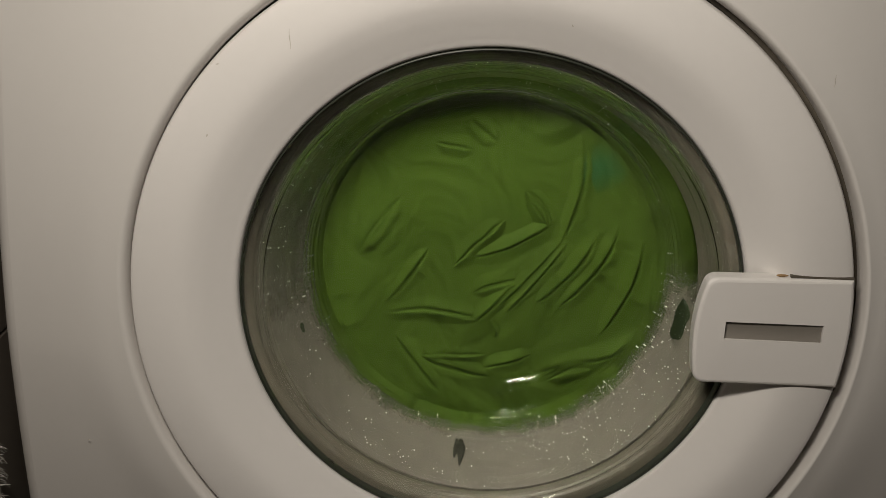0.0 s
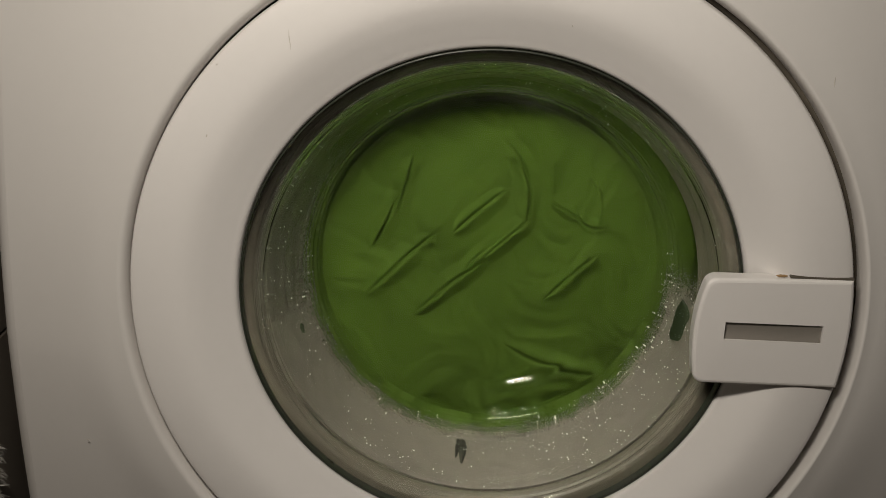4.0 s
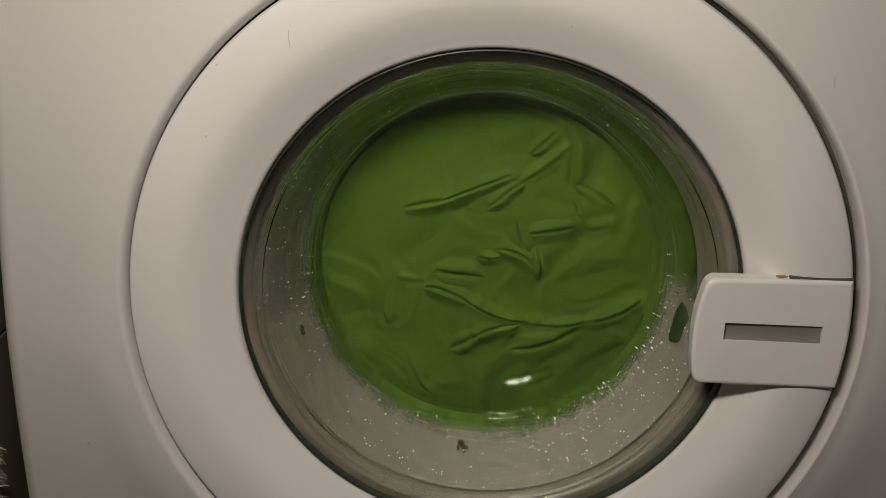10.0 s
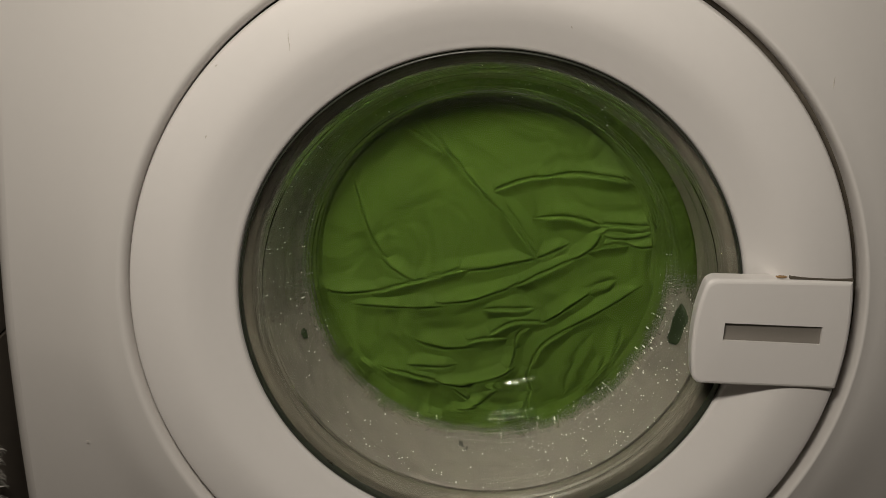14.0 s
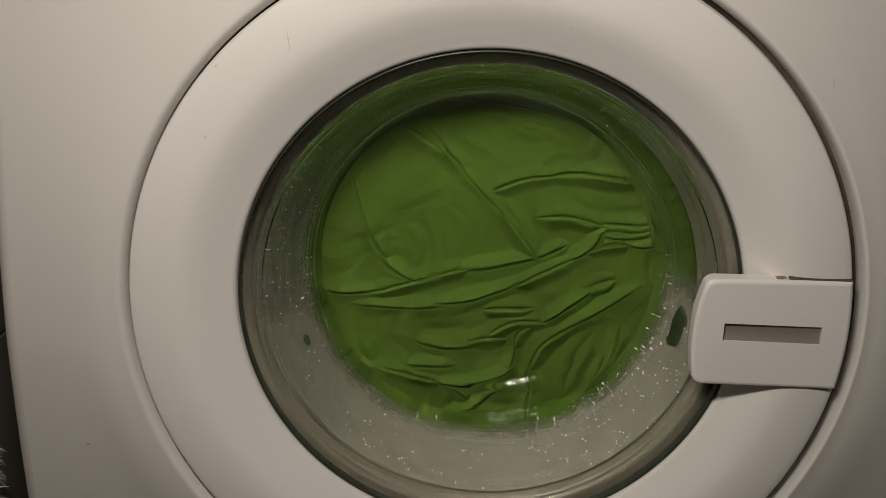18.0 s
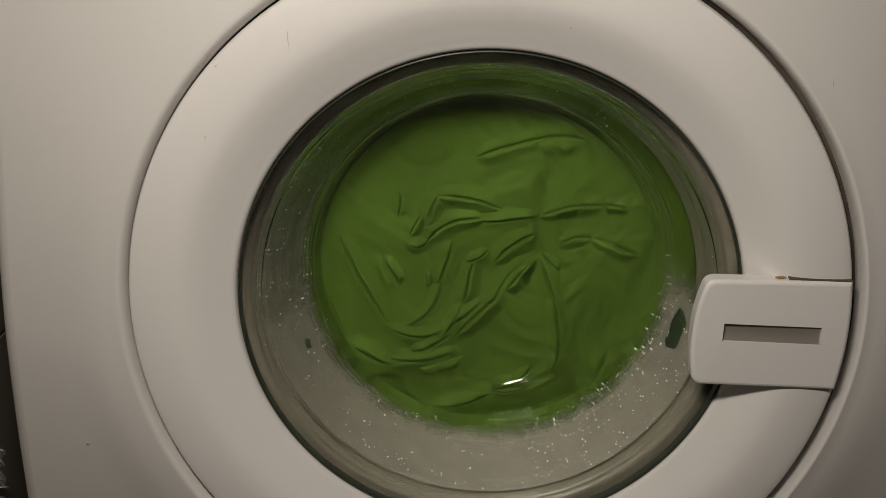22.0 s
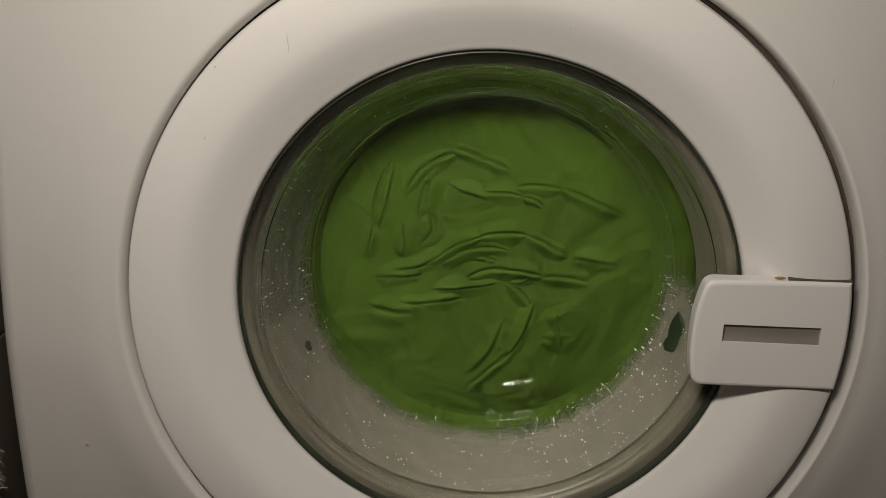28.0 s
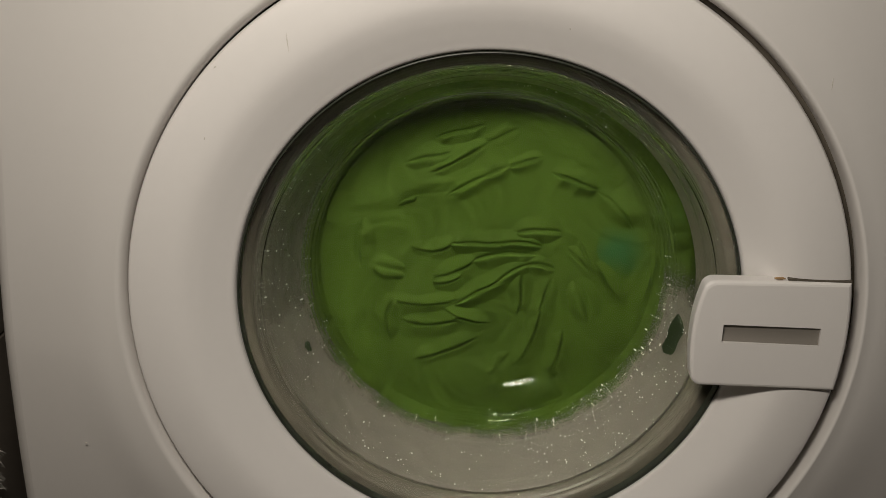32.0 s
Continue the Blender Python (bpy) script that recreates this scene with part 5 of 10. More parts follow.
    walk(FOLDS[24], [(0, lay(-16, 84, 5008, 7)), (1, lay(-16, 84, 5008)), (1.4, lay(-16, 84, 5008)), (1.56, lay(-16, 84, 5008, 7)), (1.74, lay(-80, -65, 4982, 7)), (1.9, lay(-80, -65, 4982)), (2, lay(-80, -65, 4982)), (2.4, lay(-80, -65, 4982)), (2.64, lay(-80, -65, 4982, 7)), (3.97, lay(-67, -71, 4924, 7)), (5.31, lay(-55, -77, 4866, 7)), (6.64, lay(-43, -82, 4808, 7)), (6.9, lay(-43, -82, 4808)), (7, lay(-43, -82, 4808)), (7.4, lay(-43, -82, 4808)), (7.64, lay(-43, -82, 4808, 7)), (8.64, lay(-28, -38, 4836, 7)), (8.9, lay(-28, -38, 4836)), (9, lay(-28, -38, 4836)), (9.4, lay(-28, -38, 4836)), (9.64, lay(-28, -38, 4836, 7)), (13.48, lay(-24, -68, 4859, 7)), (13.67, lay(-24, -68, 4859)), (13.75, lay(-24, -68, 4859)), (19.15, lay(-24, -68, 4859)), (20, lay(-19, -31, 4854)), (20.4, lay(-19, -31, 4854)), (20.64, lay(-19, -31, 4854, 7)), (21.64, lay(-12, 22, 4895, 7)), (21.9, lay(-12, 22, 4895)), (22, lay(-12, 22, 4895)), (22.4, lay(-12, 22, 4895)), (22.64, lay(-12, 22, 4895, 7)), (23.14, lay(-22, 32, 4825, 7)), (23.64, lay(-31, 42, 4755, 7)), (23.9, lay(-31, 42, 4755)), (24, lay(-31, 42, 4755)), (25, lay(-20, 31, 4751)), (26.2, lay(-20, 31, 4751)), (26.92, lay(-20, 31, 4751, 7)), (27.78, lay(-25, 17, 4797, 7)), (28.64, lay(-29, 4, 4843, 7)), (28.9, lay(-29, 4, 4843)), (29, lay(-29, 4, 4843)), (30, lay(-26, -4, 4864)), (30.4, lay(-26, -4, 4864)), (30.64, lay(-26, -4, 4864, 7)), (30.97, lay(-14, -1, 4810, 7)), (31.31, lay(-1, 2, 4756, 7)), (31.64, lay(11, 5, 4702, 7)), (31.9, lay(11, 5, 4702)), (32, lay(11, 5, 4702))])
    walk(FOLDS[25], [(0, lay(24, 41, 4967, 7)), (1, lay(24, 41, 4967)), (1.24, lay(24, 41, 4967)), (1.4, lay(24, 41, 4967, 7)), (1.49, lay(16, 0, 4923, 7)), (1.58, lay(8, -40, 4879, 7)), (1.74, lay(8, -40, 4879)), (2, lay(8, -40, 4879)), (3, lay(41, -23, 4869)), (6, lay(59, -52, 4869)), (6.24, lay(59, -52, 4869)), (6.48, lay(59, -52, 4869, 7)), (12.48, lay(61, -68, 4902, 7)), (12.74, lay(61, -68, 4902)), (13, lay(61, -68, 4902)), (13.18, lay(61, -68, 4902)), (13.36, lay(61, -68, 4902, 7)), (19.56, lay(-42, -19, 4871, 7)), (19.78, lay(-42, -19, 4871)), (20, lay(-42, -19, 4871)), (20.3, lay(-42, -19, 4871)), (20.48, lay(-42, -19, 4871, 7)), (32, lay(-42, -19, 4871, 7))])
    walk(FOLDS[26], [(0, lay(30, 11, 4952, 7)), (1, lay(30, 11, 4952)), (1.08, lay(30, 11, 4952)), (1.32, lay(30, 11, 4952, 7)), (2.64, lay(25, -11, 4998, 7)), (3.96, lay(20, -33, 5044, 7)), (4.74, lay(20, -33, 5044)), (6, lay(20, -33, 5044)), (6.08, lay(20, -33, 5044)), (6.32, lay(20, -33, 5044, 7)), (12.32, lay(4, -74, 5106, 7)), (12.58, lay(4, -74, 5106)), (13, lay(4, -74, 5106)), (13.75, lay(1, -64, 5051)), (19.15, lay(1, -64, 5051)), (19.22, lay(1, -64, 5051)), (19.35, lay(1, -64, 5051, 7)), (19.51, lay(44, 33, 5088, 7)), (19.64, lay(44, 33, 5088)), (20, lay(44, 33, 5088)), (20.08, lay(44, 33, 5088)), (20.32, lay(44, 33, 5088, 7)), (21.32, lay(40, 40, 5078, 7)), (21.58, lay(40, 40, 5078)), (22, lay(40, 40, 5078)), (22.08, lay(40, 40, 5078)), (22.32, lay(40, 40, 5078, 7)), (23.32, lay(62, 12, 5022, 7)), (24.32, lay(84, -16, 4965, 7)), (24.58, lay(84, -16, 4965)), (25, lay(84, -16, 4965)), (25.24, lay(84, -16, 4965)), (25.96, lay(84, -16, 4965, 7)), (29.32, lay(48, -2, 4936, 7)), (29.58, lay(48, -2, 4936)), (30, lay(48, -2, 4936)), (30.08, lay(48, -2, 4936)), (30.32, lay(48, -2, 4936, 7)), (30.65, lay(38, -3, 4987, 7)), (30.99, lay(29, -5, 5039, 7)), (31.32, lay(20, -7, 5090, 7)), (31.58, lay(20, -7, 5090)), (32, lay(20, -7, 5090))])
    walk(FOLDS[27], [(0, lay(5, -23, 4871, 7)), (1, lay(5, -23, 4871)), (1.34, lay(5, -23, 4871)), (1.58, lay(5, -23, 4871, 7)), (4.58, lay(3, -18, 4831, 7)), (7.58, lay(1, -13, 4790, 7)), (7.84, lay(1, -13, 4790)), (8, lay(1, -13, 4790)), (8.34, lay(1, -13, 4790)), (8.58, lay(1, -13, 4790, 7)), (10.08, lay(6, -3, 4837, 7)), (11.58, lay(11, 7, 4883, 7)), (11.84, lay(11, 7, 4883)), (12, lay(11, 7, 4883)), (12.34, lay(11, 7, 4883)), (12.58, lay(11, 7, 4883, 7)), (12.86, lay(36, 8, 4940, 7)), (13.15, lay(60, 10, 4996, 7)), (13.43, lay(85, 12, 5053, 7)), (13.63, lay(85, 12, 5053)), (13.75, lay(85, 12, 5053)), (19.15, lay(85, 12, 5053)), (19.44, lay(85, 12, 5053)), (19.57, lay(85, 12, 5053, 7)), (19.73, lay(33, 1, 5066, 7)), (19.86, lay(33, 1, 5066)), (20, lay(33, 1, 5066)), (20.34, lay(33, 1, 5066)), (20.58, lay(33, 1, 5066, 7)), (22.58, lay(17, 5, 5088, 7)), (22.84, lay(17, 5, 5088)), (23, lay(17, 5, 5088)), (24, lay(28, 0, 5092)), (24.34, lay(28, 0, 5092)), (24.58, lay(28, 0, 5092, 7)), (29.58, lay(-2, 30, 5058, 7)), (29.84, lay(-2, 30, 5058)), (30, lay(-2, 30, 5058)), (30.34, lay(-2, 30, 5058)), (30.58, lay(-2, 30, 5058, 7)), (31.58, lay(18, 17, 5055, 7)), (31.84, lay(18, 17, 5055)), (32, lay(18, 17, 5055))])
    walk(FOLDS[28], [(0, lay(-1, -33, 4877, 7)), (1, lay(-1, -33, 4877)), (1.18, lay(-1, -33, 4877)), (1.42, lay(-1, -33, 4877, 7)), (4.42, lay(-5, -47, 4941, 7)), (7.42, lay(-9, -60, 5005, 7)), (7.68, lay(-9, -60, 5005)), (8, lay(-9, -60, 5005)), (8.18, lay(-9, -60, 5005)), (8.34, lay(-9, -60, 5005, 7)), (8.43, lay(-13, -68, 4937, 7)), (8.52, lay(-18, -76, 4869, 7)), (8.68, lay(-18, -76, 4869)), (9, lay(-18, -76, 4869)), (9.18, lay(-18, -76, 4869)), (9.34, lay(-18, -76, 4869, 7)), (9.4, lay(-33, -42, 4813, 7)), (9.46, lay(-48, -8, 4758, 7)), (9.52, lay(-63, 27, 4702, 7)), (9.68, lay(-63, 27, 4702)), (10, lay(-63, 27, 4702)), (10.18, lay(-63, 27, 4702)), (10.42, lay(-63, 27, 4702, 7)), (12.42, lay(-33, 83, 4639, 7)), (12.68, lay(-33, 83, 4639)), (13, lay(-33, 83, 4639)), (13.13, lay(-33, 83, 4639)), (13.31, lay(-33, 83, 4639, 7)), (21.42, lay(48, 101, 4681, 7)), (21.68, lay(48, 101, 4681)), (22, lay(48, 101, 4681)), (22.18, lay(48, 101, 4681)), (22.42, lay(48, 101, 4681, 7)), (23.42, lay(67, 43, 4668, 7)), (23.68, lay(67, 43, 4668)), (24, lay(67, 43, 4668)), (24.18, lay(67, 43, 4668)), (24.42, lay(67, 43, 4668, 7)), (25.34, lay(21, 49, 4706, 7)), (26.25, lay(-25, 55, 4745, 7)), (27.03, lay(-25, 55, 4745)), (28, lay(-25, 55, 4745)), (28.24, lay(-25, 55, 4745)), (28.42, lay(-25, 55, 4745, 7)), (32, lay(-25, 55, 4745, 7))])
    walk(FOLDS[29], [(0, lay(-14, -27, 5008, 7)), (1, lay(-14, -27, 5008)), (1.44, lay(-14, -27, 5008)), (1.6, lay(-14, -27, 5008, 7)), (1.69, lay(-39, -30, 4962, 7)), (1.78, lay(-63, -33, 4915, 7)), (1.94, lay(-63, -33, 4915)), (2, lay(-63, -33, 4915)), (2.44, lay(-63, -33, 4915)), (2.68, lay(-63, -33, 4915, 7)), (7.18, lay(-13, -25, 4847, 7)), (11.68, lay(38, -18, 4780, 7)), (11.94, lay(38, -18, 4780)), (12, lay(38, -18, 4780)), (13, lay(41, -6, 4811)), (13.33, lay(41, -6, 4811)), (13.51, lay(41, -6, 4811, 7)), (22.68, lay(39, -9, 4757, 7)), (22.94, lay(39, -9, 4757)), (23, lay(39, -9, 4757)), (23.44, lay(39, -9, 4757)), (23.68, lay(39, -9, 4757, 7)), (25.35, lay(3, -25, 4795, 7)), (27.03, lay(-33, -42, 4833, 7)), (27.81, lay(-33, -42, 4833)), (28, lay(-33, -42, 4833)), (28.5, lay(-33, -42, 4833)), (28.68, lay(-33, -42, 4833, 7)), (32, lay(-33, -42, 4833, 7))])
    walk(FOLDS[30], [(0, lay(-6, 2, 4857, 7)), (1, lay(-6, 2, 4857)), (1.28, lay(-6, 2, 4857)), (1.44, lay(-6, 2, 4857, 7)), (1.62, lay(-50, -71, 4791, 7)), (1.78, lay(-50, -71, 4791)), (2, lay(-50, -71, 4791)), (2.28, lay(-50, -71, 4791)), (2.52, lay(-50, -71, 4791, 7)), (3.53, lay(-15, -65, 4747, 7)), (4.55, lay(19, -58, 4703, 7)), (5.33, lay(19, -58, 4703)), (6, lay(19, -58, 4703)), (7, lay(15, -77, 4747)), (7.28, lay(15, -77, 4747)), (7.52, lay(15, -77, 4747, 7)), (8.02, lay(41, -59, 4808, 7)), (8.52, lay(67, -40, 4869, 7)), (8.78, lay(67, -40, 4869)), (9, lay(67, -40, 4869)), (9.28, lay(67, -40, 4869)), (9.52, lay(67, -40, 4869, 7)), (12.52, lay(91, -29, 4906, 7)), (12.78, lay(91, -29, 4906)), (13, lay(91, -29, 4906)), (13.21, lay(91, -29, 4906)), (13.39, lay(91, -29, 4906, 7)), (23.52, lay(-3, 114, 4911, 7)), (23.78, lay(-3, 114, 4911)), (24, lay(-3, 114, 4911)), (24.28, lay(-3, 114, 4911)), (24.44, lay(-3, 114, 4911, 7)), (24.62, lay(54, -78, 4909, 7)), (24.78, lay(54, -78, 4909)), (25, lay(54, -78, 4909)), (28, lay(74, -47, 4934)), (29, lay(34, -49, 4913)), (29.28, lay(34, -49, 4913)), (29.44, lay(34, -49, 4913, 7)), (29.62, lay(-65, 1, 4838, 7)), (29.78, lay(-65, 1, 4838)), (30, lay(-65, 1, 4838)), (31, lay(-54, -19, 4832)), (31.34, lay(-54, -19, 4832)), (31.52, lay(-54, -19, 4832, 7)), (32, lay(-54, -19, 4832, 7))])
    walk(FOLDS[31], [(0, lay(45, -8, 4897, 7)), (1, lay(45, -8, 4897)), (1.12, lay(45, -8, 4897)), (1.36, lay(45, -8, 4897, 7)), (2.71, lay(50, 37, 4939, 7)), (4.07, lay(55, 83, 4982, 7)), (4.85, lay(55, 83, 4982)), (6, lay(55, 83, 4982)), (6.12, lay(55, 83, 4982)), (6.36, lay(55, 83, 4982, 7)), (6.86, lay(39, 65, 4926, 7)), (7.36, lay(23, 47, 4870, 7)), (7.62, lay(23, 47, 4870)), (8, lay(23, 47, 4870)), (8.12, lay(23, 47, 4870)), (8.36, lay(23, 47, 4870, 7)), (10.36, lay(36, 61, 4945, 7)), (10.62, lay(36, 61, 4945)), (11, lay(36, 61, 4945)), (11.12, lay(36, 61, 4945)), (11.36, lay(36, 61, 4945, 7)), (12.31, lay(80, 48, 4874, 7)), (13.27, lay(123, 36, 4804, 7)), (13.46, lay(123, 36, 4804)), (13.75, lay(123, 36, 4804)), (19.15, lay(123, 36, 4804)), (19.25, lay(123, 36, 4804)), (19.45, lay(123, 36, 4804, 7)), (20.9, lay(77, 61, 4743, 7)), (22.36, lay(31, 86, 4682, 7)), (22.62, lay(31, 86, 4682)), (23, lay(31, 86, 4682)), (23.12, lay(31, 86, 4682)), (23.36, lay(31, 86, 4682, 7)), (24.36, lay(16, 93, 4712, 7)), (24.62, lay(16, 93, 4712)), (25, lay(16, 93, 4712)), (28, lay(0, 69, 4738)), (28.12, lay(0, 69, 4738)), (28.36, lay(0, 69, 4738, 7)), (29.36, lay(-28, 72, 4740, 7)), (29.62, lay(-28, 72, 4740)), (30, lay(-28, 72, 4740)), (30.12, lay(-28, 72, 4740)), (30.28, lay(-28, 72, 4740, 7)), (30.46, lay(30, 75, 4665, 7)), (30.62, lay(30, 75, 4665)), (31, lay(30, 75, 4665)), (31.18, lay(30, 75, 4665)), (31.36, lay(30, 75, 4665, 7)), (32, lay(30, 75, 4665, 7))])
    walk(FOLDS[32], [(0, lay(57, -42, 4892, 7)), (1, lay(57, -42, 4892)), (1.38, lay(57, -42, 4892)), (1.54, lay(57, -42, 4892, 7)), (1.72, lay(35, -84, 4908, 7)), (1.88, lay(35, -84, 4908)), (2, lay(35, -84, 4908)), (2.38, lay(35, -84, 4908)), (2.54, lay(35, -84, 4908, 7)), (2.72, lay(43, 6, 4877, 7)), (2.88, lay(43, 6, 4877)), (3, lay(43, 6, 4877)), (6, lay(24, -4, 4832)), (6.38, lay(24, -4, 4832)), (6.62, lay(24, -4, 4832, 7)), (12.62, lay(-16, -2, 4859, 7)), (12.88, lay(-16, -2, 4859)), (13, lay(-16, -2, 4859)), (13.75, lay(8, -5, 4873)), (19.15, lay(8, -5, 4873)), (19.47, lay(8, -5, 4873)), (19.67, lay(8, -5, 4873, 7)), (20.64, lay(49, -7, 4916, 7)), (21.62, lay(90, -9, 4960, 7)), (21.88, lay(90, -9, 4960)), (22, lay(90, -9, 4960)), (22.38, lay(90, -9, 4960)), (22.62, lay(90, -9, 4960, 7)), (29.62, lay(30, -40, 4920, 7)), (29.88, lay(30, -40, 4920)), (30, lay(30, -40, 4920)), (30.44, lay(30, -40, 4920)), (30.62, lay(30, -40, 4920, 7)), (32, lay(30, -40, 4920, 7))])
    walk(FOLDS[33], [(0, lay(-51, -34, 5169, 7)), (1, lay(-51, -34, 5169)), (1.22, lay(-51, -34, 5169)), (1.46, lay(-51, -34, 5169, 7)), (4.79, lay(-53, -50, 5220, 7)), (8.12, lay(-54, -65, 5271, 7)), (11.46, lay(-56, -80, 5321, 7)), (11.72, lay(-56, -80, 5321)), (12, lay(-56, -80, 5321)), (12.22, lay(-56, -80, 5321)), (12.46, lay(-56, -80, 5321, 7)), (12.75, lay(-24, -92, 5378, 7)), (13.05, lay(7, -104, 5435, 7)), (13.34, lay(38, -116, 5492, 7)), (13.54, lay(38, -116, 5492)), (13.75, lay(38, -116, 5492)), (19.15, lay(38, -116, 5492)), (19.33, lay(38, -116, 5492)), (19.47, lay(38, -116, 5492, 7)), (19.55, lay(30, -49, 5553, 7)), (19.62, lay(22, 17, 5614, 7)), (19.76, lay(22, 17, 5614)), (20, lay(22, 17, 5614)), (21, lay(4, 14, 5592)), (21.22, lay(4, 14, 5592)), (21.46, lay(4, 14, 5592, 7)), (24.46, lay(-6, -30, 5616, 7)), (24.72, lay(-6, -30, 5616)), (25, lay(-6, -30, 5616)), (28, lay(-10, -47, 5577)), (28.22, lay(-10, -47, 5577)), (28.46, lay(-10, -47, 5577, 7)), (29.46, lay(-40, 14, 5574, 7)), (29.72, lay(-40, 14, 5574)), (30, lay(-40, 14, 5574)), (30.22, lay(-40, 14, 5574)), (30.38, lay(-40, 14, 5574, 7)), (30.56, lay(-21, -38, 5545, 7)), (30.72, lay(-21, -38, 5545)), (31, lay(-21, -38, 5545)), (32, lay(-2, -46, 5578))])
    walk(FOLDS[34], [(0, lay(-47, -33, 5177, 7)), (1, lay(-47, -33, 5177)), (1.06, lay(-47, -33, 5177)), (1.3, lay(-47, -33, 5177, 7)), (2.3, lay(-43, -86, 5120, 7)), (2.56, lay(-43, -86, 5120)), (3, lay(-43, -86, 5120)), (3.17, lay(-43, -86, 5120)), (3.65, lay(-43, -86, 5120, 7)), (3.92, lay(-4, -64, 5179, 7)), (4.19, lay(35, -43, 5237, 7)), (4.67, lay(35, -43, 5237)), (6, lay(35, -43, 5237)), (6.06, lay(35, -43, 5237)), (6.22, lay(35, -43, 5237, 7)), (6.31, lay(28, -68, 5290, 7)), (6.4, lay(21, -94, 5343, 7)), (6.56, lay(21, -94, 5343)), (7, lay(21, -94, 5343)), (7.06, lay(21, -94, 5343)), (7.22, lay(21, -94, 5343, 7)), (7.4, lay(-57, -58, 5413, 7)), (7.56, lay(-57, -58, 5413)), (8, lay(-57, -58, 5413)), (8.06, lay(-57, -58, 5413)), (8.3, lay(-57, -58, 5413, 7)), (9.3, lay(-17, -23, 5351, 7)), (9.56, lay(-17, -23, 5351)), (10, lay(-17, -23, 5351)), (11, lay(-16, -63, 5377)), (11.06, lay(-16, -63, 5377)), (11.3, lay(-16, -63, 5377, 7)), (19.4, lay(-22, -60, 5415, 7)), (19.62, lay(-22, -60, 5415)), (20, lay(-22, -60, 5415)), (20.06, lay(-22, -60, 5415)), (20.22, lay(-22, -60, 5415, 7)), (20.4, lay(21, -42, 5418, 7)), (20.56, lay(21, -42, 5418)), (21, lay(21, -42, 5418)), (21.06, lay(21, -42, 5418)), (21.3, lay(21, -42, 5418, 7)), (21.63, lay(18, -47, 5471, 7)), (21.96, lay(15, -53, 5524, 7)), (22.3, lay(13, -59, 5577, 7)), (22.56, lay(13, -59, 5577)), (23, lay(13, -59, 5577)), (23.06, lay(13, -59, 5577)), (23.22, lay(13, -59, 5577, 7)), (23.31, lay(29, -44, 5532, 7)), (23.4, lay(45, -29, 5486, 7)), (23.56, lay(45, -29, 5486)), (24, lay(45, -29, 5486)), (25, lay(29, -8, 5447)), (25.17, lay(29, -8, 5447)), (25.89, lay(29, -8, 5447, 7)), (29.3, lay(-27, -17, 5476, 7)), (29.56, lay(-27, -17, 5476)), (30, lay(-27, -17, 5476)), (30.12, lay(-27, -17, 5476)), (30.3, lay(-27, -17, 5476, 7)), (32, lay(-27, -17, 5476, 7))])
    walk(FOLDS[35], [(0, lay(-57, -66, 5000, 7)), (1, lay(-57, -66, 5000)), (1.31, lay(-57, -66, 5000)), (1.55, lay(-57, -66, 5000, 7)), (4.05, lay(-6, -29, 4954, 7)), (6.55, lay(46, 8, 4909, 7)), (6.81, lay(46, 8, 4909)), (7, lay(46, 8, 4909)), (7.31, lay(46, 8, 4909)), (7.55, lay(46, 8, 4909, 7)), (11.55, lay(-30, -34, 4953, 7)), (11.81, lay(-30, -34, 4953)), (12, lay(-30, -34, 4953)), (12.31, lay(-30, -34, 4953)), (12.47, lay(-30, -34, 4953, 7)), (12.65, lay(-29, 88, 4993, 7)), (12.81, lay(-29, 88, 4993)), (13, lay(-29, 88, 4993)), (13.24, lay(-29, 88, 4993)), (13.42, lay(-29, 88, 4993, 7)), (16.52, lay(-38, 55, 4938, 7)), (19.62, lay(-48, 22, 4883, 7)), (19.84, lay(-48, 22, 4883)), (20, lay(-48, 22, 4883)), (20.31, lay(-48, 22, 4883)), (20.55, lay(-48, 22, 4883, 7)), (21.55, lay(-64, 6, 4856, 7)), (21.81, lay(-64, 6, 4856)), (22, lay(-64, 6, 4856)), (22.31, lay(-64, 6, 4856)), (22.47, lay(-64, 6, 4856, 7)), (22.53, lay(-34, 10, 4802, 7)), (22.59, lay(-5, 15, 4749, 7)), (22.65, lay(24, 20, 4695, 7)), (22.81, lay(24, 20, 4695)), (23, lay(24, 20, 4695)), (23.31, lay(24, 20, 4695)), (23.47, lay(24, 20, 4695, 7)), (23.65, lay(-13, -49, 4638, 7)), (23.81, lay(-13, -49, 4638)), (24, lay(-13, -49, 4638)), (25, lay(-12, -76, 4633)), (25.94, lay(-12, -76, 4633)), (26.66, lay(-12, -76, 4633, 7)), (28.55, lay(62, 16, 4621, 7)), (28.81, lay(62, 16, 4621)), (29, lay(62, 16, 4621)), (29.31, lay(62, 16, 4621)), (29.55, lay(62, 16, 4621, 7)), (30.55, lay(-6, -59, 4596, 7)), (30.81, lay(-6, -59, 4596)), (31, lay(-6, -59, 4596)), (31.31, lay(-6, -59, 4596)), (31.47, lay(-6, -59, 4596, 7)), (31.56, lay(16, -27, 4642, 7)), (31.65, lay(39, 5, 4689, 7)), (31.81, lay(39, 5, 4689)), (32, lay(39, 5, 4689))])
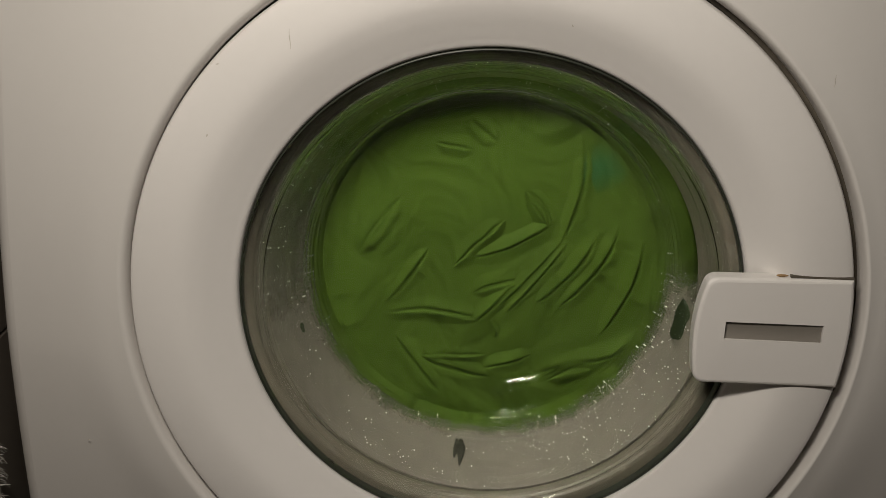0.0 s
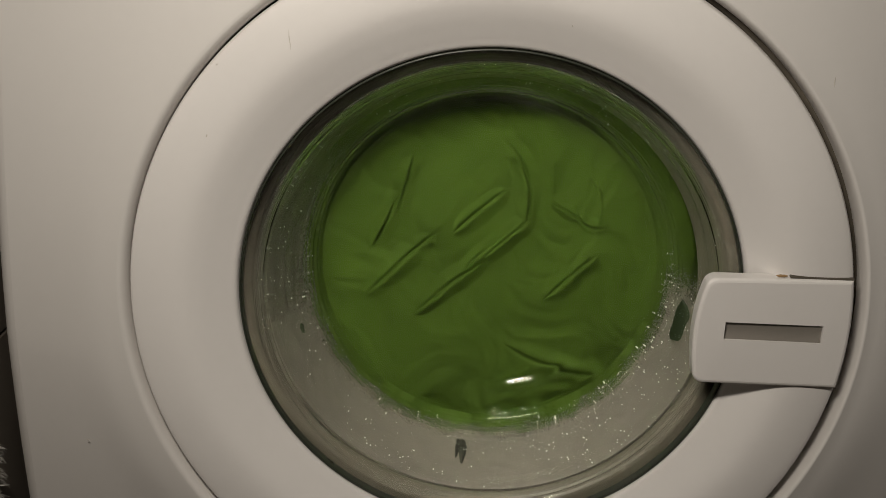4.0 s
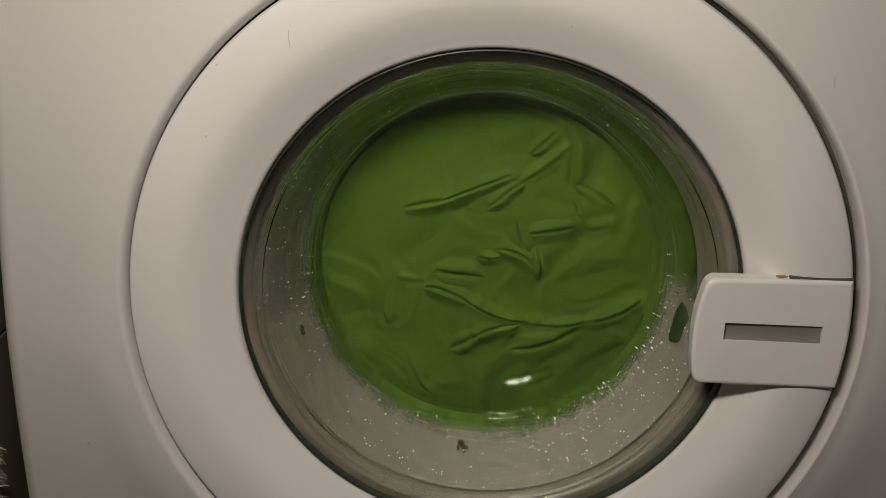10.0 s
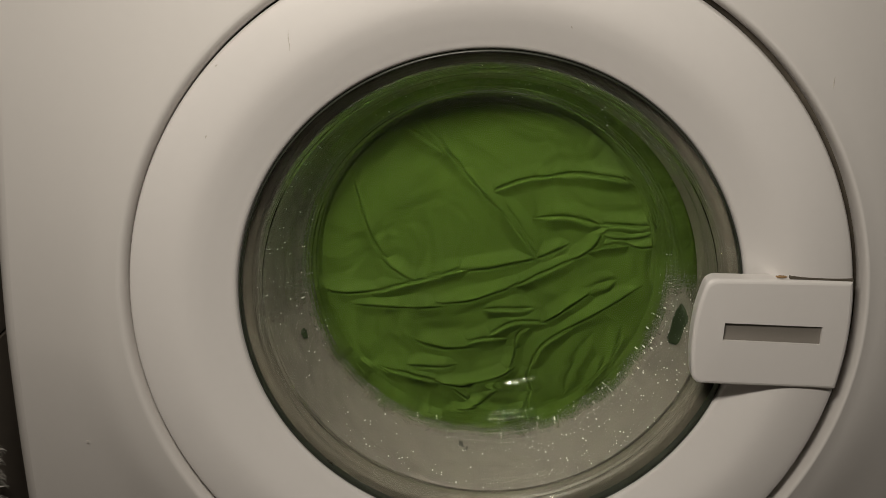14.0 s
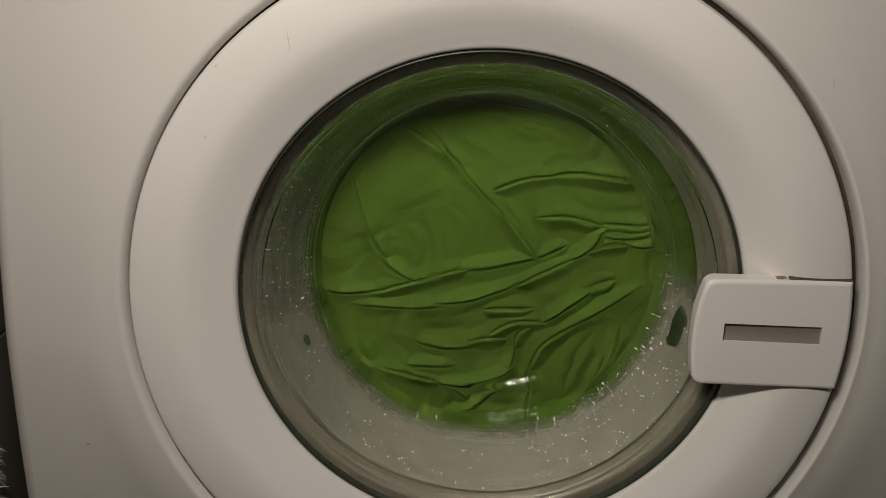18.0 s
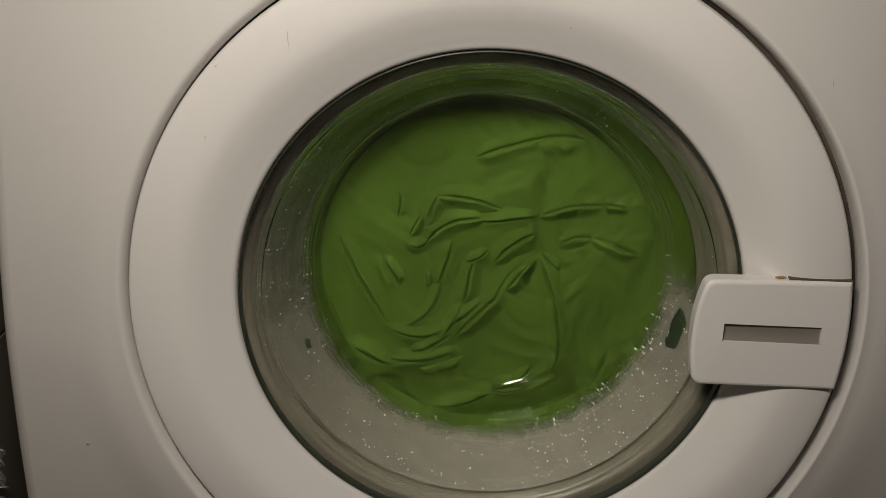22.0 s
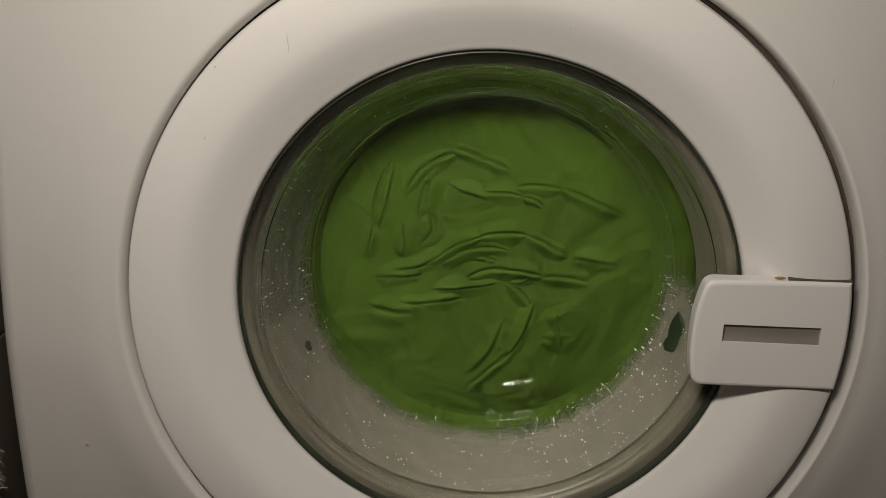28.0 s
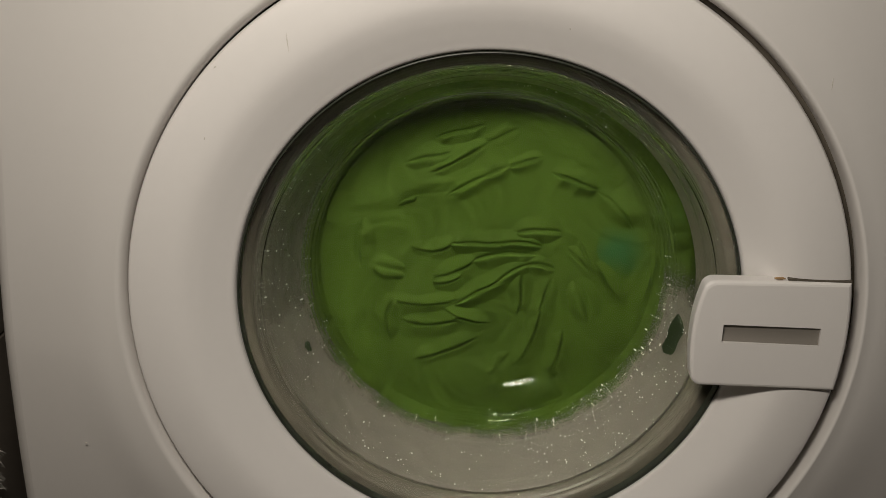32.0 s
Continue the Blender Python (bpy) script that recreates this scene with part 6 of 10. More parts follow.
    walk(FOLDS[36], [(0, lay(-103, -52, 4957, 7)), (1, lay(-103, -52, 4957)), (1.15, lay(-103, -52, 4957)), (1.31, lay(-103, -52, 4957, 7)), (1.49, lay(31, -55, 4882, 7)), (1.65, lay(31, -55, 4882)), (2, lay(31, -55, 4882)), (3, lay(12, -45, 4877)), (3.64, lay(12, -45, 4877)), (4.18, lay(12, -45, 4877, 7)), (32, lay(12, -45, 4877, 7))])
    walk(FOLDS[37], [(0, lay(70, -76, 4894, 7)), (1, lay(70, -76, 4894)), (1.41, lay(70, -76, 4894)), (1.65, lay(70, -76, 4894, 7)), (4.15, lay(41, 2, 4946, 7)), (6.65, lay(11, 80, 4997, 7)), (6.91, lay(11, 80, 4997)), (7, lay(11, 80, 4997)), (7.41, lay(11, 80, 4997)), (7.65, lay(11, 80, 4997, 7)), (8.65, lay(-45, 41, 5042, 7)), (9.65, lay(-101, 1, 5088, 7)), (9.91, lay(-101, 1, 5088)), (10, lay(-101, 1, 5088)), (10.41, lay(-101, 1, 5088)), (10.65, lay(-101, 1, 5088, 7)), (11.6, lay(-69, -37, 5145, 7)), (12.54, lay(-36, -75, 5201, 7)), (13.49, lay(-4, -114, 5258, 7)), (13.69, lay(-4, -114, 5258)), (13.75, lay(-4, -114, 5258)), (19.15, lay(-4, -114, 5258)), (19.5, lay(-4, -114, 5258)), (19.71, lay(-4, -114, 5258, 7)), (20.65, lay(-66, -48, 5214, 7)), (20.91, lay(-66, -48, 5214)), (21, lay(-66, -48, 5214)), (21.41, lay(-66, -48, 5214)), (21.65, lay(-66, -48, 5214, 7)), (22.65, lay(-41, -7, 5201, 7)), (22.91, lay(-41, -7, 5201)), (23, lay(-41, -7, 5201)), (23.41, lay(-41, -7, 5201)), (23.57, lay(-41, -7, 5201, 7)), (23.63, lay(-50, -4, 5257, 7)), (23.69, lay(-59, -1, 5312, 7)), (23.75, lay(-67, 2, 5367, 7)), (23.91, lay(-67, 2, 5367)), (24, lay(-67, 2, 5367)), (24.41, lay(-67, 2, 5367)), (24.57, lay(-67, 2, 5367, 7)), (24.63, lay(-63, -5, 5418, 7)), (24.69, lay(-58, -11, 5469, 7)), (24.75, lay(-54, -18, 5520, 7)), (24.91, lay(-54, -18, 5520)), (25, lay(-54, -18, 5520)), (26.24, lay(-54, -18, 5520)), (26.96, lay(-54, -18, 5520, 7)), (28.65, lay(-78, -42, 5554, 7)), (28.91, lay(-78, -42, 5554)), (29, lay(-78, -42, 5554)), (30, lay(-49, -40, 5584)), (30.41, lay(-49, -40, 5584)), (30.65, lay(-49, -40, 5584, 7)), (31.65, lay(-22, -55, 5600, 7)), (31.91, lay(-22, -55, 5600)), (32, lay(-22, -55, 5600))])
    walk(FOLDS[38], [(0, lay(58, -77, 4894, 7)), (1, lay(58, -77, 4894)), (1.25, lay(58, -77, 4894)), (1.49, lay(58, -77, 4894, 7)), (6.49, lay(49, 40, 4959, 7)), (6.75, lay(49, 40, 4959)), (7, lay(49, 40, 4959)), (7.25, lay(49, 40, 4959)), (7.49, lay(49, 40, 4959, 7)), (8.49, lay(88, 1, 4896, 7)), (8.75, lay(88, 1, 4896)), (9, lay(88, 1, 4896)), (9.25, lay(88, 1, 4896)), (9.49, lay(88, 1, 4896, 7)), (10.49, lay(75, 22, 4831, 7)), (11.49, lay(61, 44, 4765, 7)), (11.75, lay(61, 44, 4765)), (12, lay(61, 44, 4765)), (12.25, lay(61, 44, 4765)), (12.49, lay(61, 44, 4765, 7)), (12.93, lay(59, 37, 4720, 7)), (13.37, lay(57, 30, 4675, 7)), (13.56, lay(57, 30, 4675)), (13.75, lay(57, 30, 4675)), (19.15, lay(57, 30, 4675)), (19.37, lay(57, 30, 4675)), (19.57, lay(57, 30, 4675, 7)), (21.49, lay(65, 60, 4671, 7)), (21.75, lay(65, 60, 4671)), (22, lay(65, 60, 4671)), (23, lay(73, 40, 4664)), (24, lay(63, 30, 4679)), (25, lay(37, 4, 4707)), (28, lay(47, 2, 4699)), (29, lay(11, 27, 4699)), (29.25, lay(11, 27, 4699)), (29.49, lay(11, 27, 4699, 7)), (30.49, lay(44, 24, 4649, 7)), (30.75, lay(44, 24, 4649)), (31, lay(44, 24, 4649)), (31.31, lay(44, 24, 4649)), (31.49, lay(44, 24, 4649, 7)), (32, lay(44, 24, 4649, 7))])
    walk(FOLDS[39], [(0, lay(-51, -14, 5131, 7)), (1, lay(-51, -14, 5131)), (1.09, lay(-51, -14, 5131)), (1.25, lay(-51, -14, 5131, 7)), (1.43, lay(-75, 31, 5073, 7)), (1.59, lay(-75, 31, 5073)), (2, lay(-75, 31, 5073)), (2.09, lay(-75, 31, 5073)), (2.33, lay(-75, 31, 5073, 7)), (4, lay(-83, -18, 5112, 7)), (4.78, lay(-83, -18, 5112)), (6, lay(-83, -18, 5112)), (6.09, lay(-83, -18, 5112)), (6.25, lay(-83, -18, 5112, 7)), (6.31, lay(-70, -16, 5162, 7)), (6.37, lay(-56, -15, 5212, 7)), (6.43, lay(-43, -13, 5263, 7)), (6.59, lay(-43, -13, 5263)), (7, lay(-43, -13, 5263)), (7.09, lay(-43, -13, 5263)), (7.33, lay(-43, -13, 5263, 7)), (19.43, lay(-59, 27, 5199, 7)), (19.65, lay(-59, 27, 5199)), (20, lay(-59, 27, 5199)), (20.09, lay(-59, 27, 5199)), (20.33, lay(-59, 27, 5199, 7)), (22.33, lay(-42, 53, 5254, 7)), (24.33, lay(-25, 79, 5309, 7)), (24.59, lay(-25, 79, 5309)), (25, lay(-25, 79, 5309)), (25.28, lay(-25, 79, 5309)), (25.76, lay(-25, 79, 5309, 7)), (26.03, lay(-38, 70, 5355, 7)), (26.3, lay(-52, 61, 5400, 7)), (26.78, lay(-52, 61, 5400)), (28, lay(-52, 61, 5400)), (28.09, lay(-52, 61, 5400)), (28.33, lay(-52, 61, 5400, 7)), (29.33, lay(48, 37, 5381, 7)), (29.59, lay(48, 37, 5381)), (30, lay(48, 37, 5381)), (30.15, lay(48, 37, 5381)), (30.33, lay(48, 37, 5381, 7)), (32, lay(48, 37, 5381, 7))])
    walk(FOLDS[40], [(0, lay(-77, 45, 5117, 7)), (1, lay(-77, 45, 5117)), (1.35, lay(-77, 45, 5117)), (1.51, lay(-77, 45, 5117, 7)), (1.6, lay(-46, 74, 5058, 7)), (1.69, lay(-14, 104, 4999, 7)), (1.85, lay(-14, 104, 4999)), (2, lay(-14, 104, 4999)), (2.35, lay(-14, 104, 4999)), (2.59, lay(-14, 104, 4999, 7)), (4.78, lay(71, 22, 4927, 7)), (5.56, lay(71, 22, 4927)), (6, lay(71, 22, 4927)), (6.35, lay(71, 22, 4927)), (6.51, lay(71, 22, 4927, 7)), (6.69, lay(-89, -68, 4957, 7)), (6.85, lay(-89, -68, 4957)), (7, lay(-89, -68, 4957)), (7.35, lay(-89, -68, 4957)), (7.59, lay(-89, -68, 4957, 7)), (8.59, lay(-77, -13, 5020, 7)), (9.59, lay(-64, 42, 5083, 7)), (9.85, lay(-64, 42, 5083)), (10, lay(-64, 42, 5083)), (10.35, lay(-64, 42, 5083)), (10.51, lay(-64, 42, 5083, 7)), (10.6, lay(18, 50, 5016, 7)), (10.69, lay(100, 57, 4949, 7)), (10.85, lay(100, 57, 4949)), (11, lay(100, 57, 4949)), (11.35, lay(100, 57, 4949)), (11.59, lay(100, 57, 4949, 7)), (12.21, lay(90, 12, 5003, 7)), (12.83, lay(80, -33, 5057, 7)), (13.44, lay(70, -78, 5110, 7)), (13.64, lay(70, -78, 5110)), (13.75, lay(70, -78, 5110)), (19.15, lay(70, -78, 5110)), (19.45, lay(70, -78, 5110)), (19.65, lay(70, -78, 5110, 7)), (20.59, lay(-72, 16, 5174, 7)), (20.85, lay(-72, 16, 5174)), (21, lay(-72, 16, 5174)), (21.35, lay(-72, 16, 5174)), (21.59, lay(-72, 16, 5174, 7)), (22.59, lay(-55, 58, 5132, 7)), (23.59, lay(-38, 100, 5090, 7)), (23.85, lay(-38, 100, 5090)), (24, lay(-38, 100, 5090)), (24.35, lay(-38, 100, 5090)), (24.59, lay(-38, 100, 5090, 7)), (28.59, lay(-70, 88, 5092, 7)), (28.85, lay(-70, 88, 5092)), (29, lay(-70, 88, 5092)), (29.41, lay(-70, 88, 5092)), (29.59, lay(-70, 88, 5092, 7)), (32, lay(-70, 88, 5092, 7))])
    walk(FOLDS[41], [(0, lay(61, -31, 4703, 7)), (1.43, lay(61, -31, 4703, 7)), (1.61, lay(61, -31, 4703)), (2, lay(61, -31, 4703)), (2.19, lay(61, -31, 4703)), (2.43, lay(61, -31, 4703, 7)), (3.36, lay(5, -54, 4744, 7)), (4.3, lay(-51, -77, 4785, 7)), (5.08, lay(-51, -77, 4785)), (6, lay(-51, -77, 4785)), (6.25, lay(-51, -77, 4785)), (6.43, lay(-51, -77, 4785, 7)), (32, lay(-51, -77, 4785, 7))])
    walk(FOLDS[42], [(0, lay(44, -30, 4702, 7)), (1.69, lay(44, -30, 4702, 7)), (1.87, lay(44, -30, 4702)), (2, lay(44, -30, 4702)), (2.45, lay(44, -30, 4702)), (2.69, lay(44, -30, 4702, 7)), (5.07, lay(-37, 34, 4682, 7)), (5.85, lay(-37, 34, 4682)), (6, lay(-37, 34, 4682)), (6.51, lay(-37, 34, 4682)), (6.69, lay(-37, 34, 4682, 7)), (32, lay(-37, 34, 4682, 7))])
    walk(FOLDS[43], [(0, lay(-15, -11, 4516, 7)), (1.53, lay(-15, -11, 4516, 7)), (1.71, lay(-15, -11, 4516)), (2, lay(-15, -11, 4516)), (2.29, lay(-15, -11, 4516)), (2.53, lay(-15, -11, 4516, 7)), (8.53, lay(13, -63, 4549, 7)), (8.79, lay(13, -63, 4549)), (9, lay(13, -63, 4549)), (9.29, lay(13, -63, 4549)), (9.45, lay(13, -63, 4549, 7)), (9.63, lay(-29, 49, 4542, 7)), (9.79, lay(-29, 49, 4542)), (10, lay(-29, 49, 4542)), (10.29, lay(-29, 49, 4542)), (10.45, lay(-29, 49, 4542, 7)), (10.63, lay(11, -34, 4573, 7)), (10.79, lay(11, -34, 4573)), (11, lay(11, -34, 4573)), (11.29, lay(11, -34, 4573)), (11.45, lay(11, -34, 4573, 7)), (11.63, lay(35, 7, 4503, 7)), (11.79, lay(35, 7, 4503)), (12, lay(35, 7, 4503)), (12.29, lay(35, 7, 4503)), (12.45, lay(35, 7, 4503, 7)), (12.63, lay(11, -44, 4483, 7)), (12.79, lay(11, -44, 4483)), (13, lay(11, -44, 4483)), (13.22, lay(11, -44, 4483)), (13.4, lay(11, -44, 4483, 7)), (19.6, lay(-41, -7, 4531, 7)), (19.82, lay(-41, -7, 4531)), (20, lay(-41, -7, 4531)), (21, lay(-32, -42, 4528)), (22, lay(-22, -2, 4520)), (22.29, lay(-22, -2, 4520)), (22.53, lay(-22, -2, 4520, 7)), (23.53, lay(-7, -11, 4516, 7)), (23.79, lay(-7, -11, 4516)), (24, lay(-7, -11, 4516)), (24.29, lay(-7, -11, 4516)), (24.53, lay(-7, -11, 4516, 7)), (26.59, lay(-11, -17, 4504, 7)), (27.37, lay(-11, -17, 4504)), (28, lay(-11, -17, 4504)), (29, lay(-33, -9, 4487)), (29.29, lay(-33, -9, 4487)), (29.45, lay(-33, -9, 4487, 7)), (29.63, lay(-41, -82, 4524, 7)), (29.79, lay(-41, -82, 4524)), (30, lay(-41, -82, 4524)), (30.29, lay(-41, -82, 4524)), (30.53, lay(-41, -82, 4524, 7)), (31.53, lay(-19, -13, 4541, 7)), (31.79, lay(-19, -13, 4541)), (32, lay(-19, -13, 4541))])
    walk(FOLDS[44], [(0, lay(9, 76, 4617, 7)), (1.37, lay(9, 76, 4617, 7)), (1.55, lay(9, 76, 4617)), (2, lay(9, 76, 4617)), (2.13, lay(9, 76, 4617)), (2.37, lay(9, 76, 4617, 7)), (11.37, lay(48, 73, 4618, 7)), (11.63, lay(48, 73, 4618)), (12, lay(48, 73, 4618)), (12.13, lay(48, 73, 4618)), (12.37, lay(48, 73, 4618, 7)), (19.24, lay(29, 36, 4566, 7)), (26.11, lay(10, -2, 4513, 7)), (26.89, lay(10, -2, 4513)), (28, lay(10, -2, 4513)), (28.13, lay(10, -2, 4513)), (28.37, lay(10, -2, 4513, 7)), (29.37, lay(-69, 32, 4454, 7)), (29.63, lay(-69, 32, 4454)), (30, lay(-69, 32, 4454)), (30.19, lay(-69, 32, 4454)), (30.37, lay(-69, 32, 4454, 7)), (32, lay(-69, 32, 4454, 7))])
    walk(FOLDS[45], [(0, lay(-62, -17, 4439, 7)), (1.63, lay(-62, -17, 4439, 7)), (1.81, lay(-62, -17, 4439)), (2, lay(-62, -17, 4439)), (2.39, lay(-62, -17, 4439)), (2.63, lay(-62, -17, 4439, 7)), (7.63, lay(16, -31, 4389, 7)), (12.63, lay(93, -46, 4339, 7)), (12.89, lay(93, -46, 4339)), (13, lay(93, -46, 4339)), (13.29, lay(93, -46, 4339)), (13.41, lay(93, -46, 4339, 7)), (13.48, lay(58, -61, 4278, 7)), (13.55, lay(22, -77, 4218, 7)), (13.67, lay(22, -77, 4218)), (13.75, lay(22, -77, 4218)), (19.15, lay(22, -77, 4218)), (19.48, lay(22, -77, 4218)), (19.69, lay(22, -77, 4218, 7)), (20.63, lay(-4, -21, 4153, 7)), (20.89, lay(-4, -21, 4153)), (21, lay(-4, -21, 4153)), (21.45, lay(-4, -21, 4153)), (21.63, lay(-4, -21, 4153, 7)), (32, lay(-4, -21, 4153, 7))])
    walk(FOLDS[46], [(0, lay(-89, -23, 4767, 7)), (1.47, lay(-89, -23, 4767, 7)), (1.65, lay(-89, -23, 4767)), (2, lay(-89, -23, 4767)), (3, lay(-86, 7, 4746)), (3.69, lay(-86, 7, 4746)), (4.41, lay(-86, 7, 4746, 7)), (5.44, lay(-55, -43, 4794, 7)), (6.47, lay(-23, -93, 4842, 7)), (6.73, lay(-23, -93, 4842)), (7, lay(-23, -93, 4842)), (7.23, lay(-23, -93, 4842)), (7.47, lay(-23, -93, 4842, 7)), (26.41, lay(38, -64, 4897, 7)), (27.19, lay(38, -64, 4897)), (28, lay(38, -64, 4897)), (28.29, lay(38, -64, 4897)), (28.47, lay(38, -64, 4897, 7)), (32, lay(38, -64, 4897, 7))])
    walk(FOLDS[47], [(0, lay(-6, 14, 4480, 7)), (1.31, lay(-6, 14, 4480, 7)), (1.49, lay(-6, 14, 4480)), (2, lay(-6, 14, 4480)), (2.07, lay(-6, 14, 4480)), (2.23, lay(-6, 14, 4480, 7)), (2.32, lay(12, 22, 4532, 7)), (2.41, lay(29, 30, 4584, 7)), (2.57, lay(29, 30, 4584)), (3, lay(29, 30, 4584)), (3.21, lay(29, 30, 4584)), (3.93, lay(29, 30, 4584, 7)), (8.31, lay(99, -27, 4545, 7)), (8.57, lay(99, -27, 4545)), (9, lay(99, -27, 4545)), (9.07, lay(99, -27, 4545)), (9.23, lay(99, -27, 4545, 7)), (9.41, lay(16, 38, 4501, 7)), (9.57, lay(16, 38, 4501)), (10, lay(16, 38, 4501)), (10.07, lay(16, 38, 4501)), (10.23, lay(16, 38, 4501, 7)), (10.41, lay(79, -8, 4527, 7)), (10.57, lay(79, -8, 4527)), (11, lay(79, -8, 4527)), (12, lay(92, -14, 4539)), (12.07, lay(92, -14, 4539)), (12.31, lay(92, -14, 4539, 7)), (13.23, lay(96, 21, 4503, 7)), (13.43, lay(96, 21, 4503)), (13.75, lay(96, 21, 4503)), (19.15, lay(96, 21, 4503)), (19.21, lay(96, 21, 4503)), (19.41, lay(96, 21, 4503, 7)), (20.05, lay(83, 31, 4447, 7)), (20.68, lay(69, 41, 4391, 7)), (21.31, lay(56, 51, 4335, 7)), (21.57, lay(56, 51, 4335)), (22, lay(56, 51, 4335)), (22.07, lay(56, 51, 4335)), (22.31, lay(56, 51, 4335, 7)), (22.81, lay(40, 10, 4261, 7)), (23.31, lay(25, -30, 4187, 7)), (23.57, lay(25, -30, 4187)), (24, lay(25, -30, 4187)), (24.07, lay(25, -30, 4187)), (24.31, lay(25, -30, 4187, 7)), (25.12, lay(16, -40, 4246, 7)), (25.93, lay(8, -49, 4305, 7)), (26.71, lay(8, -49, 4305)), (28, lay(8, -49, 4305)), (29, lay(-7, -46, 4324)), (29.07, lay(-7, -46, 4324)), (29.23, lay(-7, -46, 4324, 7)), (29.32, lay(39, -20, 4380, 7)), (29.41, lay(86, 7, 4436, 7)), (29.57, lay(86, 7, 4436)), (30, lay(86, 7, 4436)), (30.07, lay(86, 7, 4436)), (30.31, lay(86, 7, 4436, 7)), (30.81, lay(81, 34, 4364, 7)), (31.31, lay(76, 62, 4291, 7)), (31.57, lay(76, 62, 4291)), (32, lay(76, 62, 4291))])
    walk(FOLDS[48], [(0, lay(-111, -31, 4574, 7)), (1.57, lay(-111, -31, 4574, 7)), (1.75, lay(-111, -31, 4574)), (2, lay(-111, -31, 4574)), (2.33, lay(-111, -31, 4574)), (2.57, lay(-111, -31, 4574, 7)), (4.24, lay(-107, -21, 4626, 7)), (5.9, lay(-102, -11, 4677, 7)), (7.57, lay(-98, 0, 4729, 7)), (7.83, lay(-98, 0, 4729)), (8, lay(-98, 0, 4729)), (8.33, lay(-98, 0, 4729)), (8.57, lay(-98, 0, 4729, 7)), (9.07, lay(-75, -35, 4789, 7)), (9.57, lay(-52, -71, 4850, 7)), (9.83, lay(-52, -71, 4850)), (10, lay(-52, -71, 4850)), (10.33, lay(-52, -71, 4850)), (10.57, lay(-52, -71, 4850, 7)), (11.57, lay(-39, -60, 4918, 7)), (11.83, lay(-39, -60, 4918)), (12, lay(-39, -60, 4918)), (12.33, lay(-39, -60, 4918)), (12.57, lay(-39, -60, 4918, 7)), (13, lay(-50, -37, 4873, 7)), (13.43, lay(-62, -13, 4828, 7)), (13.62, lay(-62, -13, 4828)), (13.75, lay(-62, -13, 4828)), (19.15, lay(-62, -13, 4828)), (19.43, lay(-62, -13, 4828)), (19.63, lay(-62, -13, 4828, 7)), (22.57, lay(-91, 6, 4825, 7)), (22.83, lay(-91, 6, 4825)), (23, lay(-91, 6, 4825)), (24, lay(-90, -6, 4830)), (25, lay(-59, -30, 4833)), (28, lay(-37, -52, 4857)), (28.33, lay(-37, -52, 4857)), (28.49, lay(-37, -52, 4857, 7)), (28.58, lay(-31, 14, 4794, 7)), (28.67, lay(-25, 80, 4730, 7)), (28.83, lay(-25, 80, 4730)), (29, lay(-25, 80, 4730)), (29.33, lay(-25, 80, 4730)), (29.57, lay(-25, 80, 4730, 7)), (30.57, lay(-30, 92, 4728, 7)), (30.83, lay(-30, 92, 4728)), (31, lay(-30, 92, 4728)), (31.39, lay(-30, 92, 4728)), (31.57, lay(-30, 92, 4728, 7)), (32, lay(-30, 92, 4728, 7))])
    walk(FOLDS[49], [(0, lay(-72, 42, 4691, 7)), (1.41, lay(-72, 42, 4691, 7)), (1.59, lay(-72, 42, 4691)), (2, lay(-72, 42, 4691)), (2.17, lay(-72, 42, 4691)), (2.41, lay(-72, 42, 4691, 7)), (8.41, lay(-10, 25, 4704, 7)), (8.67, lay(-10, 25, 4704)), (9, lay(-10, 25, 4704)), (10, lay(14, 20, 4695)), (11, lay(58, 30, 4694)), (11.17, lay(58, 30, 4694)), (11.41, lay(58, 30, 4694, 7)), (20.41, lay(-83, 34, 4708, 7)), (20.67, lay(-83, 34, 4708)), (21, lay(-83, 34, 4708)), (21.17, lay(-83, 34, 4708)), (21.41, lay(-83, 34, 4708, 7)), (28.41, lay(-72, 24, 4647, 7)), (28.67, lay(-72, 24, 4647)), (29, lay(-72, 24, 4647)), (29.17, lay(-72, 24, 4647)), (29.41, lay(-72, 24, 4647, 7)), (30.41, lay(-63, -71, 4653, 7)), (30.67, lay(-63, -71, 4653)), (31, lay(-63, -71, 4653)), (31.23, lay(-63, -71, 4653)), (31.41, lay(-63, -71, 4653, 7)), (32, lay(-63, -71, 4653, 7))])
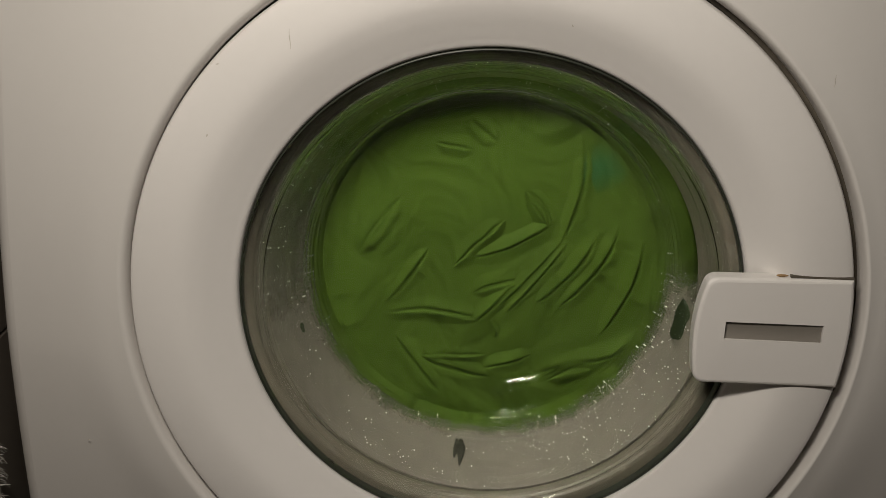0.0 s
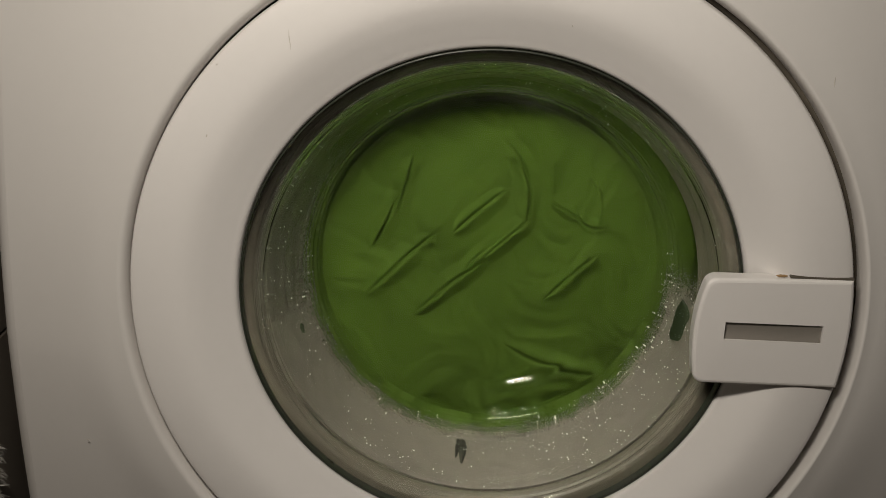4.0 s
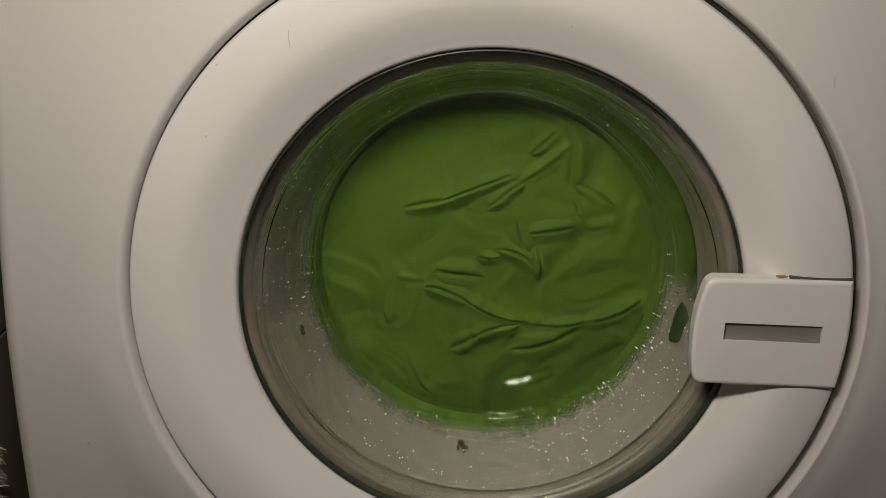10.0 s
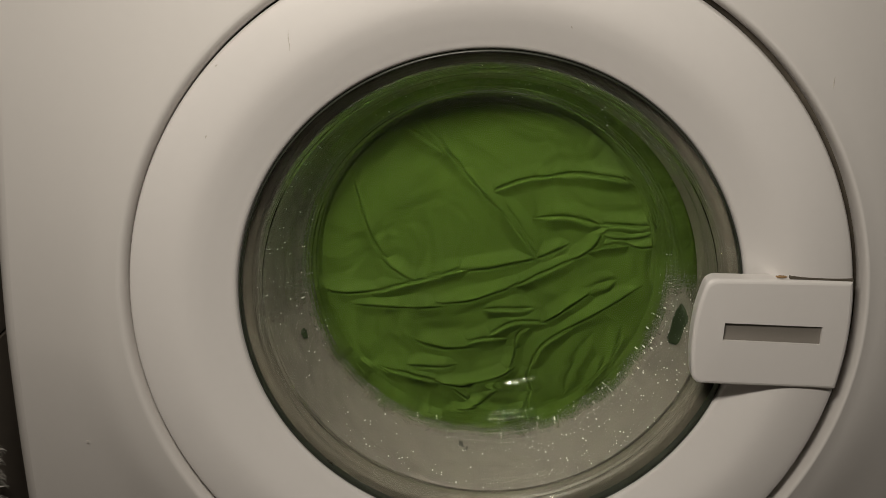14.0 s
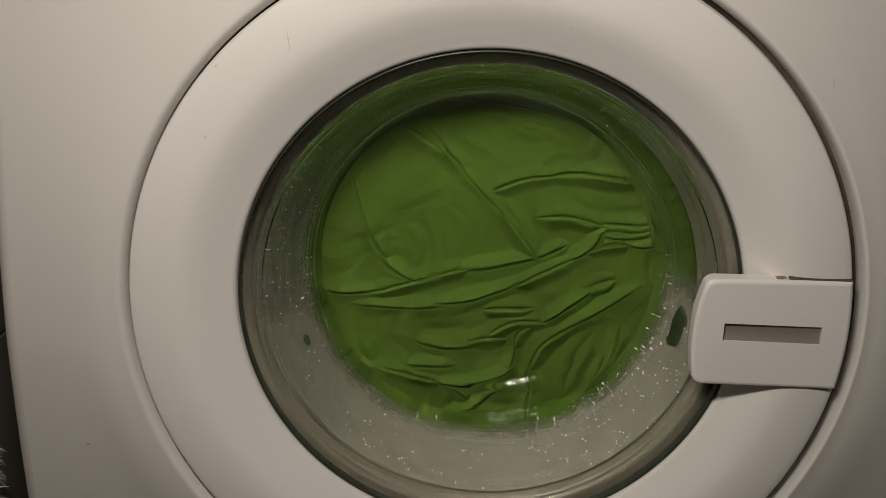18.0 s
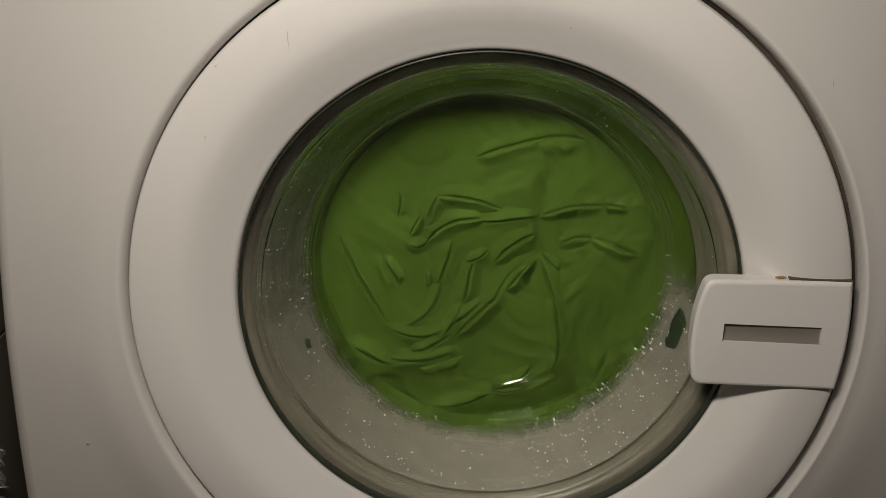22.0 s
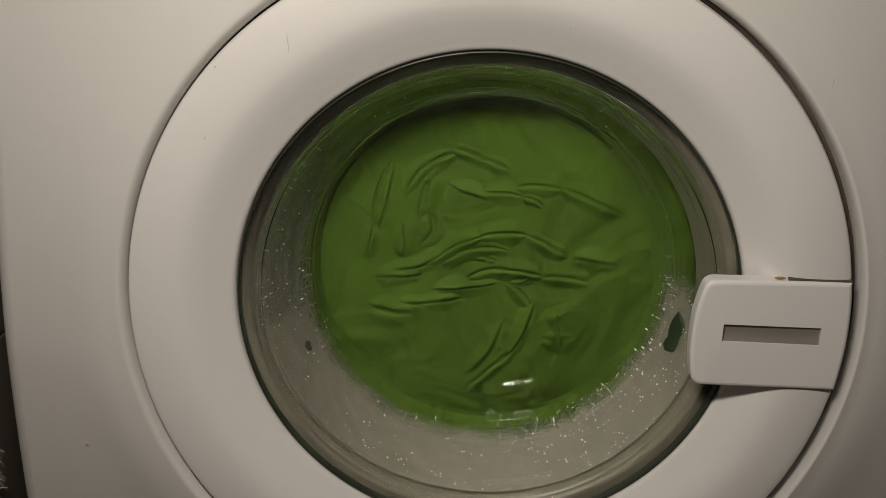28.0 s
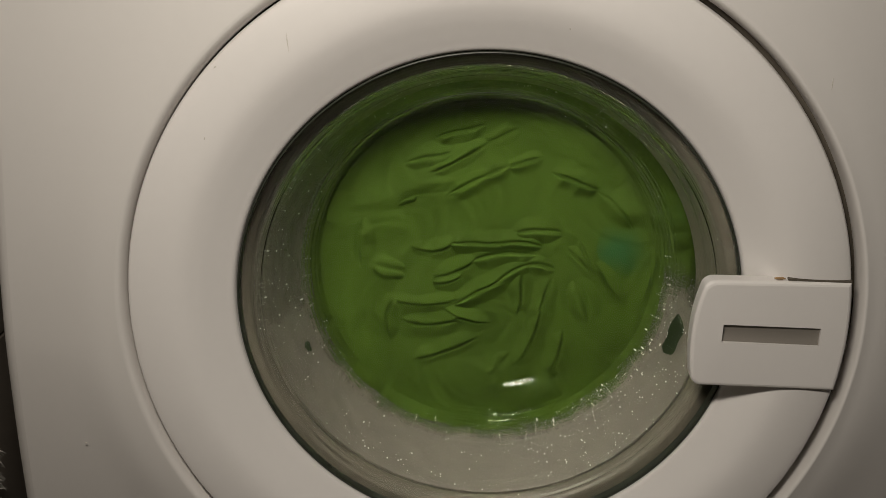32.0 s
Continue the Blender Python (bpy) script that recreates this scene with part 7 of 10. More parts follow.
    walk(FOLDS[50], [(0, lay(22, -74, 4358, 7)), (2.67, lay(22, -74, 4358, 7)), (2.85, lay(22, -74, 4358)), (3, lay(22, -74, 4358)), (4.28, lay(22, -74, 4358)), (5, lay(22, -74, 4358, 7)), (6.67, lay(31, -35, 4390, 7)), (6.93, lay(31, -35, 4390)), (7, lay(31, -35, 4390)), (7.43, lay(31, -35, 4390)), (7.67, lay(31, -35, 4390, 7)), (8.67, lay(20, -43, 4334, 7)), (8.93, lay(20, -43, 4334)), (9, lay(20, -43, 4334)), (9.43, lay(20, -43, 4334)), (9.67, lay(20, -43, 4334, 7)), (10.67, lay(77, -25, 4368, 7)), (10.93, lay(77, -25, 4368)), (11, lay(77, -25, 4368)), (11.43, lay(77, -25, 4368)), (11.67, lay(77, -25, 4368, 7)), (19.72, lay(59, 2, 4349, 7)), (19.94, lay(59, 2, 4349)), (20, lay(59, 2, 4349)), (21, lay(48, 0, 4351)), (21.43, lay(48, 0, 4351)), (21.67, lay(48, 0, 4351, 7)), (22.67, lay(-78, -51, 4296, 7)), (22.93, lay(-78, -51, 4296)), (23, lay(-78, -51, 4296)), (23.43, lay(-78, -51, 4296)), (23.67, lay(-78, -51, 4296, 7)), (24.67, lay(108, 3, 4292, 7)), (24.93, lay(108, 3, 4292)), (25, lay(108, 3, 4292)), (26.28, lay(108, 3, 4292)), (27, lay(108, 3, 4292, 7)), (28.67, lay(90, 34, 4291, 7)), (28.93, lay(90, 34, 4291)), (29, lay(90, 34, 4291)), (29.49, lay(90, 34, 4291)), (29.67, lay(90, 34, 4291, 7)), (32, lay(90, 34, 4291, 7))])
    walk(FOLDS[51], [(0, lay(-47, -35, 4390, 7)), (2.51, lay(-47, -35, 4390, 7)), (2.69, lay(-47, -35, 4390)), (3, lay(-47, -35, 4390)), (3.98, lay(-47, -35, 4390)), (4.52, lay(-47, -35, 4390, 7)), (32, lay(-47, -35, 4390, 7))])
    walk(FOLDS[52], [(0, lay(-25, 30, 4290, 7)), (2.35, lay(-25, 30, 4290, 7)), (2.53, lay(-25, 30, 4290)), (3, lay(-25, 30, 4290)), (3.32, lay(-25, 30, 4290)), (4.04, lay(-25, 30, 4290, 7)), (6.35, lay(39, 82, 4253, 7)), (6.61, lay(39, 82, 4253)), (7, lay(39, 82, 4253)), (7.11, lay(39, 82, 4253)), (7.35, lay(39, 82, 4253, 7)), (8.35, lay(26, 75, 4274, 7)), (8.61, lay(26, 75, 4274)), (9, lay(26, 75, 4274)), (9.11, lay(26, 75, 4274)), (9.35, lay(26, 75, 4274, 7)), (9.85, lay(-7, 61, 4317, 7)), (10.35, lay(-40, 47, 4361, 7)), (10.61, lay(-40, 47, 4361)), (11, lay(-40, 47, 4361)), (11.11, lay(-40, 47, 4361)), (11.35, lay(-40, 47, 4361, 7)), (12.35, lay(-80, 42, 4425, 7)), (12.61, lay(-80, 42, 4425)), (13, lay(-80, 42, 4425)), (13.08, lay(-80, 42, 4425)), (13.26, lay(-80, 42, 4425, 7)), (19.45, lay(-41, 109, 4378, 7)), (19.67, lay(-41, 109, 4378)), (20, lay(-41, 109, 4378)), (20.11, lay(-41, 109, 4378)), (20.27, lay(-41, 109, 4378, 7)), (20.45, lay(-19, 65, 4388, 7)), (20.61, lay(-19, 65, 4388)), (21, lay(-19, 65, 4388)), (21.11, lay(-19, 65, 4388)), (21.35, lay(-19, 65, 4388, 7)), (22.35, lay(-74, 18, 4450, 7)), (22.61, lay(-74, 18, 4450)), (23, lay(-74, 18, 4450)), (23.11, lay(-74, 18, 4450)), (23.35, lay(-74, 18, 4450, 7)), (24.35, lay(-58, 63, 4386, 7)), (24.61, lay(-58, 63, 4386)), (25, lay(-58, 63, 4386)), (25.32, lay(-58, 63, 4386)), (25.8, lay(-58, 63, 4386, 7)), (26.07, lay(-65, 10, 4431, 7)), (26.34, lay(-73, -43, 4475, 7)), (26.82, lay(-73, -43, 4475)), (28, lay(-73, -43, 4475)), (28.11, lay(-73, -43, 4475)), (28.27, lay(-73, -43, 4475, 7)), (28.45, lay(-115, -17, 4455, 7)), (28.61, lay(-115, -17, 4455)), (29, lay(-115, -17, 4455)), (29.11, lay(-115, -17, 4455)), (29.35, lay(-115, -17, 4455, 7)), (30.35, lay(-93, 6, 4464, 7)), (30.61, lay(-93, 6, 4464)), (31, lay(-93, 6, 4464)), (31.17, lay(-93, 6, 4464)), (31.35, lay(-93, 6, 4464, 7)), (32, lay(-93, 6, 4464, 7))])
    walk(FOLDS[53], [(0, lay(-41, 46, 4148, 7)), (2.61, lay(-41, 46, 4148, 7)), (2.79, lay(-41, 46, 4148)), (3, lay(-41, 46, 4148)), (4.1, lay(-41, 46, 4148)), (4.82, lay(-41, 46, 4148, 7)), (8.61, lay(-44, 10, 4167, 7)), (8.87, lay(-44, 10, 4167)), (9, lay(-44, 10, 4167)), (9.37, lay(-44, 10, 4167)), (9.61, lay(-44, 10, 4167, 7)), (10.61, lay(-34, 21, 4154, 7)), (10.87, lay(-34, 21, 4154)), (11, lay(-34, 21, 4154)), (12, lay(-53, -5, 4156)), (12.37, lay(-53, -5, 4156)), (12.61, lay(-53, -5, 4156, 7)), (19.67, lay(-35, 5, 4160, 7)), (19.89, lay(-35, 5, 4160)), (20, lay(-35, 5, 4160)), (20.37, lay(-35, 5, 4160)), (20.61, lay(-35, 5, 4160, 7)), (21.61, lay(-38, -73, 4139, 7)), (21.87, lay(-38, -73, 4139)), (22, lay(-38, -73, 4139)), (22.37, lay(-38, -73, 4139)), (22.61, lay(-38, -73, 4139, 7)), (23.61, lay(-26, -79, 4130, 7)), (23.87, lay(-26, -79, 4130)), (24, lay(-26, -79, 4130)), (24.37, lay(-26, -79, 4130)), (24.61, lay(-26, -79, 4130, 7)), (26.82, lay(4, -74, 4118, 7)), (27.6, lay(4, -74, 4118)), (28, lay(4, -74, 4118)), (29, lay(2, -86, 4183)), (30, lay(0, -66, 4184)), (31, lay(-33, -63, 4164)), (32, lay(-9, -76, 4177))])
    walk(FOLDS[54], [(0, lay(-57, 53, 4338, 7)), (2.45, lay(-57, 53, 4338, 7)), (2.63, lay(-57, 53, 4338)), (3, lay(-57, 53, 4338)), (3.62, lay(-57, 53, 4338)), (4.34, lay(-57, 53, 4338, 7)), (8.45, lay(67, 65, 4295, 7)), (8.71, lay(67, 65, 4295)), (9, lay(67, 65, 4295)), (9.21, lay(67, 65, 4295)), (9.45, lay(67, 65, 4295, 7)), (10.45, lay(8, -85, 4261, 7)), (10.71, lay(8, -85, 4261)), (11, lay(8, -85, 4261)), (11.21, lay(8, -85, 4261)), (11.45, lay(8, -85, 4261, 7)), (15.95, lay(8, -48, 4299, 7)), (20.45, lay(8, -11, 4337, 7)), (20.71, lay(8, -11, 4337)), (21, lay(8, -11, 4337)), (21.21, lay(8, -11, 4337)), (21.45, lay(8, -11, 4337, 7)), (22.45, lay(-25, 9, 4343, 7)), (22.71, lay(-25, 9, 4343)), (23, lay(-25, 9, 4343)), (23.21, lay(-25, 9, 4343)), (23.45, lay(-25, 9, 4343, 7)), (24.45, lay(44, -29, 4374, 7)), (24.71, lay(44, -29, 4374)), (25, lay(44, -29, 4374)), (28, lay(70, -45, 4394)), (28.21, lay(70, -45, 4394)), (28.37, lay(70, -45, 4394, 7)), (28.55, lay(13, -42, 4385, 7)), (28.71, lay(13, -42, 4385)), (29, lay(13, -42, 4385)), (30, lay(11, -9, 4385)), (31, lay(39, -30, 4400)), (32, lay(50, -23, 4411))])
    walk(FOLDS[55], [(0, lay(-65, 2, 4074, 7)), (2.71, lay(-65, 2, 4074, 7)), (2.89, lay(-65, 2, 4074)), (3, lay(-65, 2, 4074)), (4.4, lay(-65, 2, 4074)), (5.12, lay(-65, 2, 4074, 7)), (10.71, lay(1, -11, 4113, 7)), (10.97, lay(1, -11, 4113)), (11.47, lay(1, -11, 4113)), (11.71, lay(1, -11, 4113, 7)), (12.71, lay(46, -22, 4167, 7)), (12.97, lay(46, -22, 4167)), (13.35, lay(46, -22, 4167)), (13.53, lay(46, -22, 4167, 7)), (19.75, lay(11, 22, 4165, 7)), (19.97, lay(11, 22, 4165)), (20.47, lay(11, 22, 4165)), (20.71, lay(11, 22, 4165, 7)), (24.71, lay(-31, 36, 4195, 7)), (24.97, lay(-31, 36, 4195)), (26.58, lay(-31, 36, 4195)), (27.12, lay(-31, 36, 4195, 7)), (32, lay(-31, 36, 4195, 7))])
    walk(FOLDS[56], [(0, lay(-76, 18, 4261, 7)), (2.55, lay(-76, 18, 4261, 7)), (2.73, lay(-76, 18, 4261)), (3, lay(-76, 18, 4261)), (3.92, lay(-76, 18, 4261)), (4.64, lay(-76, 18, 4261, 7)), (6.61, lay(-45, 10, 4314, 7)), (8.58, lay(-15, 2, 4368, 7)), (10.55, lay(15, -6, 4422, 7)), (10.81, lay(15, -6, 4422)), (11, lay(15, -6, 4422)), (11.31, lay(15, -6, 4422)), (11.55, lay(15, -6, 4422, 7)), (12.05, lay(19, -15, 4466, 7)), (12.55, lay(23, -24, 4510, 7)), (12.81, lay(23, -24, 4510)), (13, lay(23, -24, 4510)), (13.23, lay(23, -24, 4510)), (13.41, lay(23, -24, 4510, 7)), (16.45, lay(17, 15, 4455, 7)), (19.5, lay(11, 54, 4399, 7)), (22.55, lay(6, 94, 4344, 7)), (22.81, lay(6, 94, 4344)), (23, lay(6, 94, 4344)), (23.37, lay(6, 94, 4344)), (23.55, lay(6, 94, 4344, 7)), (32, lay(6, 94, 4344, 7))])
    walk(FOLDS[57], [(0, lay(-64, 19, 4375, 7)), (2.38, lay(-64, 19, 4375, 7)), (2.56, lay(-64, 19, 4375)), (3, lay(-64, 19, 4375)), (3.43, lay(-64, 19, 4375)), (4.15, lay(-64, 19, 4375, 7)), (7.38, lay(-3, 3, 4324, 7)), (7.64, lay(-3, 3, 4324)), (8, lay(-3, 3, 4324)), (8.14, lay(-3, 3, 4324)), (8.38, lay(-3, 3, 4324, 7)), (22.38, lay(-33, -37, 4267, 7)), (22.64, lay(-33, -37, 4267)), (23, lay(-33, -37, 4267)), (23.14, lay(-33, -37, 4267)), (23.3, lay(-33, -37, 4267, 7)), (23.48, lay(12, -19, 4318, 7)), (23.64, lay(12, -19, 4318)), (24, lay(12, -19, 4318)), (24.14, lay(12, -19, 4318)), (24.38, lay(12, -19, 4318, 7)), (29.38, lay(1, 1, 4361, 7)), (29.64, lay(1, 1, 4361)), (30, lay(1, 1, 4361)), (30.2, lay(1, 1, 4361)), (30.38, lay(1, 1, 4361, 7)), (32, lay(1, 1, 4361, 7))])
    walk(FOLDS[58], [(0, lay(6, 94, 4268, 7)), (2.64, lay(6, 94, 4268, 7)), (2.82, lay(6, 94, 4268)), (3, lay(6, 94, 4268)), (4.39, lay(6, 94, 4268)), (4.93, lay(6, 94, 4268, 7)), (32, lay(6, 94, 4268, 7))])
    walk(FOLDS[59], [(0, lay(16, 103, 4268, 7)), (2.48, lay(16, 103, 4268, 7)), (2.66, lay(16, 103, 4268)), (3, lay(16, 103, 4268)), (3.73, lay(16, 103, 4268)), (4.45, lay(16, 103, 4268, 7)), (7.48, lay(14, 93, 4264, 7)), (7.74, lay(14, 93, 4264)), (8, lay(14, 93, 4264)), (8.24, lay(14, 93, 4264)), (8.48, lay(14, 93, 4264, 7)), (9.48, lay(-20, 64, 4314, 7)), (10.48, lay(-53, 35, 4364, 7)), (10.74, lay(-53, 35, 4364)), (11, lay(-53, 35, 4364)), (11.24, lay(-53, 35, 4364)), (11.48, lay(-53, 35, 4364, 7)), (14.48, lay(-38, -2, 4305, 7)), (17.48, lay(-24, -39, 4245, 7)), (20.48, lay(-9, -76, 4185, 7)), (20.74, lay(-9, -76, 4185)), (21, lay(-9, -76, 4185)), (21.24, lay(-9, -76, 4185)), (21.48, lay(-9, -76, 4185, 7)), (23.82, lay(4, -53, 4131, 7)), (26.15, lay(17, -30, 4077, 7)), (28.48, lay(30, -7, 4023, 7)), (28.74, lay(30, -7, 4023)), (29, lay(30, -7, 4023)), (29.3, lay(30, -7, 4023)), (29.48, lay(30, -7, 4023, 7)), (32, lay(30, -7, 4023, 7))])
    walk(FOLDS[60], [(0, lay(-97, 27, 4364, 7)), (2.32, lay(-97, 27, 4364, 7)), (2.5, lay(-97, 27, 4364)), (3, lay(-97, 27, 4364)), (3.25, lay(-97, 27, 4364)), (3.73, lay(-97, 27, 4364, 7)), (4.27, lay(-59, -25, 4353, 7)), (4.75, lay(-59, -25, 4353)), (6, lay(-59, -25, 4353)), (6.08, lay(-59, -25, 4353)), (6.32, lay(-59, -25, 4353, 7)), (7.82, lay(-3, 19, 4299, 7)), (9.32, lay(52, 62, 4245, 7)), (9.58, lay(52, 62, 4245)), (10, lay(52, 62, 4245)), (10.08, lay(52, 62, 4245)), (10.32, lay(52, 62, 4245, 7)), (11.32, lay(119, 24, 4219, 7)), (11.58, lay(119, 24, 4219)), (12, lay(119, 24, 4219)), (12.14, lay(119, 24, 4219)), (12.32, lay(119, 24, 4219, 7)), (32, lay(119, 24, 4219, 7))])
    walk(FOLDS[61], [(0, lay(-81, -35, 2948, 7)), (4.75, lay(-81, -35, 2948, 7)), (5.29, lay(-81, -35, 2948)), (6, lay(-81, -35, 2948)), (6.34, lay(-81, -35, 2948)), (6.58, lay(-81, -35, 2948, 7)), (15.58, lay(-77, -39, 2995, 7)), (24.58, lay(-74, -44, 3042, 7)), (24.84, lay(-74, -44, 3042)), (25, lay(-74, -44, 3042)), (26.03, lay(-74, -44, 3042)), (26.75, lay(-74, -44, 3042, 7)), (27.67, lay(-35, -26, 2977, 7)), (28.58, lay(3, -8, 2911, 7)), (28.84, lay(3, -8, 2911)), (29, lay(3, -8, 2911)), (29.4, lay(3, -8, 2911)), (29.58, lay(3, -8, 2911, 7)), (32, lay(3, -8, 2911, 7))])
    walk(FOLDS[62], [(0, lay(0, -44, 2907, 7)), (4.27, lay(0, -44, 2907, 7)), (4.81, lay(0, -44, 2907)), (6, lay(0, -44, 2907)), (6.18, lay(0, -44, 2907)), (6.34, lay(0, -44, 2907, 7)), (6.4, lay(-25, -35, 2850, 7)), (6.46, lay(-51, -27, 2794, 7)), (6.52, lay(-77, -18, 2737, 7)), (6.68, lay(-77, -18, 2737)), (7, lay(-77, -18, 2737)), (7.18, lay(-77, -18, 2737)), (7.42, lay(-77, -18, 2737, 7)), (13.92, lay(-71, 22, 2807, 7)), (20.42, lay(-66, 62, 2876, 7)), (20.68, lay(-66, 62, 2876)), (21, lay(-66, 62, 2876)), (21.18, lay(-66, 62, 2876)), (21.42, lay(-66, 62, 2876, 7)), (23.85, lay(-12, 20, 2917, 7)), (26.27, lay(43, -23, 2958, 7)), (27.05, lay(43, -23, 2958)), (28, lay(43, -23, 2958)), (28.24, lay(43, -23, 2958)), (28.42, lay(43, -23, 2958, 7)), (32, lay(43, -23, 2958, 7))])
    walk(FOLDS[63], [(0, lay(-28, -54, 3017, 7)), (5.05, lay(-28, -54, 3017, 7)), (5.59, lay(-28, -54, 3017)), (6, lay(-28, -54, 3017)), (6.44, lay(-28, -54, 3017)), (6.6, lay(-28, -54, 3017, 7)), (6.69, lay(-15, -40, 3058, 7)), (6.78, lay(-3, -27, 3098, 7)), (6.94, lay(-3, -27, 3098)), (7, lay(-3, -27, 3098)), (7.44, lay(-3, -27, 3098)), (7.68, lay(-3, -27, 3098, 7)), (8.35, lay(13, -5, 3151, 7)), (9.02, lay(29, 16, 3204, 7)), (9.68, lay(44, 38, 3257, 7)), (9.94, lay(44, 38, 3257)), (10, lay(44, 38, 3257)), (10.44, lay(44, 38, 3257)), (10.68, lay(44, 38, 3257, 7)), (13.51, lay(81, -17, 3266, 7)), (13.71, lay(81, -17, 3266)), (13.75, lay(81, -17, 3266)), (19.15, lay(81, -17, 3266)), (19.53, lay(81, -17, 3266)), (19.73, lay(81, -17, 3266, 7)), (22.21, lay(95, 18, 3329, 7)), (24.68, lay(110, 52, 3391, 7)), (24.94, lay(110, 52, 3391)), (25, lay(110, 52, 3391)), (26.51, lay(110, 52, 3391)), (27.05, lay(110, 52, 3391, 7)), (32, lay(110, 52, 3391, 7))])
    walk(FOLDS[64], [(0, lay(29, 54, 2443, 7)), (6.52, lay(29, 54, 2443, 7)), (6.7, lay(29, 54, 2443)), (7, lay(29, 54, 2443)), (7.28, lay(29, 54, 2443)), (7.52, lay(29, 54, 2443, 7)), (8.52, lay(109, 25, 2417, 7)), (8.78, lay(109, 25, 2417)), (9, lay(109, 25, 2417)), (9.28, lay(109, 25, 2417)), (9.44, lay(109, 25, 2417, 7)), (9.53, lay(37, 8, 2349, 7)), (9.62, lay(-36, -10, 2280, 7)), (9.78, lay(-36, -10, 2280)), (10, lay(-36, -10, 2280)), (10.28, lay(-36, -10, 2280)), (10.44, lay(-36, -10, 2280, 7)), (10.53, lay(-8, 0, 2333, 7)), (10.62, lay(20, 10, 2385, 7)), (10.78, lay(20, 10, 2385)), (11, lay(20, 10, 2385)), (11.28, lay(20, 10, 2385)), (11.52, lay(20, 10, 2385, 7)), (19.59, lay(-6, 6, 2352, 7)), (19.81, lay(-6, 6, 2352)), (20, lay(-6, 6, 2352)), (20.28, lay(-6, 6, 2352)), (20.52, lay(-6, 6, 2352, 7)), (21.52, lay(26, -45, 2390, 7)), (21.78, lay(26, -45, 2390)), (22, lay(26, -45, 2390)), (23, lay(26, -12, 2386)), (23.28, lay(26, -12, 2386)), (23.52, lay(26, -12, 2386, 7)), (24.52, lay(-41, -48, 2350, 7)), (24.78, lay(-41, -48, 2350)), (25, lay(-41, -48, 2350)), (25.85, lay(-41, -48, 2350)), (26.57, lay(-41, -48, 2350, 7)), (28.54, lay(-55, -22, 2303, 7)), (30.52, lay(-70, 5, 2256, 7)), (30.78, lay(-70, 5, 2256)), (31, lay(-70, 5, 2256)), (31.34, lay(-70, 5, 2256)), (31.52, lay(-70, 5, 2256, 7)), (32, lay(-70, 5, 2256, 7))])
    walk(FOLDS[65], [(0, lay(40, -42, 2385, 7)), (6.36, lay(40, -42, 2385, 7)), (6.54, lay(40, -42, 2385)), (7, lay(40, -42, 2385)), (7.12, lay(40, -42, 2385)), (7.28, lay(40, -42, 2385, 7)), (7.46, lay(-31, -57, 2331, 7)), (7.62, lay(-31, -57, 2331)), (8, lay(-31, -57, 2331)), (9, lay(-57, -71, 2298)), (9.12, lay(-57, -71, 2298)), (9.36, lay(-57, -71, 2298, 7)), (20.36, lay(46, -19, 2332, 7)), (20.62, lay(46, -19, 2332)), (21, lay(46, -19, 2332)), (22, lay(17, 14, 2400)), (22.12, lay(17, 14, 2400)), (22.36, lay(17, 14, 2400, 7)), (26.08, lay(-24, 10, 2329, 7)), (26.86, lay(-24, 10, 2329)), (28, lay(-24, 10, 2329)), (28.12, lay(-24, 10, 2329)), (28.36, lay(-24, 10, 2329, 7)), (30.36, lay(63, 20, 2286, 7)), (30.62, lay(63, 20, 2286)), (31, lay(63, 20, 2286)), (31.18, lay(63, 20, 2286)), (31.36, lay(63, 20, 2286, 7)), (32, lay(63, 20, 2286, 7))])
    walk(FOLDS[66], [(0, lay(-8, -52, 2477, 7)), (6.62, lay(-8, -52, 2477, 7)), (6.8, lay(-8, -52, 2477)), (7, lay(-8, -52, 2477)), (7.38, lay(-8, -52, 2477)), (7.54, lay(-8, -52, 2477, 7)), (7.63, lay(11, -34, 2435, 7)), (7.72, lay(31, -15, 2393, 7)), (7.88, lay(31, -15, 2393)), (8, lay(31, -15, 2393)), (8.38, lay(31, -15, 2393)), (8.62, lay(31, -15, 2393, 7)), (9.62, lay(-11, 67, 2389, 7)), (9.88, lay(-11, 67, 2389)), (10, lay(-11, 67, 2389)), (10.38, lay(-11, 67, 2389)), (10.62, lay(-11, 67, 2389, 7)), (30.62, lay(-24, 46, 2421, 7)), (30.88, lay(-24, 46, 2421)), (31, lay(-24, 46, 2421)), (32, lay(-15, 89, 2380))])
    walk(FOLDS[67], [(0, lay(0, -89, 2406, 7)), (6.46, lay(0, -89, 2406, 7)), (6.64, lay(0, -89, 2406)), (7, lay(0, -89, 2406)), (7.22, lay(0, -89, 2406)), (7.46, lay(0, -89, 2406, 7)), (9.46, lay(22, -78, 2347, 7)), (11.46, lay(43, -67, 2288, 7)), (11.72, lay(43, -67, 2288)), (12, lay(43, -67, 2288)), (12.22, lay(43, -67, 2288)), (12.46, lay(43, -67, 2288, 7)), (17.46, lay(47, -48, 2359, 7)), (22.46, lay(50, -29, 2430, 7)), (22.72, lay(50, -29, 2430)), (23, lay(50, -29, 2430)), (23.28, lay(50, -29, 2430)), (23.46, lay(50, -29, 2430, 7)), (32, lay(50, -29, 2430, 7))])
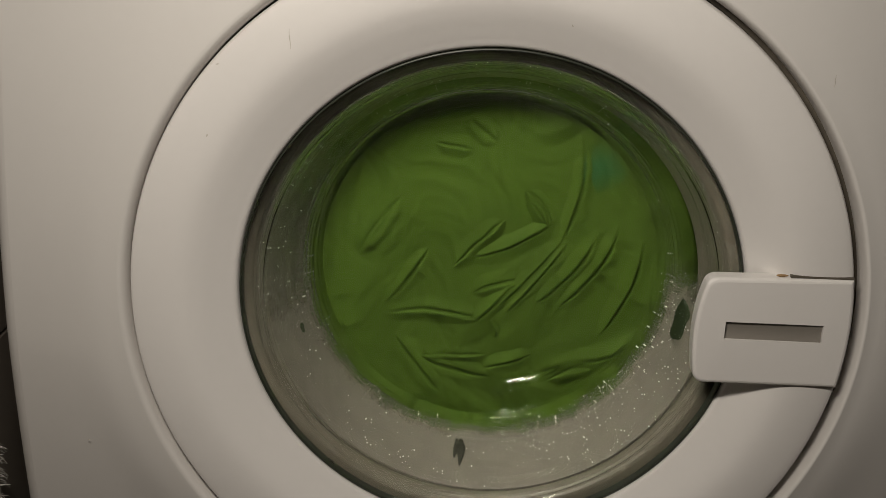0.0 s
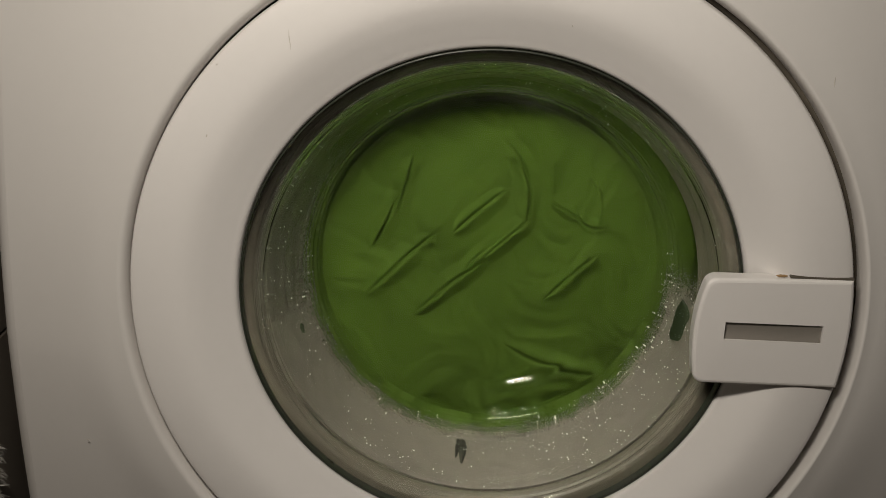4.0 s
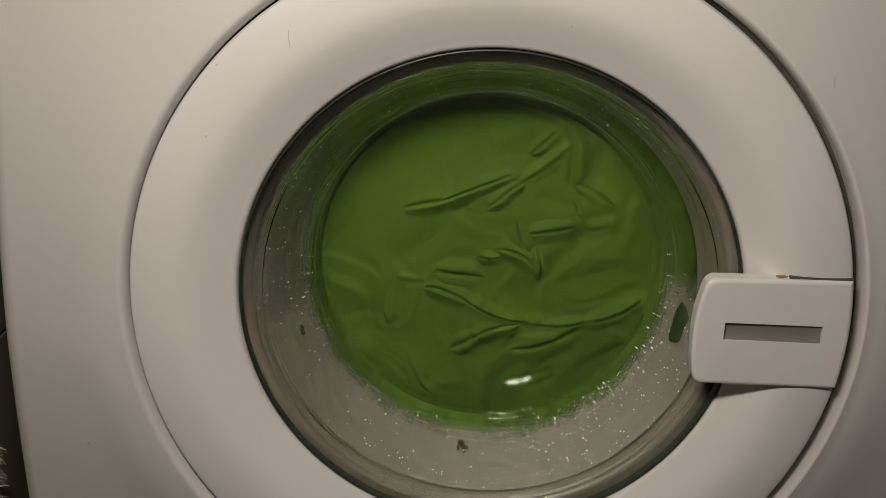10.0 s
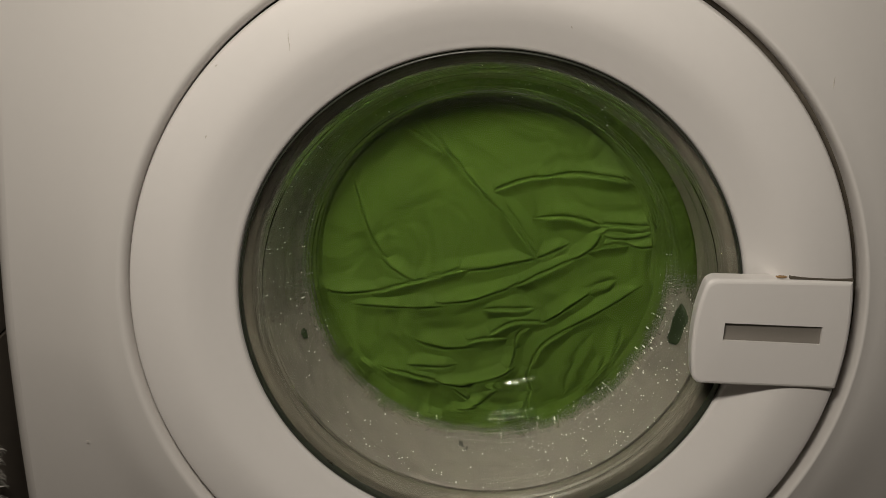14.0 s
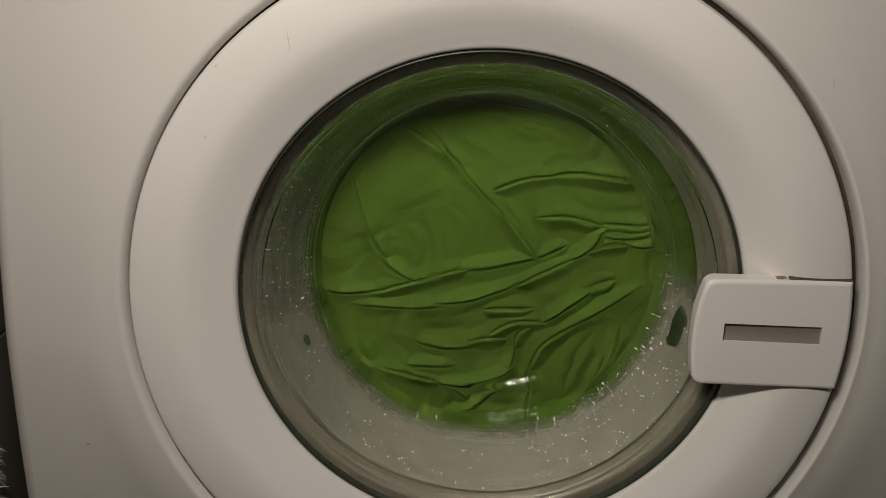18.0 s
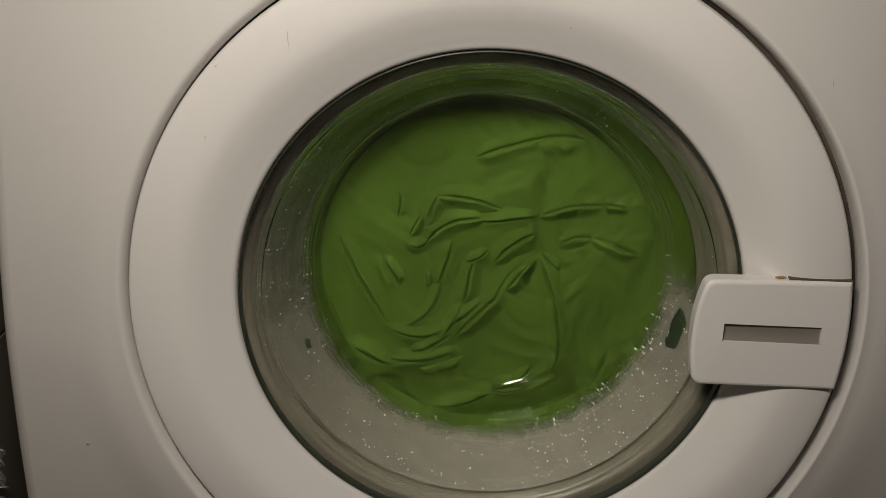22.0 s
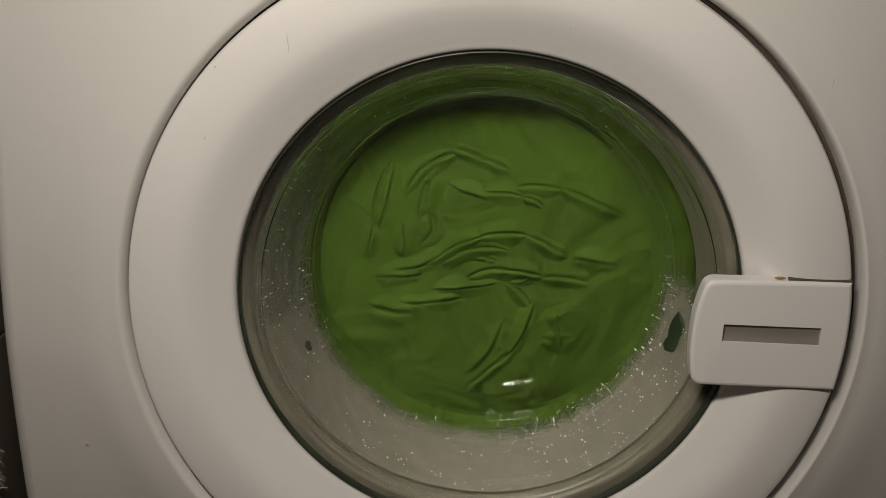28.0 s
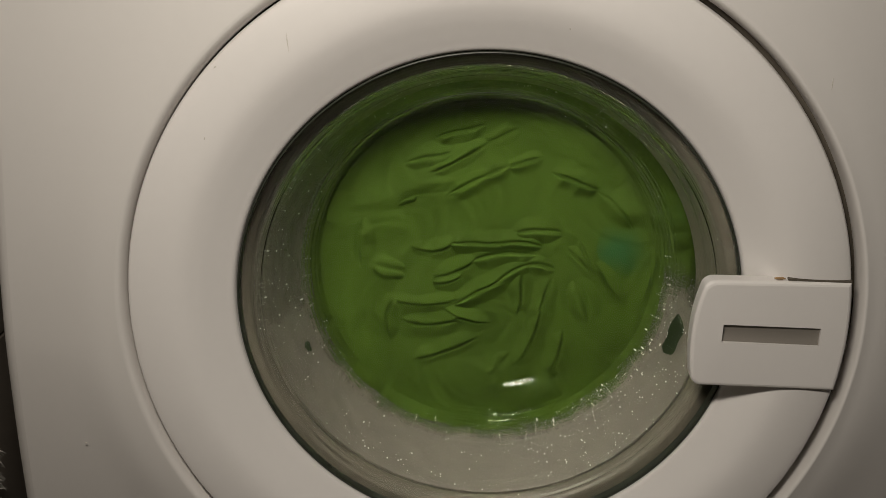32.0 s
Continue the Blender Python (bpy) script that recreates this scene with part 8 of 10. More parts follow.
    walk(FOLDS[68], [(0, lay(-22, 110, 2334, 7)), (6.3, lay(-22, 110, 2334, 7)), (6.48, lay(-22, 110, 2334)), (7, lay(-22, 110, 2334)), (7.06, lay(-22, 110, 2334)), (7.22, lay(-22, 110, 2334, 7)), (7.31, lay(-13, 62, 2266, 7)), (7.4, lay(-4, 14, 2199, 7)), (7.56, lay(-4, 14, 2199)), (8, lay(-4, 14, 2199)), (8.06, lay(-4, 14, 2199)), (8.3, lay(-4, 14, 2199, 7)), (22.3, lay(-19, 125, 2232, 7)), (22.56, lay(-19, 125, 2232)), (23, lay(-19, 125, 2232)), (23.12, lay(-19, 125, 2232)), (23.3, lay(-19, 125, 2232, 7)), (32, lay(-19, 125, 2232, 7))])
    walk(FOLDS[69], [(0, lay(-30, 0, 1979, 7)), (7.56, lay(-30, 0, 1979, 7)), (7.74, lay(-30, 0, 1979)), (8, lay(-30, 0, 1979)), (8.32, lay(-30, 0, 1979)), (8.48, lay(-30, 0, 1979, 7)), (8.66, lay(-31, -92, 1949, 7)), (8.82, lay(-31, -92, 1949)), (9, lay(-31, -92, 1949)), (9.32, lay(-31, -92, 1949)), (9.56, lay(-31, -92, 1949, 7)), (11.56, lay(-22, -69, 1955, 7)), (11.82, lay(-22, -69, 1955)), (12, lay(-22, -69, 1955)), (13, lay(-22, -60, 1960)), (13.75, lay(-37, -86, 1983)), (19.15, lay(-37, -86, 1983)), (19.42, lay(-37, -86, 1983)), (19.56, lay(-37, -86, 1983, 7)), (19.71, lay(-80, -27, 1990, 7)), (19.85, lay(-80, -27, 1990)), (20, lay(-80, -27, 1990)), (21, lay(-99, -24, 1945)), (22, lay(-90, 17, 1943)), (22.32, lay(-90, 17, 1943)), (22.56, lay(-90, 17, 1943, 7)), (23.56, lay(-60, -72, 1967, 7)), (23.82, lay(-60, -72, 1967)), (24, lay(-60, -72, 1967)), (24.32, lay(-60, -72, 1967)), (24.56, lay(-60, -72, 1967, 7)), (26.68, lay(-44, -10, 1953, 7)), (27.46, lay(-44, -10, 1953)), (28, lay(-44, -10, 1953)), (29, lay(-22, 7, 1978)), (29.32, lay(-22, 7, 1978)), (29.56, lay(-22, 7, 1978, 7)), (30.56, lay(85, -6, 1938, 7)), (30.82, lay(85, -6, 1938)), (31, lay(85, -6, 1938)), (32, lay(87, 9, 1940))])
    walk(FOLDS[70], [(0, lay(25, -7, 1826, 7)), (7.4, lay(25, -7, 1826, 7)), (7.58, lay(25, -7, 1826)), (8, lay(25, -7, 1826)), (9, lay(5, -2, 1793)), (9.16, lay(5, -2, 1793)), (9.4, lay(5, -2, 1793, 7)), (9.9, lay(49, 2, 1835, 7)), (10.4, lay(94, 6, 1877, 7)), (10.66, lay(94, 6, 1877)), (11, lay(94, 6, 1877)), (11.16, lay(94, 6, 1877)), (11.4, lay(94, 6, 1877, 7)), (12.4, lay(89, -20, 1852, 7)), (12.66, lay(89, -20, 1852)), (13, lay(89, -20, 1852)), (13.12, lay(89, -20, 1852)), (13.24, lay(89, -20, 1852, 7)), (13.37, lay(97, -66, 1882, 7)), (13.49, lay(97, -66, 1882)), (13.75, lay(97, -66, 1882)), (19.15, lay(97, -66, 1882)), (19.29, lay(97, -66, 1882)), (19.42, lay(97, -66, 1882, 7)), (19.5, lay(76, 6, 1838, 7)), (19.57, lay(54, 77, 1795, 7)), (19.71, lay(54, 77, 1795)), (20, lay(54, 77, 1795)), (20.16, lay(54, 77, 1795)), (20.4, lay(54, 77, 1795, 7)), (21.4, lay(29, 38, 1822, 7)), (21.66, lay(29, 38, 1822)), (22, lay(29, 38, 1822)), (23, lay(56, 36, 1795)), (23.16, lay(56, 36, 1795)), (23.4, lay(56, 36, 1795, 7)), (26.2, lay(61, 13, 1804, 7)), (26.98, lay(61, 13, 1804)), (28, lay(61, 13, 1804)), (29, lay(58, 41, 1809)), (29.16, lay(58, 41, 1809)), (29.4, lay(58, 41, 1809, 7)), (30.4, lay(65, 61, 1771, 7)), (30.66, lay(65, 61, 1771)), (31, lay(65, 61, 1771)), (32, lay(44, 73, 1796))])
    walk(FOLDS[71], [(0, lay(51, -10, 1930, 7)), (7.66, lay(51, -10, 1930, 7)), (7.84, lay(51, -10, 1930)), (8, lay(51, -10, 1930)), (9, lay(40, -10, 1970)), (10, lay(55, -20, 2015)), (10.42, lay(55, -20, 2015)), (10.66, lay(55, -20, 2015, 7)), (11.66, lay(62, 13, 2010, 7)), (11.92, lay(62, 13, 2010)), (12, lay(62, 13, 2010)), (12.42, lay(62, 13, 2010)), (12.58, lay(62, 13, 2010, 7)), (12.67, lay(46, -46, 1970, 7)), (12.76, lay(29, -105, 1930, 7)), (12.92, lay(29, -105, 1930)), (13, lay(29, -105, 1930)), (13.31, lay(29, -105, 1930)), (13.43, lay(29, -105, 1930, 7)), (13.57, lay(85, -88, 1874, 7)), (13.69, lay(85, -88, 1874)), (13.75, lay(85, -88, 1874)), (19.15, lay(85, -88, 1874)), (19.51, lay(85, -88, 1874)), (19.64, lay(85, -88, 1874, 7)), (19.79, lay(19, 110, 1804, 7)), (19.93, lay(19, 110, 1804)), (20, lay(19, 110, 1804)), (20.42, lay(19, 110, 1804)), (20.66, lay(19, 110, 1804, 7)), (21.66, lay(104, 47, 1756, 7)), (21.92, lay(104, 47, 1756)), (22, lay(104, 47, 1756)), (22.42, lay(104, 47, 1756)), (22.66, lay(104, 47, 1756, 7)), (23.66, lay(7, -63, 1768, 7)), (23.92, lay(7, -63, 1768)), (24, lay(7, -63, 1768)), (24.42, lay(7, -63, 1768)), (24.66, lay(7, -63, 1768, 7)), (26.98, lay(-79, 2, 1790, 7)), (27.76, lay(-79, 2, 1790)), (28, lay(-79, 2, 1790)), (28.42, lay(-79, 2, 1790)), (28.66, lay(-79, 2, 1790, 7)), (29.66, lay(-119, -6, 1758, 7)), (29.92, lay(-119, -6, 1758)), (30, lay(-119, -6, 1758)), (30.42, lay(-119, -6, 1758)), (30.66, lay(-119, -6, 1758, 7)), (31.66, lay(-59, 60, 1829, 7)), (31.92, lay(-59, 60, 1829)), (32, lay(-59, 60, 1829))])
    walk(FOLDS[72], [(0, lay(11, 75, 1912, 7)), (7.5, lay(11, 75, 1912, 7)), (7.68, lay(11, 75, 1912)), (8, lay(11, 75, 1912)), (8.26, lay(11, 75, 1912)), (8.42, lay(11, 75, 1912, 7)), (8.6, lay(43, 36, 1890, 7)), (8.76, lay(43, 36, 1890)), (9, lay(43, 36, 1890)), (9.26, lay(43, 36, 1890)), (9.5, lay(43, 36, 1890, 7)), (10, lay(39, 38, 1847, 7)), (10.5, lay(36, 39, 1804, 7)), (10.76, lay(36, 39, 1804)), (11, lay(36, 39, 1804)), (12, lay(17, 30, 1807)), (13, lay(43, 15, 1739)), (13.19, lay(43, 15, 1739)), (13.31, lay(43, 15, 1739, 7)), (13.45, lay(96, 29, 1800, 7)), (13.57, lay(96, 29, 1800)), (13.75, lay(96, 29, 1800)), (19.15, lay(96, 29, 1800)), (20, lay(63, 44, 1822)), (20.26, lay(63, 44, 1822)), (20.42, lay(63, 44, 1822, 7)), (20.6, lay(-28, -17, 1774, 7)), (20.76, lay(-28, -17, 1774)), (21, lay(-28, -17, 1774)), (21.26, lay(-28, -17, 1774)), (21.42, lay(-28, -17, 1774, 7)), (21.51, lay(1, -10, 1815, 7)), (21.6, lay(30, -3, 1857, 7)), (21.76, lay(30, -3, 1857)), (22, lay(30, -3, 1857)), (23, lay(41, -34, 1901)), (23.26, lay(41, -34, 1901)), (23.5, lay(41, -34, 1901, 7)), (24.5, lay(4, -18, 1843, 7)), (24.76, lay(4, -18, 1843)), (25, lay(4, -18, 1843)), (25.77, lay(4, -18, 1843)), (26.49, lay(4, -18, 1843, 7)), (28.5, lay(25, 5, 1836, 7)), (28.76, lay(25, 5, 1836)), (29, lay(25, 5, 1836)), (29.26, lay(25, 5, 1836)), (29.5, lay(25, 5, 1836, 7)), (30.5, lay(17, -12, 1888, 7)), (30.76, lay(17, -12, 1888)), (31, lay(17, -12, 1888)), (31.26, lay(17, -12, 1888)), (31.42, lay(17, -12, 1888, 7)), (31.6, lay(67, 18, 1956, 7)), (31.76, lay(67, 18, 1956)), (32, lay(67, 18, 1956))])
    walk(FOLDS[73], [(0, lay(76, 14, 2060, 7)), (7.34, lay(76, 14, 2060, 7)), (7.52, lay(76, 14, 2060)), (8, lay(76, 14, 2060)), (8.1, lay(76, 14, 2060)), (8.34, lay(76, 14, 2060, 7)), (19.44, lay(52, -76, 2021, 7)), (19.66, lay(52, -76, 2021)), (20, lay(52, -76, 2021)), (20.1, lay(52, -76, 2021)), (20.34, lay(52, -76, 2021, 7)), (21.34, lay(69, -9, 2080, 7)), (21.6, lay(69, -9, 2080)), (22, lay(69, -9, 2080)), (22.1, lay(69, -9, 2080)), (22.34, lay(69, -9, 2080, 7)), (26.01, lay(39, -67, 2032, 7)), (26.79, lay(39, -67, 2032)), (28, lay(39, -67, 2032)), (28.1, lay(39, -67, 2032)), (28.34, lay(39, -67, 2032, 7)), (30.34, lay(5, -9, 2052, 7)), (30.6, lay(5, -9, 2052)), (31, lay(5, -9, 2052)), (31.1, lay(5, -9, 2052)), (31.26, lay(5, -9, 2052, 7)), (31.44, lay(34, -76, 2049, 7)), (31.6, lay(34, -76, 2049)), (32, lay(34, -76, 2049))])
    walk(FOLDS[74], [(0, lay(81, -19, 1855, 7)), (7.6, lay(81, -19, 1855, 7)), (7.78, lay(81, -19, 1855)), (8, lay(81, -19, 1855)), (8.36, lay(81, -19, 1855)), (8.6, lay(81, -19, 1855, 7)), (10.6, lay(-51, -26, 1888, 7)), (10.86, lay(-51, -26, 1888)), (11, lay(-51, -26, 1888)), (11.36, lay(-51, -26, 1888)), (11.52, lay(-51, -26, 1888, 7)), (11.61, lay(-17, -59, 1831, 7)), (11.7, lay(18, -93, 1774, 7)), (11.86, lay(18, -93, 1774)), (12, lay(18, -93, 1774)), (12.36, lay(18, -93, 1774)), (12.6, lay(18, -93, 1774, 7)), (19.66, lay(-53, -81, 1820, 7)), (19.88, lay(-53, -81, 1820)), (20, lay(-53, -81, 1820)), (20.36, lay(-53, -81, 1820)), (20.6, lay(-53, -81, 1820, 7)), (21.1, lay(-62, -75, 1892, 7)), (21.6, lay(-72, -68, 1963, 7)), (21.86, lay(-72, -68, 1963)), (22, lay(-72, -68, 1963)), (23, lay(-42, -64, 1962)), (23.36, lay(-42, -64, 1962)), (23.6, lay(-42, -64, 1962, 7)), (26.1, lay(-39, -42, 1910, 7)), (28.6, lay(-36, -20, 1859, 7)), (28.86, lay(-36, -20, 1859)), (29, lay(-36, -20, 1859)), (29.36, lay(-36, -20, 1859)), (29.6, lay(-36, -20, 1859, 7)), (30.6, lay(-95, -16, 1923, 7)), (30.86, lay(-95, -16, 1923)), (31, lay(-95, -16, 1923)), (32, lay(-89, -15, 1905))])
    walk(FOLDS[75], [(0, lay(62, 37, 1370, 7)), (8.44, lay(62, 37, 1370, 7)), (8.62, lay(62, 37, 1370)), (9, lay(62, 37, 1370)), (9.2, lay(62, 37, 1370)), (9.44, lay(62, 37, 1370, 7)), (15.44, lay(53, 20, 1441, 7)), (21.44, lay(44, 4, 1513, 7)), (21.7, lay(44, 4, 1513)), (22, lay(44, 4, 1513)), (22.26, lay(44, 4, 1513)), (22.44, lay(44, 4, 1513, 7)), (32, lay(44, 4, 1513, 7))])
    walk(FOLDS[76], [(0, lay(21, -27, 1620, 7)), (8.7, lay(21, -27, 1620, 7)), (8.88, lay(21, -27, 1620)), (9, lay(21, -27, 1620)), (10, lay(6, -47, 1680)), (10.46, lay(6, -47, 1680)), (10.7, lay(6, -47, 1680, 7)), (11.7, lay(-29, 26, 1663, 7)), (11.96, lay(-29, 26, 1663)), (12, lay(-29, 26, 1663)), (12.46, lay(-29, 26, 1663)), (12.7, lay(-29, 26, 1663, 7)), (20.7, lay(-18, 17, 1616, 7)), (20.96, lay(-18, 17, 1616)), (21, lay(-18, 17, 1616)), (22, lay(-19, 19, 1653)), (22.46, lay(-19, 19, 1653)), (22.7, lay(-19, 19, 1653, 7)), (24.7, lay(4, -84, 1655, 7)), (24.96, lay(4, -84, 1655)), (25, lay(4, -84, 1655)), (26.37, lay(4, -84, 1655)), (27.09, lay(4, -84, 1655, 7)), (31.7, lay(31, -17, 1723, 7)), (31.96, lay(31, -17, 1723)), (32, lay(31, -17, 1723))])
    walk(FOLDS[77], [(0, lay(-79, -51, 1391, 7)), (8.54, lay(-79, -51, 1391, 7)), (8.72, lay(-79, -51, 1391)), (9, lay(-79, -51, 1391)), (9.3, lay(-79, -51, 1391)), (9.46, lay(-79, -51, 1391, 7)), (9.64, lay(-28, -86, 1368, 7)), (9.8, lay(-28, -86, 1368)), (10, lay(-28, -86, 1368)), (10.3, lay(-28, -86, 1368)), (10.54, lay(-28, -86, 1368, 7)), (11.54, lay(65, -12, 1307, 7)), (11.8, lay(65, -12, 1307)), (12, lay(65, -12, 1307)), (12.3, lay(65, -12, 1307)), (12.54, lay(65, -12, 1307, 7)), (20.54, lay(58, -49, 1327, 7)), (20.8, lay(58, -49, 1327)), (21, lay(58, -49, 1327)), (21.3, lay(58, -49, 1327)), (21.46, lay(58, -49, 1327, 7)), (21.64, lay(56, 67, 1260, 7)), (21.8, lay(56, 67, 1260)), (22, lay(56, 67, 1260)), (22.3, lay(56, 67, 1260)), (22.54, lay(56, 67, 1260, 7)), (26.61, lay(43, -49, 1332, 7)), (27.39, lay(43, -49, 1332)), (28, lay(43, -49, 1332)), (28.3, lay(43, -49, 1332)), (28.54, lay(43, -49, 1332, 7)), (29.54, lay(-67, 90, 1310, 7)), (29.8, lay(-67, 90, 1310)), (30, lay(-67, 90, 1310)), (30.3, lay(-67, 90, 1310)), (30.46, lay(-67, 90, 1310, 7)), (30.55, lay(-75, 8, 1271, 7)), (30.64, lay(-82, -74, 1232, 7)), (30.8, lay(-82, -74, 1232)), (31, lay(-82, -74, 1232)), (31.36, lay(-82, -74, 1232)), (31.54, lay(-82, -74, 1232, 7)), (32, lay(-82, -74, 1232, 7))])
    walk(FOLDS[78], [(0, lay(-47, -60, 850, 7)), (9.38, lay(-47, -60, 850, 7)), (9.56, lay(-47, -60, 850)), (10, lay(-47, -60, 850)), (11, lay(-79, -65, 791)), (11.2, lay(-79, -65, 791)), (11.38, lay(-79, -65, 791, 7)), (32, lay(-79, -65, 791, 7))])
    walk(FOLDS[79], [(0, lay(-20, -6, 895, 7)), (9.64, lay(-20, -6, 895, 7)), (9.82, lay(-20, -6, 895)), (10, lay(-20, -6, 895)), (10.4, lay(-20, -6, 895)), (10.64, lay(-20, -6, 895, 7)), (12.64, lay(17, -32, 910, 7)), (12.9, lay(17, -32, 910)), (13, lay(17, -32, 910)), (13.3, lay(17, -32, 910)), (13.42, lay(17, -32, 910, 7)), (13.55, lay(70, 14, 950, 7)), (13.67, lay(70, 14, 950)), (13.75, lay(70, 14, 950)), (19.15, lay(70, 14, 950)), (19.49, lay(70, 14, 950)), (19.69, lay(70, 14, 950, 7)), (20.16, lay(32, -10, 1021, 7)), (20.64, lay(-5, -33, 1091, 7)), (20.9, lay(-5, -33, 1091)), (21, lay(-5, -33, 1091)), (21.4, lay(-5, -33, 1091)), (21.64, lay(-5, -33, 1091, 7)), (22.64, lay(50, 2, 1100, 7)), (22.9, lay(50, 2, 1100)), (23, lay(50, 2, 1100)), (23.4, lay(50, 2, 1100)), (23.64, lay(50, 2, 1100, 7)), (24.64, lay(17, -15, 1112, 7)), (24.9, lay(17, -15, 1112)), (25, lay(17, -15, 1112)), (26.19, lay(17, -15, 1112)), (26.91, lay(17, -15, 1112, 7)), (28.64, lay(17, 20, 1099, 7)), (28.9, lay(17, 20, 1099)), (29, lay(17, 20, 1099)), (29.4, lay(17, 20, 1099)), (29.64, lay(17, 20, 1099, 7)), (29.97, lay(-4, 5, 1156, 7)), (30.3, lay(-24, -10, 1213, 7)), (30.64, lay(-45, -25, 1269, 7)), (30.9, lay(-45, -25, 1269)), (31, lay(-45, -25, 1269)), (32, lay(-39, 0, 1286))])
    walk(FOLDS[80], [(0, lay(-2, -1, 1103, 7)), (9.47, lay(-2, -1, 1103, 7)), (9.65, lay(-2, -1, 1103)), (10, lay(-2, -1, 1103)), (10.23, lay(-2, -1, 1103)), (10.47, lay(-2, -1, 1103, 7)), (21.47, lay(48, -56, 1152, 7)), (21.73, lay(48, -56, 1152)), (22, lay(48, -56, 1152)), (22.23, lay(48, -56, 1152)), (22.47, lay(48, -56, 1152, 7)), (23.47, lay(41, -65, 1110, 7)), (23.73, lay(41, -65, 1110)), (24, lay(41, -65, 1110)), (24.23, lay(41, -65, 1110)), (24.47, lay(41, -65, 1110, 7)), (30.47, lay(-36, -10, 1097, 7)), (30.73, lay(-36, -10, 1097)), (31, lay(-36, -10, 1097)), (31.23, lay(-36, -10, 1097)), (31.39, lay(-36, -10, 1097, 7)), (31.57, lay(-66, 26, 1124, 7)), (31.73, lay(-66, 26, 1124)), (32, lay(-66, 26, 1124))])
    walk(FOLDS[81], [(0, lay(-20, 36, 1079, 7)), (9.31, lay(-20, 36, 1079, 7)), (9.49, lay(-20, 36, 1079)), (10, lay(-20, 36, 1079)), (10.07, lay(-20, 36, 1079)), (10.31, lay(-20, 36, 1079, 7)), (10.81, lay(4, -3, 1018, 7)), (11.31, lay(28, -42, 956, 7)), (11.57, lay(28, -42, 956)), (12, lay(28, -42, 956)), (13, lay(19, -52, 898)), (13.06, lay(19, -52, 898)), (13.24, lay(19, -52, 898, 7)), (21.31, lay(0, -43, 871, 7)), (21.57, lay(0, -43, 871)), (22, lay(0, -43, 871)), (22.07, lay(0, -43, 871)), (22.31, lay(0, -43, 871, 7)), (22.65, lay(34, -21, 927, 7)), (22.98, lay(69, 1, 982, 7)), (23.31, lay(104, 23, 1038, 7)), (23.57, lay(104, 23, 1038)), (24, lay(104, 23, 1038)), (24.13, lay(104, 23, 1038)), (24.31, lay(104, 23, 1038, 7)), (32, lay(104, 23, 1038, 7))])
    walk(FOLDS[82], [(0, lay(12, 42, 568, 7)), (10.57, lay(12, 42, 568, 7)), (10.75, lay(12, 42, 568)), (11, lay(12, 42, 568)), (11.33, lay(12, 42, 568)), (11.57, lay(12, 42, 568, 7)), (19.64, lay(32, 36, 578, 7)), (19.86, lay(32, 36, 578)), (20, lay(32, 36, 578)), (20.33, lay(32, 36, 578)), (20.57, lay(32, 36, 578, 7)), (22.57, lay(3, -50, 565, 7)), (22.83, lay(3, -50, 565)), (23, lay(3, -50, 565)), (23.33, lay(3, -50, 565)), (23.57, lay(3, -50, 565, 7)), (24.57, lay(24, -67, 586, 7)), (24.83, lay(24, -67, 586)), (25, lay(24, -67, 586)), (26.18, lay(24, -67, 586)), (26.72, lay(24, -67, 586, 7)), (32, lay(24, -67, 586, 7))])
    walk(FOLDS[83], [(0, lay(-62, -48, 286, 7)), (11.41, lay(-62, -48, 286, 7)), (11.59, lay(-62, -48, 286)), (12, lay(-62, -48, 286)), (12.17, lay(-62, -48, 286)), (12.33, lay(-62, -48, 286, 7)), (12.42, lay(-69, -63, 342, 7)), (12.51, lay(-76, -77, 399, 7)), (12.67, lay(-76, -77, 399)), (13, lay(-76, -77, 399)), (13.13, lay(-76, -77, 399)), (13.31, lay(-76, -77, 399, 7)), (23.41, lay(-32, 8, 463, 7)), (23.67, lay(-32, 8, 463)), (24, lay(-32, 8, 463)), (25, lay(-34, -17, 461)), (25.52, lay(-34, -17, 461)), (26, lay(-34, -17, 461, 7)), (26.54, lay(-57, 16, 533, 7)), (27.02, lay(-57, 16, 533)), (28, lay(-57, 16, 533)), (29, lay(-65, 4, 508)), (30, lay(-85, -36, 516)), (30.23, lay(-85, -36, 516)), (30.41, lay(-85, -36, 516, 7)), (32, lay(-85, -36, 516, 7))])
